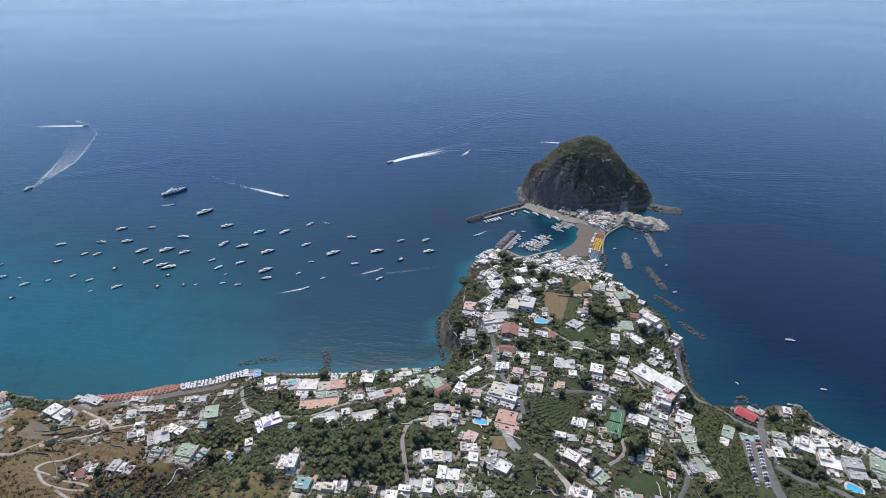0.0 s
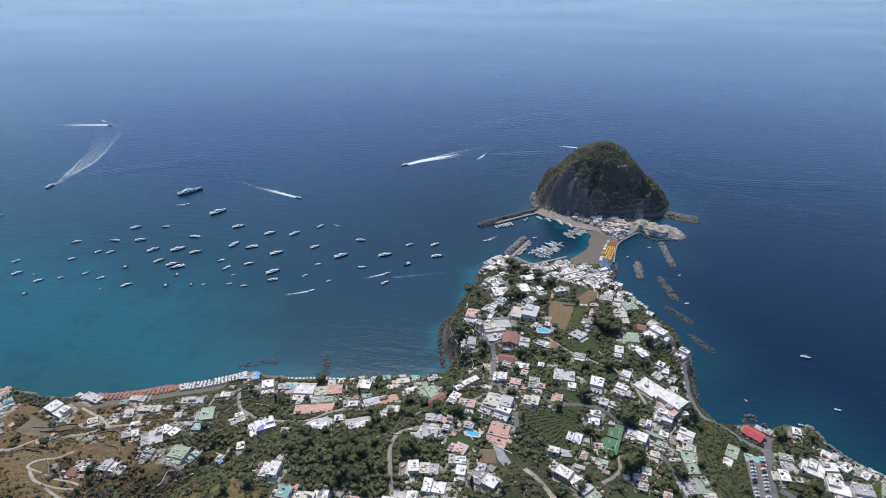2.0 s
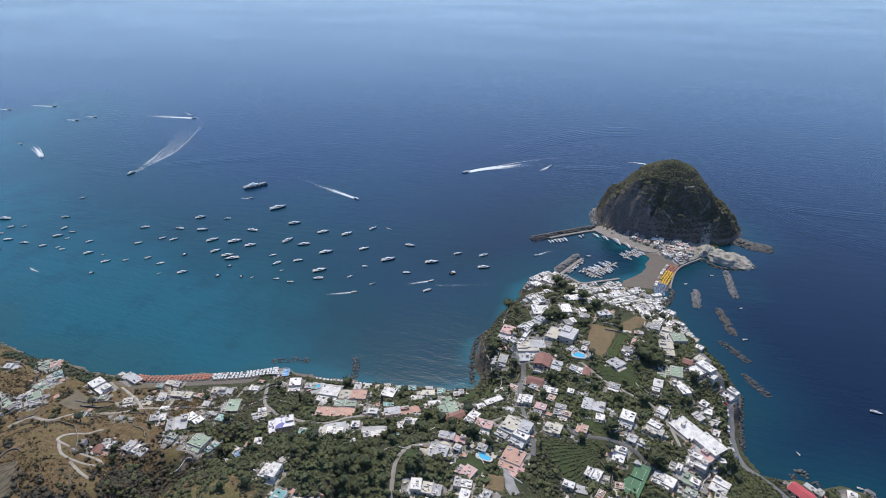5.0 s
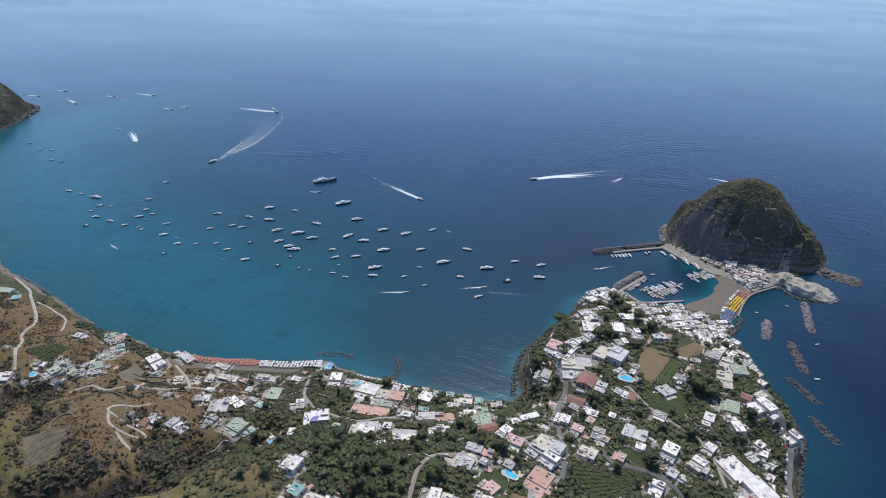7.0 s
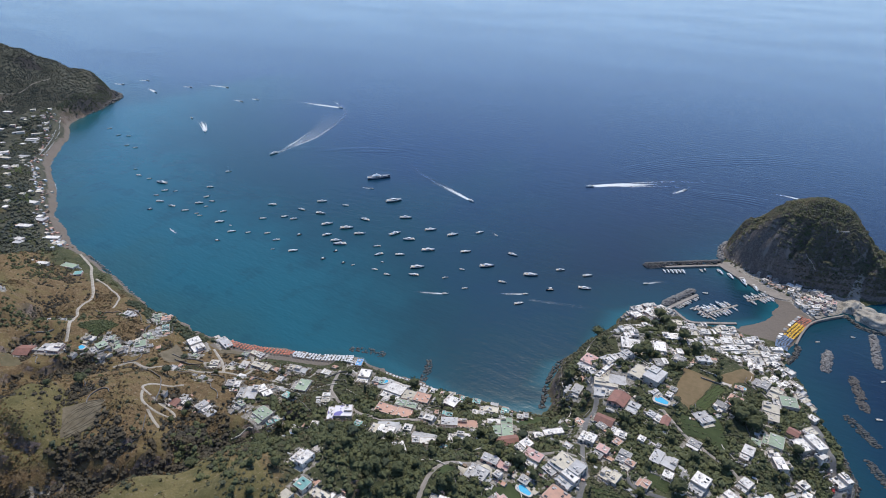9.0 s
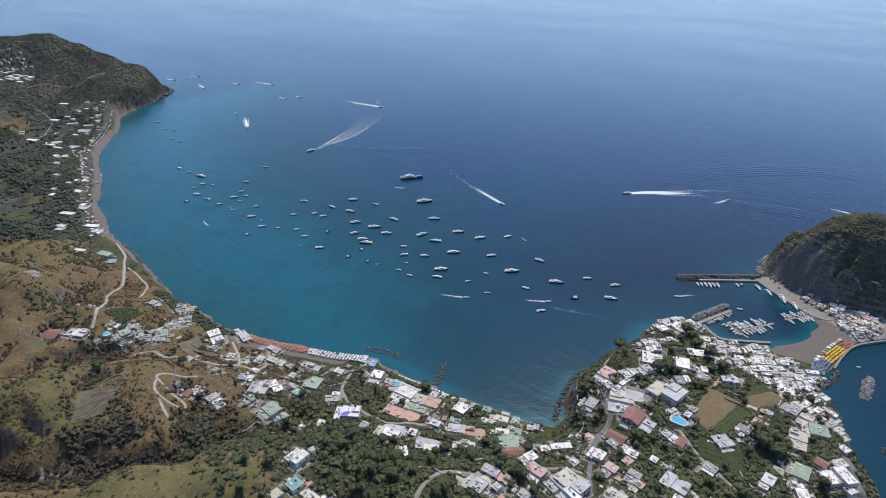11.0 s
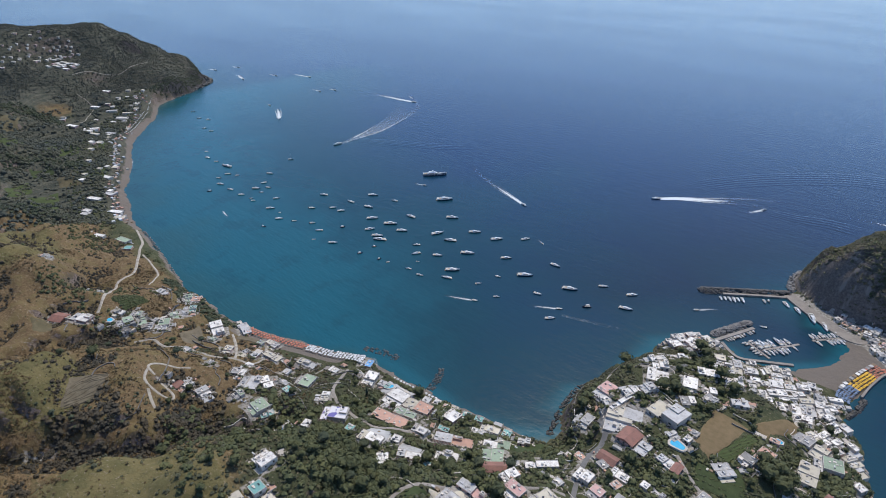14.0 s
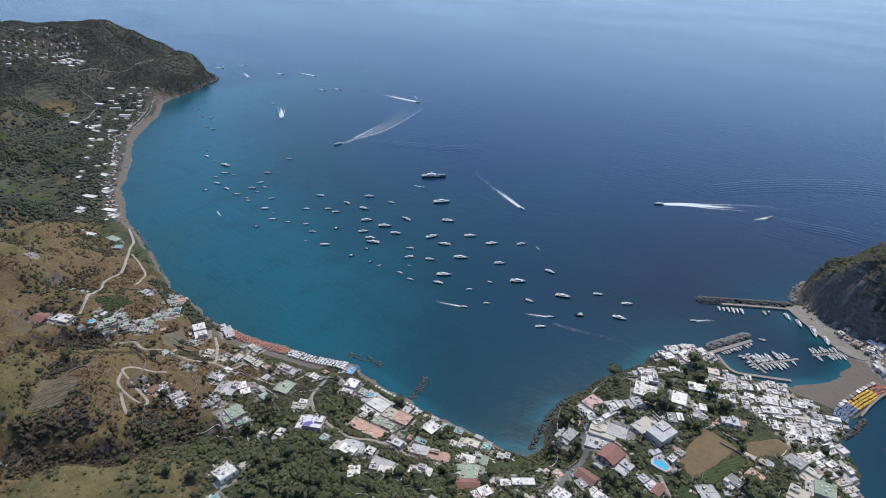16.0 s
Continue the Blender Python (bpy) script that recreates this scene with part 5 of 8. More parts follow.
quarter([(-95, 330), (100, 330), (78, 500), (-92, 480)], 15.0, -12, (4.5, 9), (2.6, 4.2), "wwwggcyonr", keep=0.32)
quarter([(-345, 250), (-135, 300), (-145, 372), (-345, 345)], 15.0, 12, (4.5, 9), (2.6, 3.8), "wwwggcyont", keep=0.42)
quarter([(-130, 196), (60, 200), (75, 300), (-120, 300)], 16.0, -10, (4.5, 8), (2.6, 3.6), "wwggcyon", keep=0.28)
quarter([(-480, 240), (-350, 260), (-350, 340), (-470, 320)], 17.0, 15, (4.5, 8), (2.6, 3.6), "wggcyn", keep=0.3)
quarter([(-600, 215), (-480, 225), (-480, 300), (-560, 300)], 17.0, 15, (4.5, 8), (2.6, 3.4), "wgcyn", keep=0.25)


# trodden and paved ground about the houses
GX, GY = np.meshgrid(gx, gy)
near_house = np.zeros(GX.shape)
for hx, hy, hw, hd, a in FOOTPRINTS:
    if hx > -640 and hw * hd > 6:
        reach = max(hw, hd) * 1.5 + 8
        i0, i1, j0, j1 = np.searchsorted(gx, hx - reach), np.searchsorted(gx, hx + reach), np.searchsorted(gy, hy - reach), np.searchsorted(gy, hy + reach)
        px, py = GX[j0:j1, i0:i1] - hx, GY[j0:j1, i0:i1] - hy
        u, v = np.abs(px * math.cos(a) + py * math.sin(a)) - hw, np.abs(py * math.cos(a) - px * math.sin(a)) - hd
        near_house[j0:j1, i0:i1] = np.maximum(near_house[j0:j1, i0:i1], np.clip(0.95 - np.maximum(np.maximum(u, v), 0) / 7, 0, 1))
isle_foot = (GX > -30) * (GX < 135) * (GY > 728) * (GY < 800) * (rock_island(GX, GY) < -0.01)
float_layer(land_me, "paved", np.maximum(near_house * (rock_island(GX, GY) < -0.01), 0.95 * isle_foot))


# ---- terrace walls that follow the slope
def terrace_wall(x, y, length, tall, material, label):
    pts = []
    for sign in (-1, 1):
        px, py, run = x, y, []
        for k in range(int(length / 2 / 1.5)):
            gx_, gy_ = ground_at(px + 2, py) - ground_at(px - 2, py), ground_at(px, py + 2) - ground_at(px, py - 2)
            n = math.hypot(gx_, gy_) + 1e-6
            px, py = px - sign * gy_ / n * 1.5, py + sign * gx_ / n * 1.5
            if not free(px, py, 0.6):
                break
            run.append((px, py))
        pts = run[::-1] + [(x, y)] + run if sign < 0 else pts + run
    half = pts.index((x, y))
    line = np.array(pts[:half + 1] + pts[half + 1 + half:]) if half else np.array(pts)
    if len(line) < 5:
        return
    side = sideways(line)
    z = lie(line[:, 0], line[:, 1])
    b, n = Build(), len(line)
    V = [(*(line[i] + side[i] * s * 0.25), z[i] + dz) for i in range(n) for s, dz in ((-1, -1.2), (-1, tall), (1, tall), (1, -1.2))]
    F = [(4 * i + j, 4 * i + (j + 1) % 4, 4 * i + 4 + (j + 1) % 4, 4 * i + 4 + j) for i in range(n - 1) for j in range(4)]
    b.add(V, F + [(3, 2, 1, 0), (4 * n - 4, 4 * n - 3, 4 * n - 2, 4 * n - 1)])
    tagged(new("terrace_wall", b.mesh("terrace_wall", material)), label, "wall", "garden walls")


wall_rng = random.Random(8)
for count, x0, x1, y0, y1 in ((120, -100, 95, 200, 520), (60, -340, -100, 230, 380), (25, -560, -340, 180, 330), (12, -140, -90, 390, 560)):
    for k in range(count):
        x, y = wall_rng.uniform(x0, x1), wall_rng.uniform(y0, y1)
        if free(x, y, 1.0) and not in_field(x, y) and ground_at(x, y) > 3:
            pale = wall_rng.random() < 0.45 and x > -330
            terrace_wall(x, y, wall_rng.uniform(12, 38), wall_rng.uniform(0.6, 1.5), WALL_WHITE if pale else STONE, "whitewashed garden wall along the slope" if pale else "dry stone terrace wall along the slope")

# ---- garden clutter: planters, tables, sheds and low canopies about the houses
clutter = Build()
for hx, hy, hw, hd, a in FOOTPRINTS[:330]:
    if hx < -900:
        continue
    for k in range(wall_rng.randint(1, 5)):
        u, v = wall_rng.choice(((hw + 1, 0), (-hw - 1, 0), (0, -hd - 1), (0, hd + 1)))
        u, v = u * wall_rng.uniform(1.0, 1.5) + wall_rng.uniform(-2, 2), v * wall_rng.uniform(1.0, 1.5) + wall_rng.uniform(-2, 2)
        x, y = hx + u * math.cos(a) - v * math.sin(a), hy + u * math.sin(a) + v * math.cos(a)
        z = ground_at(x, y)
        if z > 1.5 and free(x, y, 0.2):
            p, q, t = wall_rng.uniform(0.3, 1.6), wall_rng.uniform(0.3, 1.2), wall_rng.uniform(0.5, 2.0)
            clutter.box(x - p, x + p, y - q, y + q, z - 1.5, z + t, wall_rng.randrange(5))
on_roofs = Build()
for entry in ROOF_TOPS:
    if entry is None:
        continue
    hx, hy, a, base, blocks = entry
    c, s = math.cos(a), math.sin(a)
    for x0, x1, y0, y1, z1 in blocks[:2] if len(blocks) < 3 else (blocks[0], blocks[2]):
        if min(x1 - x0, y1 - y0) < 3:
            continue
        for k in range(wall_rng.randint(3, 7)):
            p, q, t, slot = wall_rng.uniform(0.3, 1.3), wall_rng.uniform(0.25, 0.9), wall_rng.uniform(0.25, 0.9), wall_rng.choice((0, 0, 0, 1, 1, 2, 5, 5, 5))
            u, v = wall_rng.uniform(x0 + 1.4, x1 - 1.4), wall_rng.uniform(y0 + 1.2, y1 - 1.2)
            ring_ = [(hx + c * i - s * j, hy + s * i + c * j) for i, j in ((u - p, v - q), (u + p, v - q), (u + p, v + q), (u - p, v + q))]
            on_roofs.add([(*e_, zz) for zz in (base + z1, base + z1 + 0.12 + t) for e_ in ring_], [(3, 2, 1, 0), (4, 5, 6, 7), (0, 1, 5, 4), (1, 2, 6, 5), (2, 3, 7, 6), (3, 0, 4, 7)], slot)
tagged(new("rooftop_clutter", on_roofs.mesh("rooftop_clutter", WALL_WHITE, ROOFS["y"], GLASS, WOOD, ROOFS["o"], ROOFS["g"])), "tanks, solar heaters, benches and planters on flat roofs", "roof clutter", kind="stuff")
terraces = Build()
for hx, hy, hw, hd, a in FOOTPRINTS:
    if hx < -640 or hw * hd < 5:
        continue
    for k in range(3 if hx > -130 else 2):
        u, v = wall_rng.choice(((hw, 0), (-hw, 0), (0, -hd), (0, hd)))
        reach = wall_rng.uniform(2, 7)
        n = math.hypot(u, v)
        u, v = u * (1 + reach / n) + wall_rng.uniform(-3, 3), v * (1 + reach / n) + wall_rng.uniform(-3, 3)
        x, y, turn = hx + u * math.cos(a) - v * math.sin(a), hy + u * math.sin(a) + v * math.cos(a), a + wall_rng.gauss(0, 0.1)
        p, q = wall_rng.uniform(1.6, 4.6), wall_rng.uniform(1.4, 3.4)
        z = ground_at(x, y)
        if z < 2 or not free(x, y, -0.5) or in_field(x, y) or float(rock_island(np.array(x), np.array(y))) > 0:
            continue
        c, s, top_, slot = math.cos(turn), math.sin(turn), z + wall_rng.uniform(0.2, 0.9), wall_rng.randrange(7)
        for p0, p1, q0, q1, rise in ((-p, p, -q, q, 0), (-p, p, -q - 0.2, -q, wall_rng.choice((0.2, 0.9))), (p, p + 0.2, -q, q, wall_rng.choice((0.2, 0.9)))):
            corners_ = [(x + c * i - s * j, y + s * i + c * j) for i, j in ((p0, q0), (p1, q0), (p1, q1), (p0, q1))]
            terraces.add([(*e_, zz) for zz in (z - 3, top_ + rise) for e_ in corners_], [(3, 2, 1, 0), (4, 5, 6, 7), (0, 1, 5, 4), (1, 2, 6, 5), (2, 3, 7, 6), (3, 0, 4, 7)], slot if not rise else 0)
tagged(new("garden_terraces", terraces.mesh("garden_terraces", WALL_WHITE, CONCRETE, ROOFS["o"], ROOFS["g"], ROOFS["y"], ROOFS["c"], TRACK)), "paved garden terraces with low white walls beside the houses", "terraces", kind="stuff")
tagged(new("garden_clutter", clutter.mesh("garden_clutter", WALL_WHITE, CONCRETE, WOOD, ROOFS["o"], ROOFS["g"])), "planters, tables, sheds and low walls around the houses", "clutter", kind="stuff")

# ---- pools and the court
POOL_PLACES = [(-23, 429, 5.5, 3.4, -10, 1.2), (-71, 303, 4.6, 2.8, 20, 0.6), (-80, 277, 5, 2.4, -15, 0.7), (188, 256, 5, 3.2, -25, 0.8), (-512, 231, 5, 3, 20, 0.7), (-240, 362, 6, 4, 10, 0.9), (-255, 362, 3.5, 2.5, 40, 0.9), (33, 493, 2.6, 2, 0, 0.8)]


def pool(x, y, a, b, turn, lift):
    root = new("swimming_pool", None)
    z = max(ground_at(x, y), 0.5) + lift
    root.matrix_world = pose(x, y, z, 0, 0, turn)
    n, deck, ring = 28, Build(), []
    rim = [(math.cos(2 * math.pi * i / n), math.sin(2 * math.pi * i / n)) for i in range(n)]
    rim = [(a * math.copysign(abs(p) ** 0.6, p), b * math.copysign(abs(q) ** 0.75, q) * (1 + 0.18 * math.cos(3 * math.atan2(q, p)))) for p, q in rim]
    v = [(p, q, 0.25) for p, q in rim] + [(p * 1.3, q * 1.45, 0.25) for p, q in rim] + [(p * 1.3, q * 1.45, -3.5) for p, q in rim] + [(p, q, -0.6) for p, q in rim]
    f = [(i, n + i, n + (i + 1) % n, (i + 1) % n) for i in range(n)] + [(n + i, 2 * n + i, 2 * n + (i + 1) % n, n + (i + 1) % n) for i in range(n)] + [(3 * n + i, i, (i + 1) % n, 3 * n + (i + 1) % n) for i in range(n)]
    child("deck", deck.add(v, f).mesh("deck", WALL_WHITE), root)
    child("pool_water", Build().add([(p * 0.995, q * 0.995, 0.1) for p, q in rim], [tuple(range(n))]).mesh("pool_water", POOL), root, None, "clear blue pool water")
    FOOTPRINTS.append((x, y, a * 1.3, b * 1.4, radians(turn)))
    return tagged(root, "curved blue swimming pool with a white deck", "pool", "swimming pools")


for row in POOL_PLACES:
    pool(*row)
court = new("tennis_court", None)
court.matrix_world = pose(25, 303, ground_at(25, 303) + 1.0, 0, 0, 72)
tagged(court, "green tennis court with white lines beside gardens", "tennis court")
child("court_surface", Build().box(-16, 16, -8, 8, -4, 0).mesh("court_surface", COURT), court)
lines = Build()
for x0, x1, y0, y1 in ((-11.9, 11.9, -5.5, -5.38), (-11.9, 11.9, 5.38, 5.5), (-11.9, -11.78, -5.38, 5.38), (11.78, 11.9, -5.38, 5.38), (-6.4, 6.4, -0.06, 0.06)):
    lines.box(x0, x1, y0, y1, 0.004, 0.03)
child("court_lines", lines.mesh("court_lines", LINE), court)
child("net", Build().box(-0.03, 0.03, -6, 6, 0, 0.95).mesh("net", SHUTTER), court)
FOOTPRINTS.append((25, 303, 16, 8, radians(72)))


# ---- boulder moles, breakwaters, quays and pontoons
def boulder(size, seed):
    bm = bmesh.new()
    bmesh.ops.create_icosphere(bm, subdivisions=1, radius=size)
    r = random.Random(seed)
    for v in bm.verts:
        v.co *= r.uniform(0.65, 1.15)
        v.co.z *= 0.75
    out = [tuple(v.co) for v in bm.verts], [tuple(v.index for v in f.verts) for f in bm.faces]
    bm.free()
    return out


BOULDERS = [boulder(1.0, k) for k in range(6)]


def rock_bank(name, points, width, crest, label, count, category="breakwater", size=(0.9, 2.0), material=None):
    line, r = along(points, 2.0), random.Random(len(name) + count)
    side = sideways(line)
    V, F, n = [], [], 0
    for k in range(count):
        i = r.randrange(len(line))
        off_ = r.uniform(-1, 1)
        end = min(i, len(line) - 1 - i) * 2.0
        hgt = crest * (1 - abs(off_) ** 1.5) * min(1, 0.4 + end / 10)
        s = r.uniform(*size)
        c, sn = math.cos(r.uniform(0, 6)), math.sin(r.uniform(0, 6))
        px, py = line[i] + side[i] * off_ * width / 2 * min(1, 0.6 + end / 12)
        verts, faces = r.choice(BOULDERS)
        for a, b, z in verts:
            V.append((px + s * (a * c - b * sn), py + s * (a * sn + b * c), hgt - s * 0.35 + s * z))
        F += [tuple(n + q for q in f) for f in faces]
        n += len(verts)
    return tagged(new(name, mesh_np(name, V, F, material or STONE)), label, category, "boulder breakwaters", "stuff")


rock_bank("breakwater", [(-20, 793), (-60, 763), (-104, 730)], 13, 4.2, "long harbour mole of dark grey boulders", 700, material=MOLE_STONE)
rock_bank("breakwater", [(-62, 648), (-38, 700)], 11, 3.4, "short harbour mole of pale grey boulders", 380)
rock_bank("breakwater", [(105, 648), (103, 608)], 9, 2.4, "detached breakwater of pale boulders", 260)
rock_bank("breakwater", [(147, 707), (149, 642)], 8, 2.2, "detached breakwater of grey boulders", 330)
rock_bank("breakwater", [(126, 612), (136, 562)], 9, 1.0, "low breakwater of dark boulders", 260, material=MOLE_STONE)
rock_bank("breakwater", [(120, 546), (144, 517)], 9, 0.5, "low breakwater of dark wet boulders", 170, material=REEF_STONE)
rock_bank("breakwater", [(135, 495), (153, 467)], 9, 0.4, "low breakwater of dark wet boulders", 150, material=REEF_STONE)
rock_bank("breakwater", [(168, 806), (186, 794), (204, 790), (216, 788)], 26, 2.2, "tumbled dark rocks at the island's foot", 420, "rocks", (1.2, 3.4), DARK_STONE)
rock_bank("breakwater", [(-318, 390), (-301, 397), (-282, 400)], 8, 0.3, "reef of low dark rocks off the beach", 80, material=REEF_STONE)
rock_bank("breakwater", [(-229, 388), (-233, 404), (-240, 416)], 7, 0.3, "reef of low dark rocks off the beach", 90, material=REEF_STONE)
rock_bank("breakwater", [(151, 370), (160, 378), (170, 366)], 6, 0.7, "dark rocks below the red-roofed shed", 45, material=DARK_STONE)
rock_bank("breakwater", [(70, 602), (76, 625), (78, 640)], 5, 1.6, "boulders below the village walls", 150, material=DARK_STONE)
rock_bank("breakwater", [(112, 500), (122, 470), (126, 455), (121, 425), (117, 390)], 6, 1.6, "boulders below the coast road", 320, material=DARK_STONE)
rock_bank("breakwater", [(-118, 412), (-126, 450), (-127, 480), (-116, 505), (-108, 536)], 5, 1.0, "dark fallen rocks under the cliff", 300, "rocks", (0.5, 1.7), DARK_STONE)
rock_bank("breakwater", [(-20, 800), (-26, 830), (-22, 860)], 8, 3.0, "pale fallen rocks under the island cliff", 150, "rocks", (1.0, 2.8))
rock_bank("breakwater", [(205, 372), (215, 345), (240, 318), (290, 292)], 7, 1.5, "boulders along the shore", 260)


def deck_strip(name, points, width, z0, z1, material, label, category):
    line = along(points, 4.0)
    side = sideways(line)
    b = Build()
    n = len(line)
    V = [(*(line[i] + side[i] * s * width / 2), z) for i in range(n) for s, z in ((-1, z0), (-1, z1), (1, z1), (1, z0))]
    F = [(4 * i + j, 4 * i + (j + 1) % 4, 4 * i + 4 + (j + 1) % 4, 4 * i + 4 + j) for i in range(n - 1) for j in range(4)]
    b.add(V, F + [(3, 2, 1, 0), (4 * n - 4, 4 * n - 3, 4 * n - 2, 4 * n - 1)])
    return tagged(new(name, b.mesh(name, material)), label, category, kind="structure")


deck_strip("quay", [(66, 748), (50, 738), (10, 763), (-20, 788)], 14, -3, 1.9, CONCRETE, "broad concrete quay under the rock island", "quay")
deck_strip("quay", [(-18, 783), (-50, 761), (-80, 739)], 3.4, -3, 1.7, CONCRETE, "concrete quay along the long mole", "quay")
deck_strip("quay", [(-56, 640), (-32, 690)], 4, -3, 1.6, CONCRETE, "concrete quay along the short mole", "quay")
deck_strip("quay", [(-50, 641), (-30, 626), (-8, 636), (16, 650)], 3.2, -3, 1.5, CONCRETE, "concrete harbour front below white houses", "quay")
deck_strip("causeway", [(75, 640), (80, 668), (90, 698), (118, 730)], 2.0, -3, 2.5, CONCRETE, "pale walled lane along the isthmus", "causeway")
for pts in ([(-15, 655), (12, 692)], [(-30, 660), (-5, 646)], [(21, 708), (46, 738)]):
    deck_strip("pontoon", pts, 2.6, -0.3, 0.7, CONCRETE, "grey floating pontoon with moored boats", "pontoon")


# ---- the pale tuff rock beside the isthmus
def tuff(x, y, a, b, h, turn, seed, label):
    bm = bmesh.new()
    bmesh.ops.create_icosphere(bm, subdivisions=5, radius=1)
    for v in bm.verts:
        p = v.co.copy()
        k = 1 + 0.22 * noise.noise(p * 1.4 + Vector((seed, 0, 0))) + 0.12 * noise.noise(p * 4 + Vector((seed, 3, 0))) + 0.06 * noise.noise(p * 11)
        v.co = Vector((p.x * a * k, p.y * b * k, max(p.z, -0.4) * h * k * (1 - 0.45 * p.x) * (0.75 + 0.5 * noise.noise(Vector((p.x * 3, p.y * 2, seed))))))
    for f in bm.faces:
        f.smooth = True
    me = bpy.data.meshes.new("tuff_rock")
    bm.to_mesh(me)
    bm.free()
    me.materials.append(TUFF)
    ob = new("tuff_rock", me)
    ob.matrix_world = pose(x, y, 0, 0, 0, turn)
    return tagged(ob, label, "rock")


tuff(156, 738, 31, 19, 11, -20, 3, "smooth pale tuff rock running into the sea")
tuff(129, 757, 18, 11, 10, 70, 8, "eroded pale tuff spur at the island's foot")


# ---- a ruined tower and a footpath on the rock island
ruin = new("ruined_tower", None)
ruin.matrix_world = pose(99, 807, ground_at(99, 807) - 0.5, 0, 0, 25)
tagged(ruin, "low pale ruined walls among scrub on the rock island", "ruin")
for q in ((-7, 7, -0.4, 0.4, 0, 2.6), (-7, -6.2, 0.4, 6, -1, 3.4), (6.2, 7, 0.4, 5, -1, 2.2), (-2, -1.3, 0.4, 5, -1, 1.6)):
    child("wall", Build().box(*q).mesh("wall", TUFF), ruin)
road("path", [(68, 784), (75, 783), (83, 781)], 1.1, TRACK, "pale footpath cut into the island's flank", 0.8)
kiosk_rng = random.Random(19)
for kx, ky in along([(58, 640), (63, 662), (70, 684), (76, 700)], 5.5):
    kiosk = new("beach_kiosk", None)
    kiosk.matrix_world = pose(kx, ky, ground_at(kx, ky), 0, 0, 70 + kiosk_rng.gauss(0, 6))
    child("cabin", Build().box(-1.7, 1.7, -1.2, 1.2, -0.4, 2.2).mesh("cabin", kiosk_rng.choice((WOOD, WALL_WHITE, WALL_CREAM))), kiosk)
    child("roof", Build().box(-2.1, 2.1, -1.7, 1.7, 2.2, 2.4).mesh("roof", kiosk_rng.choice((ROOFS["y"], ROOFS["w"], WOOD, ROOFS["g"]))), kiosk)
    tagged(kiosk, "small wooden kiosk behind the umbrellas on grey sand", "kiosk", "beach kiosks")


# ---- boats
def hull_mesh(name, beam, tall, flare, material, fine=12):
    """A hull one metre long, bow towards +x, lofted from section to section."""
    V, F = [], []
    for i in range(fine + 1):
        t = i / fine
        half = beam / 2 * (1 - max(0, (t - 0.35) / 0.65) ** 2.4) * (0.9 + 0.1 * min(1, t * 4))
        half = max(half, 0.004)
        sheer = tall * (1 + 0.35 * max(0, t - 0.4))
        x = t - 0.5
        low = 0.42 * sheer
        mid = half * (1 - flare * 0.55)
        V += [(x, -half, sheer), (x, -mid, low), (x, -half * (1 - flare), -0.01), (x, 0, -0.05), (x, half * (1 - flare), -0.01), (x, mid, low), (x, half, sheer),
              (x, half * 0.86, sheer), (x, half * 0.84, tall * 0.72), (x, -half * 0.84, tall * 0.72), (x, -half * 0.86, sheer)]
    n = 11
    for i in range(fine):
        for j in range(n):
            F.append((n * i + j, n * i + n + j, n * i + n + (j + 1) % n, n * i + (j + 1) % n))
    b = Build().add(V, F)
    # lower sides get the dark colour that stands for shade at the waterline
    b.slots = [1 if k % n in (1, 2, 3, 4) else 0 for k in range(len(F))]
    b.faces += [tuple(range(n - 1, -1, -1)), tuple(n * fine + j for j in range(n))]
    b.slots += [0, 0]
    return b.mesh(name, material, HULL_SHADE)


def wedge(b, x0, x1, w0, w1, z0, z1, rake=0.3, slot=0):
    """A cabin block, raked at its front and drawn in towards its roof."""
    d = (x1 - x0) * rake
    lo = [(x0, -w0 / 2, z0), (x1, -w1 / 2, z0), (x1, w1 / 2, z0), (x0, w0 / 2, z0)]
    hi = [(x0 + d * 0.2, -w0 * 0.42, z1), (x1 - d, -w1 * 0.42, z1), (x1 - d, w1 * 0.42, z1), (x0 + d * 0.2, w0 * 0.42, z1)]
    return b.add(lo + hi, [(3, 2, 1, 0), (4, 5, 6, 7), (0, 1, 5, 4), (1, 2, 6, 5), (2, 3, 7, 6), (3, 0, 4, 7)], slot)


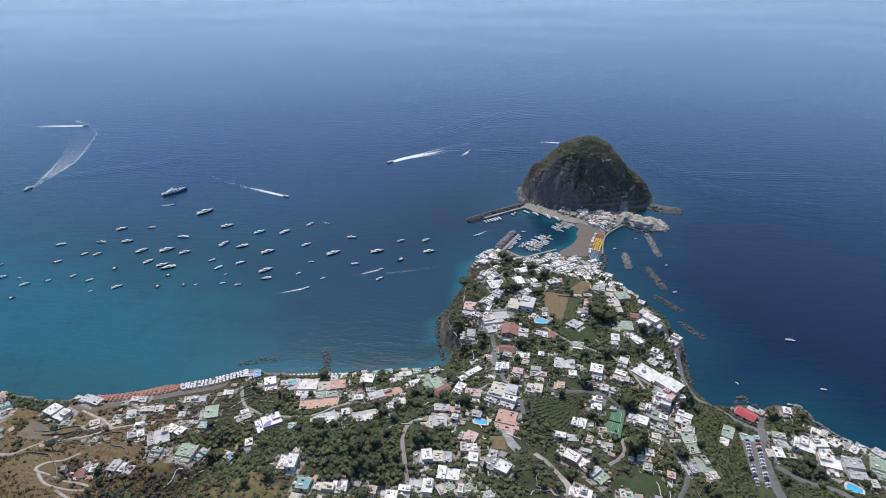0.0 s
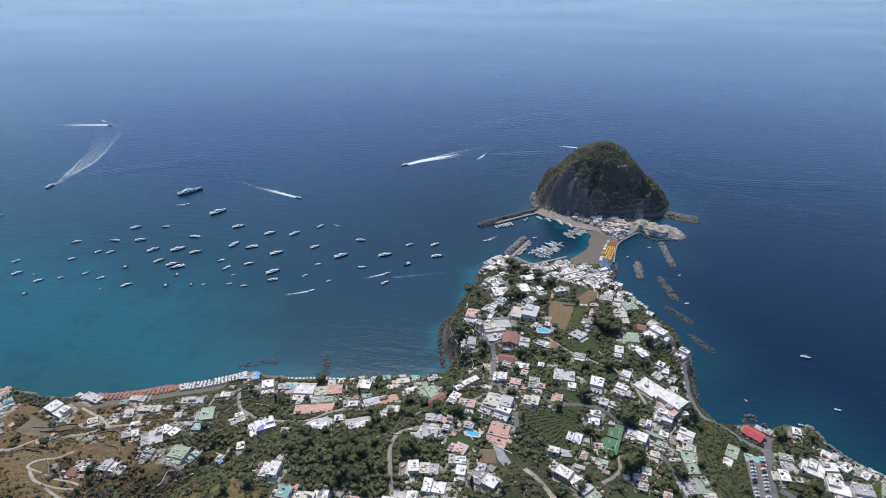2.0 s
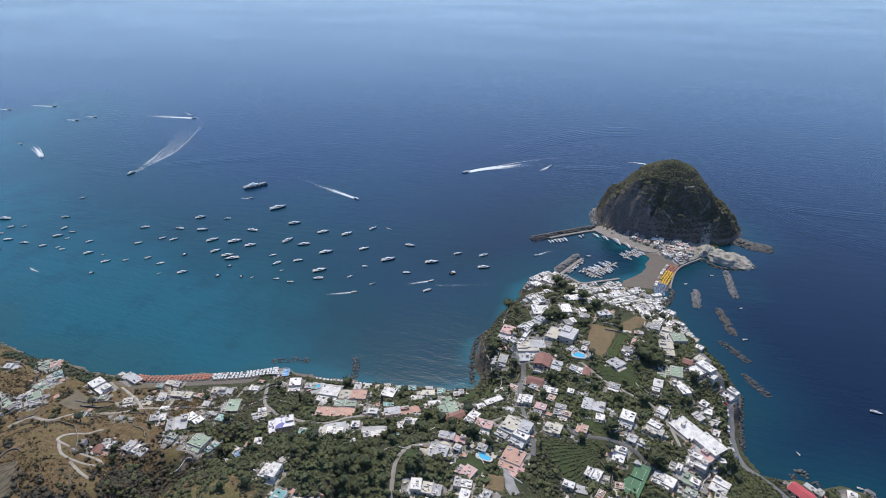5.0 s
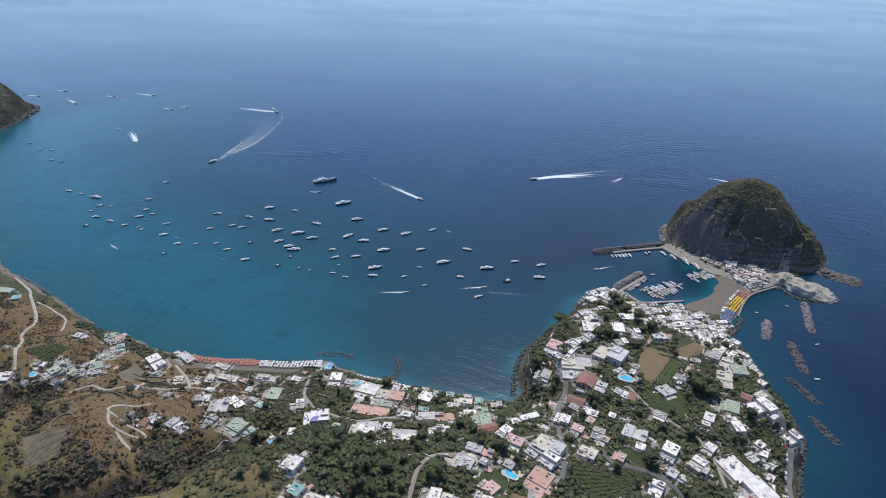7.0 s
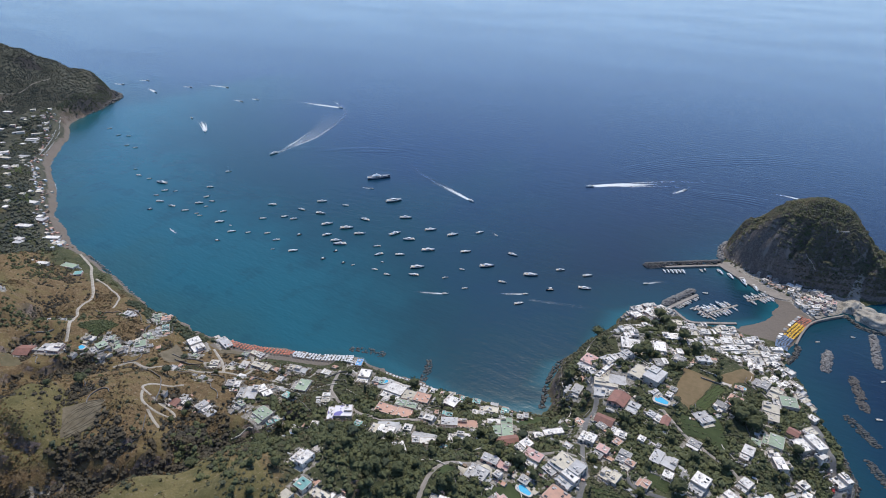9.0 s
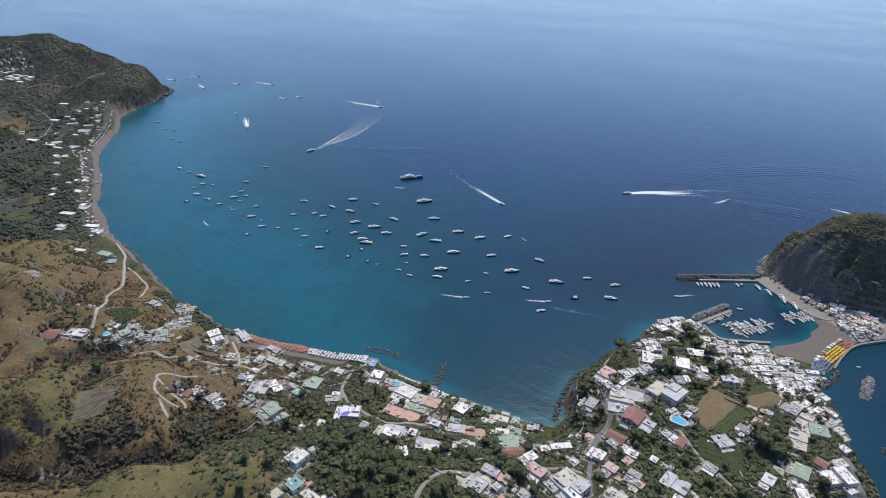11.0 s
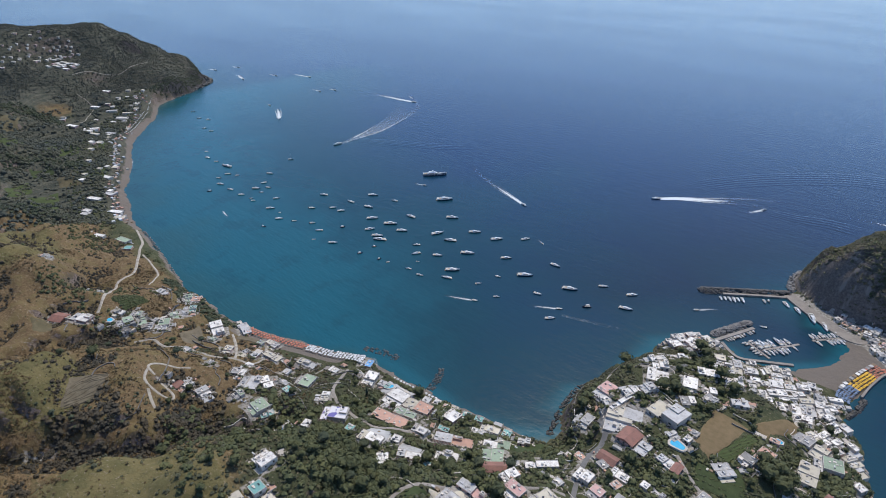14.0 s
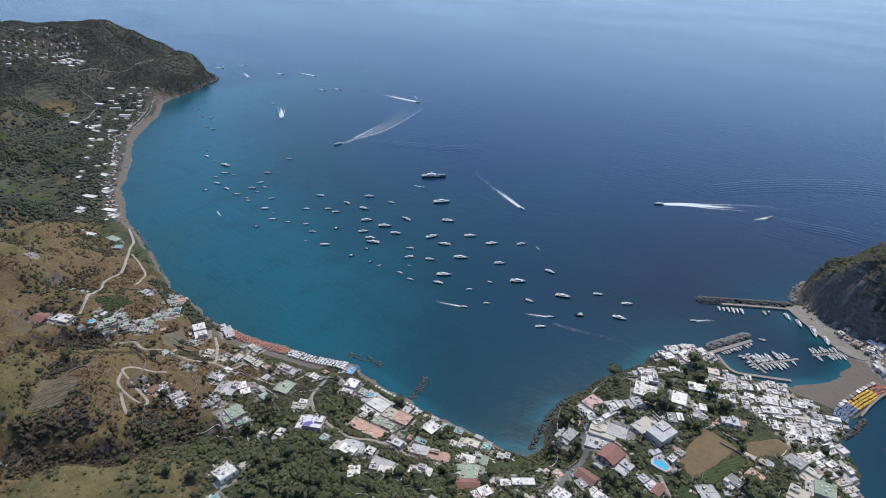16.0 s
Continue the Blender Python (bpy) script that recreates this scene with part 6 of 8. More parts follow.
BOAT_PARTS = {
    "cruiser": [("hull", hull_mesh("hull", 0.31, 0.115, 0.35, GEL)), ("cabin", wedge(wedge(Build(), -0.22, 0.26, 0.22, 0.13, 0.083, 0.17), -0.16, 0.06, 0.19, 0.16, 0.17, 0.2).mesh("cabin", GEL)),
                ("windscreen", wedge(Build(), -0.15, 0.19, 0.225, 0.17, 0.125, 0.158).mesh("windscreen", GLASS)), ("cockpit_sole", Build().box(-0.46, -0.22, -0.11, 0.11, 0.08, 0.09).mesh("cockpit_sole", TEAK)),
                ("sunbed", Build().box(-0.49, -0.38, -0.1, 0.1, 0.09, 0.125).mesh("sunbed", CUSHION)), ("bathing_platform", Build().box(-0.55, -0.49, -0.12, 0.12, 0.02, 0.035).mesh("bathing_platform", TEAK))],
    "yacht": [("hull", hull_mesh("hull", 0.22, 0.085, 0.3, NAVY, 16)), ("deck", hull_mesh("deck", 0.205, 0.094, 0.1, GEL, 16)), ("deckhouse", wedge(Build(), -0.33, 0.2, 0.17, 0.12, 0.068, 0.13).mesh("deckhouse", GEL)),
              ("window_band", wedge(Build(), -0.3, 0.175, 0.172, 0.125, 0.095, 0.115).mesh("window_band", GLASS)), ("flybridge", wedge(Build(), -0.26, 0.08, 0.14, 0.1, 0.13, 0.16).mesh("flybridge", GEL)),
              ("radar_arch", wedge(Build(), -0.12, -0.05, 0.1, 0.08, 0.16, 0.21).mesh("radar_arch", GEL)), ("aft_deck", Build().box(-0.47, -0.33, -0.08, 0.08, 0.068, 0.074).mesh("aft_deck", TEAK))],
    "launch": [("hull", hull_mesh("hull", 0.36, 0.13, 0.3, GEL)), ("console", wedge(Build(), -0.06, 0.08, 0.14, 0.12, 0.09, 0.24).mesh("console", GEL)), ("sole", Build().box(-0.44, 0.22, -0.13, 0.13, 0.093, 0.1).mesh("sole", TEAK)),
               ("sunpad", Build().box(0.12, 0.34, -0.09, 0.09, 0.1, 0.13).mesh("sunpad", CUSHION)), ("bench", Build().box(-0.42, -0.3, -0.13, 0.13, 0.1, 0.15).mesh("bench", CUSHION)), ("outboard", Build().box(-0.58, -0.5, -0.04, 0.04, 0.02, 0.2).mesh("outboard", RUBBER))],
    "gozzo": [("hull", hull_mesh("hull", 0.34, 0.12, 0.35, NAVY)), ("deck", Build().box(-0.38, 0.2, -0.12, 0.12, 0.088, 0.1).mesh("deck", TEAK)), ("awning", wedge(Build(), -0.3, 0.12, 0.26, 0.24, 0.3, 0.32).mesh("awning", CANVAS["white"])),
              ("awning_frame", Build().box(-0.29, -0.275, -0.12, -0.105, 0.1, 0.3).box(-0.29, -0.275, 0.105, 0.12, 0.1, 0.3).box(0.09, 0.105, -0.12, -0.105, 0.1, 0.3).box(0.09, 0.105, 0.105, 0.12, 0.1, 0.3).mesh("awning_frame", METAL))],
    "sailboat": [("hull", hull_mesh("hull", 0.27, 0.1, 0.35, GEL)), ("coachroof", wedge(Build(), -0.12, 0.22, 0.15, 0.09, 0.072, 0.125).mesh("coachroof", GEL)), ("mast", Build().taper(0.06, 0, 0.08, 1.2, 0.012, 0.008).mesh("mast", METAL)),
                 ("boom", Build().box(-0.38, 0.06, -0.02, 0.02, 0.2, 0.24).mesh("boom", CANVAS["white"])), ("cockpit", Build().box(-0.42, -0.12, -0.08, 0.08, 0.07, 0.082).mesh("cockpit", TEAK))]}
BOAT_WORDS = {"cruiser": ("motor_cruiser", "white motor cruiser with a raked cabin"), "yacht": ("motor_yacht", "dark-hulled motor yacht with white upper decks"), "launch": ("open_motorboat", "small white open motorboat with outboard"),
              "gozzo": ("wooden_boat", "dark wooden boat under a white awning"), "sailboat": ("sailing_boat", "white sailing boat with bare mast")}


BOAT_HOLDERS = {"windscreen": "cabin", "window_band": "deckhouse", "radar_arch": "flybridge", "boom": "mast", "outboard": "hull", "sunpad": "hull"}


def boat(kind, x, y, length, turn, state="lying at anchor", group="anchored boats"):
    name, words = BOAT_WORDS[kind]
    root = new(name, None)
    root.matrix_world = pose(x, y, 0.02, 0, 0, turn) @ Matrix.Scale(length, 4)
    made = {}
    for part_name, me in BOAT_PARTS[kind]:
        made[part_name] = child(part_name, me, made.get(BOAT_HOLDERS.get(part_name), root))
    return tagged(root, words + " " + state, "boat", group)


BOATS_INNER = [(-963, 601, 5), (-931, 585, 9), (-903, 584, 6), (-870, 584, 15), (-836, 564, 8), (-819, 572, 5), (-831, 544, 6), (-804, 532, 10), (-775, 530, 9), (-791, 504, 6), (-743, 530, 8), (-748, 560, 10), (-729, 557, 5), (-738, 575, 7), (-759, 582, 8), (-787, 614, 9), (-720, 532, 5), (-710, 529, 6), (-692, 558, 8), (-668, 530, 10), (-646, 530, 4), (-629, 517, 9), (-607, 527, 6), (-624, 487, 5), (-650, 616, 10), (-624, 572, 8), (-602, 594, 8)]
BOATS_MIDDLE = [(-585, 595, 9), (-600, 627, 10), (-593, 668, 12), (-565, 632, 12), (-553, 675, 8), (-532, 608, 13), (-500, 613, 15), (-509, 581, 11), (-487, 574, 12), (-477, 568, 14), (-583, 540, 7), (-558, 531, 8), (-516, 520, 10), (-542, 560, 6), (-542, 509, 4), (-468, 524, 6), (-439, 530, 5), (-425, 532, 4), (-468, 549, 5), (-473, 608, 12), (-430, 590, 8), (-414, 572, 10), (-390, 587, 10), (-431, 635, 14), (-405, 630, 13), (-496, 650, 12)]
BOATS_OUTER = [(-499, 731, 20), (-448, 688, 14), (-395, 673, 13), (-360, 676, 13), (-331, 703, 10), (-365, 618, 14), (-320, 641, 11), (-278, 621, 15), (-352, 571, 14), (-346, 552, 10), (-374, 535, 7), (-395, 537, 6), (-398, 558, 4), (-301, 596, 6), (-309, 567, 6), (-276, 558, 6), (-244, 595, 8), (-221, 630, 14), (-263, 667, 11), (-194, 662, 9), (-160, 667, 10), (-153, 635, 12), (-188, 609, 8), (-207, 562, 9)]
boats_rng = random.Random(5)
for row in BOATS_INNER + BOATS_MIDDLE + BOATS_OUTER:
    kind = "cruiser" if row[2] >= 9 else boats_rng.choice(("launch", "launch", "cruiser", "gozzo"))
    boat(kind, row[0] + 0.9, row[1] - 2.0, row[2] * 1.22, 40 + boats_rng.gauss(0, 16) + (180 if boats_rng.random() < 0.3 else 0))
for x, y in ((-1225, 723), (-1167, 704), (-1094, 673), (-1068, 673), (-1145, 712)):
    boat("launch", x, y, 8, 60)
boat("sailboat", -818, 679, 10, 50)
boat("yacht", -578, 798, 40, 47)
for x, y, length, turn in ((146, 556, 6, 20), (-25, 700, 7, 200), (240, 395, 6, -10), (200, 372, 5, -10), (152, 620, 5, 40), (128, 690, 5, 10), (95, 660, 5, 30), (162, 398, 4, 120)):
    boat("launch", x, y, length, turn)
boat("sailboat", 242, 470, 10, -12)


def moored(points, sizes, side_turns, gap, kinds):
    line = along(points, gap)
    d = line[-1] - line[0]
    base = math.degrees(math.atan2(d[1], d[0]))
    for p in line[:-1]:
        for s in side_turns:
            if boats_rng.random() < 0.88:
                length = boats_rng.uniform(*sizes)
                a = radians(base + 90 * s)
                boat(boats_rng.choice(kinds), p[0] + math.cos(a) * (length / 2 + 1.9), p[1] + math.sin(a) * (length / 2 + 1.9), length, base + 90 * s + boats_rng.gauss(0, 3), "moored in the harbour", "harbour boats")


moored([(-13, 657), (12, 692)], (9, 14), (1,), 4.4, ("cruiser", "cruiser", "launch"))
moored([(-13, 657), (12, 692)], (6, 11), (-1,), 4.6, ("cruiser", "launch"))
moored([(-30, 660), (-8, 648)], (5, 8), (1, -1), 3.2, ("launch", "gozzo", "launch"))
moored([(23, 711), (45, 737)], (6, 11), (1, -1), 3.8, ("cruiser", "launch", "launch"))
moored([(-52, 648), (-33, 688)], (5, 7), (-1,), 3.2, ("launch", "launch", "gozzo"))
moored([(-82, 733), (-58, 749)], (8, 12), (-1,), 4.6, ("cruiser", "cruiser", "launch"))
moored([(-46, 757), (-34, 766)], (6, 9), (-1,), 4.6, ("launch", "gozzo"))
for x, y, length, turn in ((-17, 764, 13, 130), (-4, 759, 14, 125), (12, 752, 20, 115), (26, 744, 16, 115), (36, 733, 9, 130)):
    boat("cruiser", x, y, length, turn + 180, "moored stern to the quay", "harbour boats")


# ---- boats under way and their wakes
def wake(points, w0, w1, strength, label="long white foam wake behind a boat", veil=0.0):
    line = along(points, 6.0)
    side = sideways(line)
    n = len(line)
    lanes = np.linspace(-1, 1, 25)
    t = np.linspace(0, 1, n)
    wide = w0 + (w1 - w0) * t ** 0.8
    P = line[:, None, :] + side[:, None, :] * (lanes[None, :, None] * wide[:, None, None] / 2)
    P[..., 0] += 0.8 * waves_of(P[..., 0], P[..., 1], 12, 9)
    V = np.concatenate([P, np.full(P.shape[:2] + (1,), 0.12)], -1).reshape(-1, 3)
    g = np.arange(len(V)).reshape(n, 25)
    f = np.stack([g[:-1, :-1], g[1:, :-1], g[1:, 1:], g[:-1, 1:]], -1).reshape(-1, 4)
    me = mesh_np("wake", V, f, FOAM)
    rims, core = 0.5 * np.exp(-((np.abs(lanes) - 0.78) / 0.13) ** 2), 0.9 * np.exp(-(lanes / 0.5) ** 2)
    fade = (1 - t) ** 0.55
    thick_ = 1.3 * strength * fade[:, None] * (rims[None, :] * (1 - 0.3 * t[:, None]) + core[None, :] * (1 - t[:, None]) ** 0.8 + 0.3 * (np.abs(lanes) < 0.85)[None, :] * (1 - t[:, None])) - 0.35 * (np.abs(lanes) > 0.95)[None, :]
    thick_ = np.maximum(thick_, veil * (1 - 0.35 * t[:, None]) * np.clip((1 - np.abs(lanes)) * 4, 0, 1)[None, :])
    float_layer(me, "thick", thick_)
    return tagged(new("wake", me), label, "wake", kind="stuff")


def under_way(kind, points, length, w0, w1, strength):
    (ax, ay), (bx, by) = points[0], points[1]
    turn = math.degrees(math.atan2(ay - by, ax - bx))
    boat(kind, ax, ay, length, turn, "under way", "boats under way")
    back_ = Vector((bx - ax, by - ay)).normalized() * length * 0.35
    wake([(ax + back_.x, ay + back_.y)] + points[1:], w0, w1, strength)


under_way("cruiser", [(-254, 961), (-229, 985), (-188, 1013), (-157, 1036), (-112, 1063)], 15, 8, 30, 2.0)
wake([(-199, 1015), (-159, 1049), (-118, 1077), (-75, 1097)], 6, 8, 0.75, "thin far edge of a fading wake", 0.78)
wake([(-194, 997), (-154, 1027), (-112, 1047), (-81, 1047)], 6, 8, 0.6, "thin near edge of a fading wake", 0.72)
under_way("cruiser", [(-112, 1034), (-127, 1006), (-140, 985)], 10, 5, 12, 1.2)
under_way("cruiser", [(-395, 796), (-442, 816), (-487, 836), (-531, 860)], 12, 5, 17, 1.35)
wake([(-470, 826), (-531, 858), (-575, 890)], 6, 10, 0.2, "thin old end of a wake", 0.7)
under_way("cruiser", [(-822, 792), (-821, 845), (-825, 922), (-858, 1026), (-890, 1096), (-934, 1139), (-1010, 1187)], 18, 6, 12, 1.15)
wake([(-820, 805), (-838, 869), (-869, 958), (-911, 1042), (-941, 1089)], 5, 12, 1.05, "faint inner edge of a curving wake", 0.62)
wake([(-822, 800), (-821, 845), (-825, 922), (-858, 1026), (-890, 1096), (-934, 1139), (-1010, 1187)], 5, 9, 0.2, "broken outer edge of a curving wake", 0.85)
wake([(-820, 810), (-830, 860), (-844, 927), (-876, 1017), (-913, 1084)], 9, 66, 0.2, "broad pale churned water inside a curving wake", 0.8)
under_way("launch", [(-933, 1130), (-987, 1123), (-1051, 1117), (-1140, 1108)], 11, 10, 20, 1.4)
under_way("cruiser", [(-1044, 819), (-1084, 848), (-1135, 878), (-1172, 894)], 14, 8, 24, 1.4)
under_way("launch", [(-289, 533), (-312, 522), (-345, 507)], 7, 3, 9, 1.0)
under_way("launch", [(-208, 583), (-228, 571), (-262, 554)], 7, 3, 9, 1.0)
under_way("launch", [(-559, 752), (-577, 747), (-600, 746)], 7, 3, 9, 1.0)
under_way("launch", [(-1320, 1125), (-1381, 1116), (-1446, 1113)], 10, 6, 14, 1.3)
under_way("launch", [(-1173, 1040), (-1204, 1039), (-1231, 1034)], 9, 5, 10, 1.2)
under_way("launch", [(-1424, 982), (-1485, 1002), (-1520, 1014)], 12, 6, 16, 1.4)
under_way("launch", [(-92, 684), (-70, 704), (-44, 712)], 7, 3, 9, 0.9)
under_way("launch", [(-706, 474), (-690, 470), (-672, 468)], 5, 3, 7, 1.0)
under_way("launch", [(-305, 705), (-318, 713), (-330, 722)], 5, 2, 6, 0.9)
wake([(-200, 574), (-172, 582), (-135, 594), (-94, 609)], 5, 9, 0.3, "faint old wake off the point", 0.64)
wake([(63, 1095), (37, 1099), (12, 1097), (-9, 1094)], 6, 8, 1.2, "thin streak of foam beyond the island", 0.72)


def wake_waves(points, crests, length, tall, label="parallel swell left on the sea by a passing boat"):
    """Low crests side by side along a line, dying away at both ends."""
    line = along(points, 7.0)
    side = sideways(line)
    n, lanes = len(line), np.linspace(0, crests, crests * 6 + 1)
    t = np.linspace(0, 1, n)
    P = line[:, None, :] + side[:, None, :] * (lanes[None, :, None] * length * (0.75 + 0.5 * t[:, None, None]))
    env = np.clip(np.sin(np.pi * t) * 1.8, 0, 1)[:, None] * np.sin(np.pi * np.clip(lanes / crests, 0, 1))[None, :] ** 0.6
    env = env * (0.8 + 0.2 * waves_of(P[..., 0], P[..., 1], 150, 15))
    V = np.concatenate([P, (0.12 * np.minimum(env * 6, 1) - 0.06 + tall * env * (0.5 - 0.5 * np.cos(2 * np.pi * lanes)))[..., None]], -1)
    g = np.arange(V.shape[0] * V.shape[1]).reshape(V.shape[:2])
    f = np.stack([g[:-1, :-1], g[1:, :-1], g[1:, 1:], g[:-1, 1:]], -1).reshape(-1, 4)[:, ::-1]
    me = mesh_np("wake_waves", V.reshape(-1, 3), f, SEA, True)
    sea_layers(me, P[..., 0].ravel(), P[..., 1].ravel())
    tagged(new("wake_waves", me), label, "waves", kind="stuff")


wake_waves([(-212, 1029), (-178, 1086), (-132, 1146), (-73, 1205), (-2, 1254), (98, 1277)], 6, 10, 0.22)
wake_waves([(-106, 1016), (-63, 1017), (-22, 1026), (15, 1024)], 4, 9, 0.22)
wake_waves([(185, 1000), (255, 868), (327, 815), (440, 755)], 7, 8, 0.16)
wake_waves([(225, 935), (361, 925), (510, 925)], 4, 9, 0.17)
wake_waves([(-860, 800), (-760, 850), (-660, 905), (-600, 960)], 4, 8, 0.18)
for ax, ay, bx, by in ((-1574, 991, -1640, 975), (-1563, 1059, -1610, 1040), (-1399, 1071, -1450, 1062), (-1155, 1074, -1200, 1072), (-1148, 871, -1170, 876)):
    under_way("launch", [(ax, ay), ((ax + bx) / 2, (ay + by) / 2), (bx, by)], 9, 5, 12, 1.25)
wake([(-955, 1150), (-990, 1172), (-1026, 1199)], 5, 8, 1.0, "short bright streak of foam")
wake([(-1000, 1131), (-1082, 1117), (-1212, 1099), (-1358, 1060)], 14, 34, 0.2, "long fading old wake on the open sea", 0.6)


def surf(points, width, label, strength=0.75):
    line = along(points, 3.0)
    side = sideways(line)
    lanes = np.linspace(-1, 1, 5)
    wob = 1.4 * waves_of(line[:, 0], line[:, 1], 10, 12) - 0.8
    P = line[:, None, :] + side[:, None, :] * (lanes[None, :, None] * width / 2 + wob[:, None, None])
    V = np.concatenate([P, np.full(P.shape[:2] + (1,), 0.1)], -1).reshape(-1, 3)
    g = np.arange(len(V)).reshape(len(line), 5)
    me = mesh_np("surf", V, np.stack([g[:-1, :-1], g[1:, :-1], g[1:, 1:], g[:-1, 1:]], -1).reshape(-1, 4), FOAM)
    k = strength * (0.6 + 0.6 * waves_of(line[:, 0], line[:, 1], 30, 14))
    float_layer(me, "thick", k[:, None] * np.array([0.1, 0.8, 1.0, 0.8, 0.1])[None, :])
    tagged(new("surf", me), label, "surf", kind="stuff")


surf(COAST_BAY[8:], 4.5, "thin broken line of surf along the beach")
surf(COAST_BAY[12:20], 6.0, "broken white surf along the long beach", 1.1)
surf(COAST_VILLAGE[:8], 4.0, "thin broken surf below the cliff")
surf(COAST_EAST[:22], 3.5, "thin broken surf along the rocky shore", 0.6)


# ---- beach umbrellas in rows
def canopy_mesh(material):
    b, n = Build(), 8
    v = [(0, 0, 2.45)] + [(1.25 * math.cos(2 * math.pi * i / n), 1.25 * math.sin(2 * math.pi * i / n), 2.0) for i in range(n)] + [(1.25 * math.cos(2 * math.pi * i / n), 1.25 * math.sin(2 * math.pi * i / n), 1.85) for i in range(n)]
    f = [(0, 1 + i, 1 + (i + 1) % n) for i in range(n)] + [(1 + i, 1 + n + i, 1 + n + (i + 1) % n, 1 + (i + 1) % n) for i in range(n)]
    return b.add(v, f).mesh("canopy", material)


CANOPIES = {k: canopy_mesh(m) for k, m in CANVAS.items()}
POLE = Build().taper(0, 0, 0, 2.4, 0.03, 0.03, 5).mesh("pole", METAL)
BED = Build().box(-0.32, 0.32, -0.9, 0.4, 0.25, 0.35).add([(-0.32, 0.4, 0.25), (0.32, 0.4, 0.25), (0.32, 0.95, 0.65), (-0.32, 0.95, 0.65), (-0.32, 0.4, 0.33), (0.32, 0.4, 0.33), (0.32, 0.9, 0.72), (-0.32, 0.9, 0.72)],
                                                         [(0, 3, 2, 1), (4, 5, 6, 7), (0, 1, 5, 4), (2, 3, 7, 6), (1, 2, 6, 5), (3, 0, 4, 7)]).mesh("lounger_bed", CANVAS["white"])


def umbrella(x, y, colour, turn):
    root = new("beach_umbrella", None)
    root.matrix_world = pose(x, y, max(ground_at(x, y), 0.2) - 0.05, 0, 0, turn)
    child("canopy", CANOPIES[colour], root)
    child("pole", POLE, root)
    tagged(root, "open " + {"red": "orange-red", "white": "white", "yellow": "yellow-orange", "blue": "blue"}[colour] + " beach umbrella on the sand", "umbrella", colour + " beach umbrellas")


def umbrella_rows(points, offsets, gap, colour, inward=1):
    line = along(points, gap)
    side = sideways(line)
    for off_ in offsets:
        for i in range(len(line)):
            p = line[i] + side[i] * off_ * inward
            if boats_rng.random() < 0.93:
                umbrella(p[0] + boats_rng.gauss(0, 0.25), p[1] + boats_rng.gauss(0, 0.25), boats_rng.choice(colour) if isinstance(colour, (list, tuple)) else colour, boats_rng.uniform(0, 45))


umbrella_rows([(-425, 336), (-388, 347), (-362, 357)], (-4.5, -8.0, -11.5), 3.0, "red")
umbrella_rows([(-360, 358), (-334, 368), (-306, 381)], (-4, -7, -10, -13), 2.7, "white")
umbrella_rows([(-262, 379), (-215, 383)], (-4,), 3.4, "white")
umbrella_rows([(72, 648), (76, 662), (82, 680)], (0.5, 3.4, 6.3, 9.2), 2.3, "yellow")
umbrella_rows([(82, 681), (86, 689), (90, 697)], (0.5, 3.4, 6.3, 9.2, 12.1), 2.3, "red")
umbrella_rows([(68, 622), (69, 634), (72, 647)], (1, 3.6, 6.2, 8.8, 11.4), 2.4, "blue")
umbrella_rows([(-1240, 638), (-1140, 550)], (-9, -15), 6.0, "white")
umbrella_rows([(-1320, 688), (-1255, 648)], (-10,), 6.0, "white")


# ---- cars
def car_meshes(paint):
    b = Build()
    prof = [(-2.05, 0.3), (2.05, 0.3), (2.08, 0.62), (1.95, 0.82), (1.05, 0.92), (-1.75, 0.95), (-2.08, 0.85)]
    n = len(prof)
    b.add([(x, s * 0.86, z) for s in (-1, 1) for x, z in prof], [tuple(range(n)), tuple(range(2 * n - 1, n - 1, -1))] + [(i, n + i, n + (i + 1) % n, (i + 1) % n) for i in range(n)])
    return b.mesh("body", paint)


CAR_BODIES = [car_meshes(p) for p in PAINT]
CAR_CABIN = wedge(Build(), -1.75, 1.1, 1.6, 1.55, 0.9, 1.42, 0.32).mesh("window_glass", GLASS)
CAR_ROOFS = [wedge(Build(), -1.5, 0.2, 1.4, 1.36, 1.4, 1.47, 0.1).mesh("roof", p) for p in PAINT]
WHEEL = Build().add([(0.31 * math.cos(math.pi * i / 4), s * 0.1, 0.31 * math.sin(math.pi * i / 4)) for s in (-1, 1) for i in range(8)],
                    [tuple(range(8)), tuple(range(15, 7, -1))] + [(i, 8 + i, 8 + (i + 1) % 8, (i + 1) % 8) for i in range(8)]).mesh("wheel", RUBBER)
CAR_WORDS = ("white", "silver", "black", "dark blue", "red")


def car(x, y, turn, z=None):
    k = boats_rng.choices(range(5), (0.42, 0.25, 0.18, 0.1, 0.05))[0]
    root = new("car", None)
    root.matrix_world = pose(x, y, (ground_at(x, y) + 0.36) if z is None else z, 0, 0, turn)
    for name, me in (("body", CAR_BODIES[k]), ("window_glass", CAR_CABIN), ("roof", CAR_ROOFS[k])):
        child(name, me, root)
    for wx in (-1.3, 1.3):
        for wy in (-0.8, 0.8):
            child("wheel", WHEEL, root, pose(wx, wy, 0.31))
    tagged(root, CAR_WORDS[k] + " hatchback car parked on grey asphalt", "car", "parked cars")


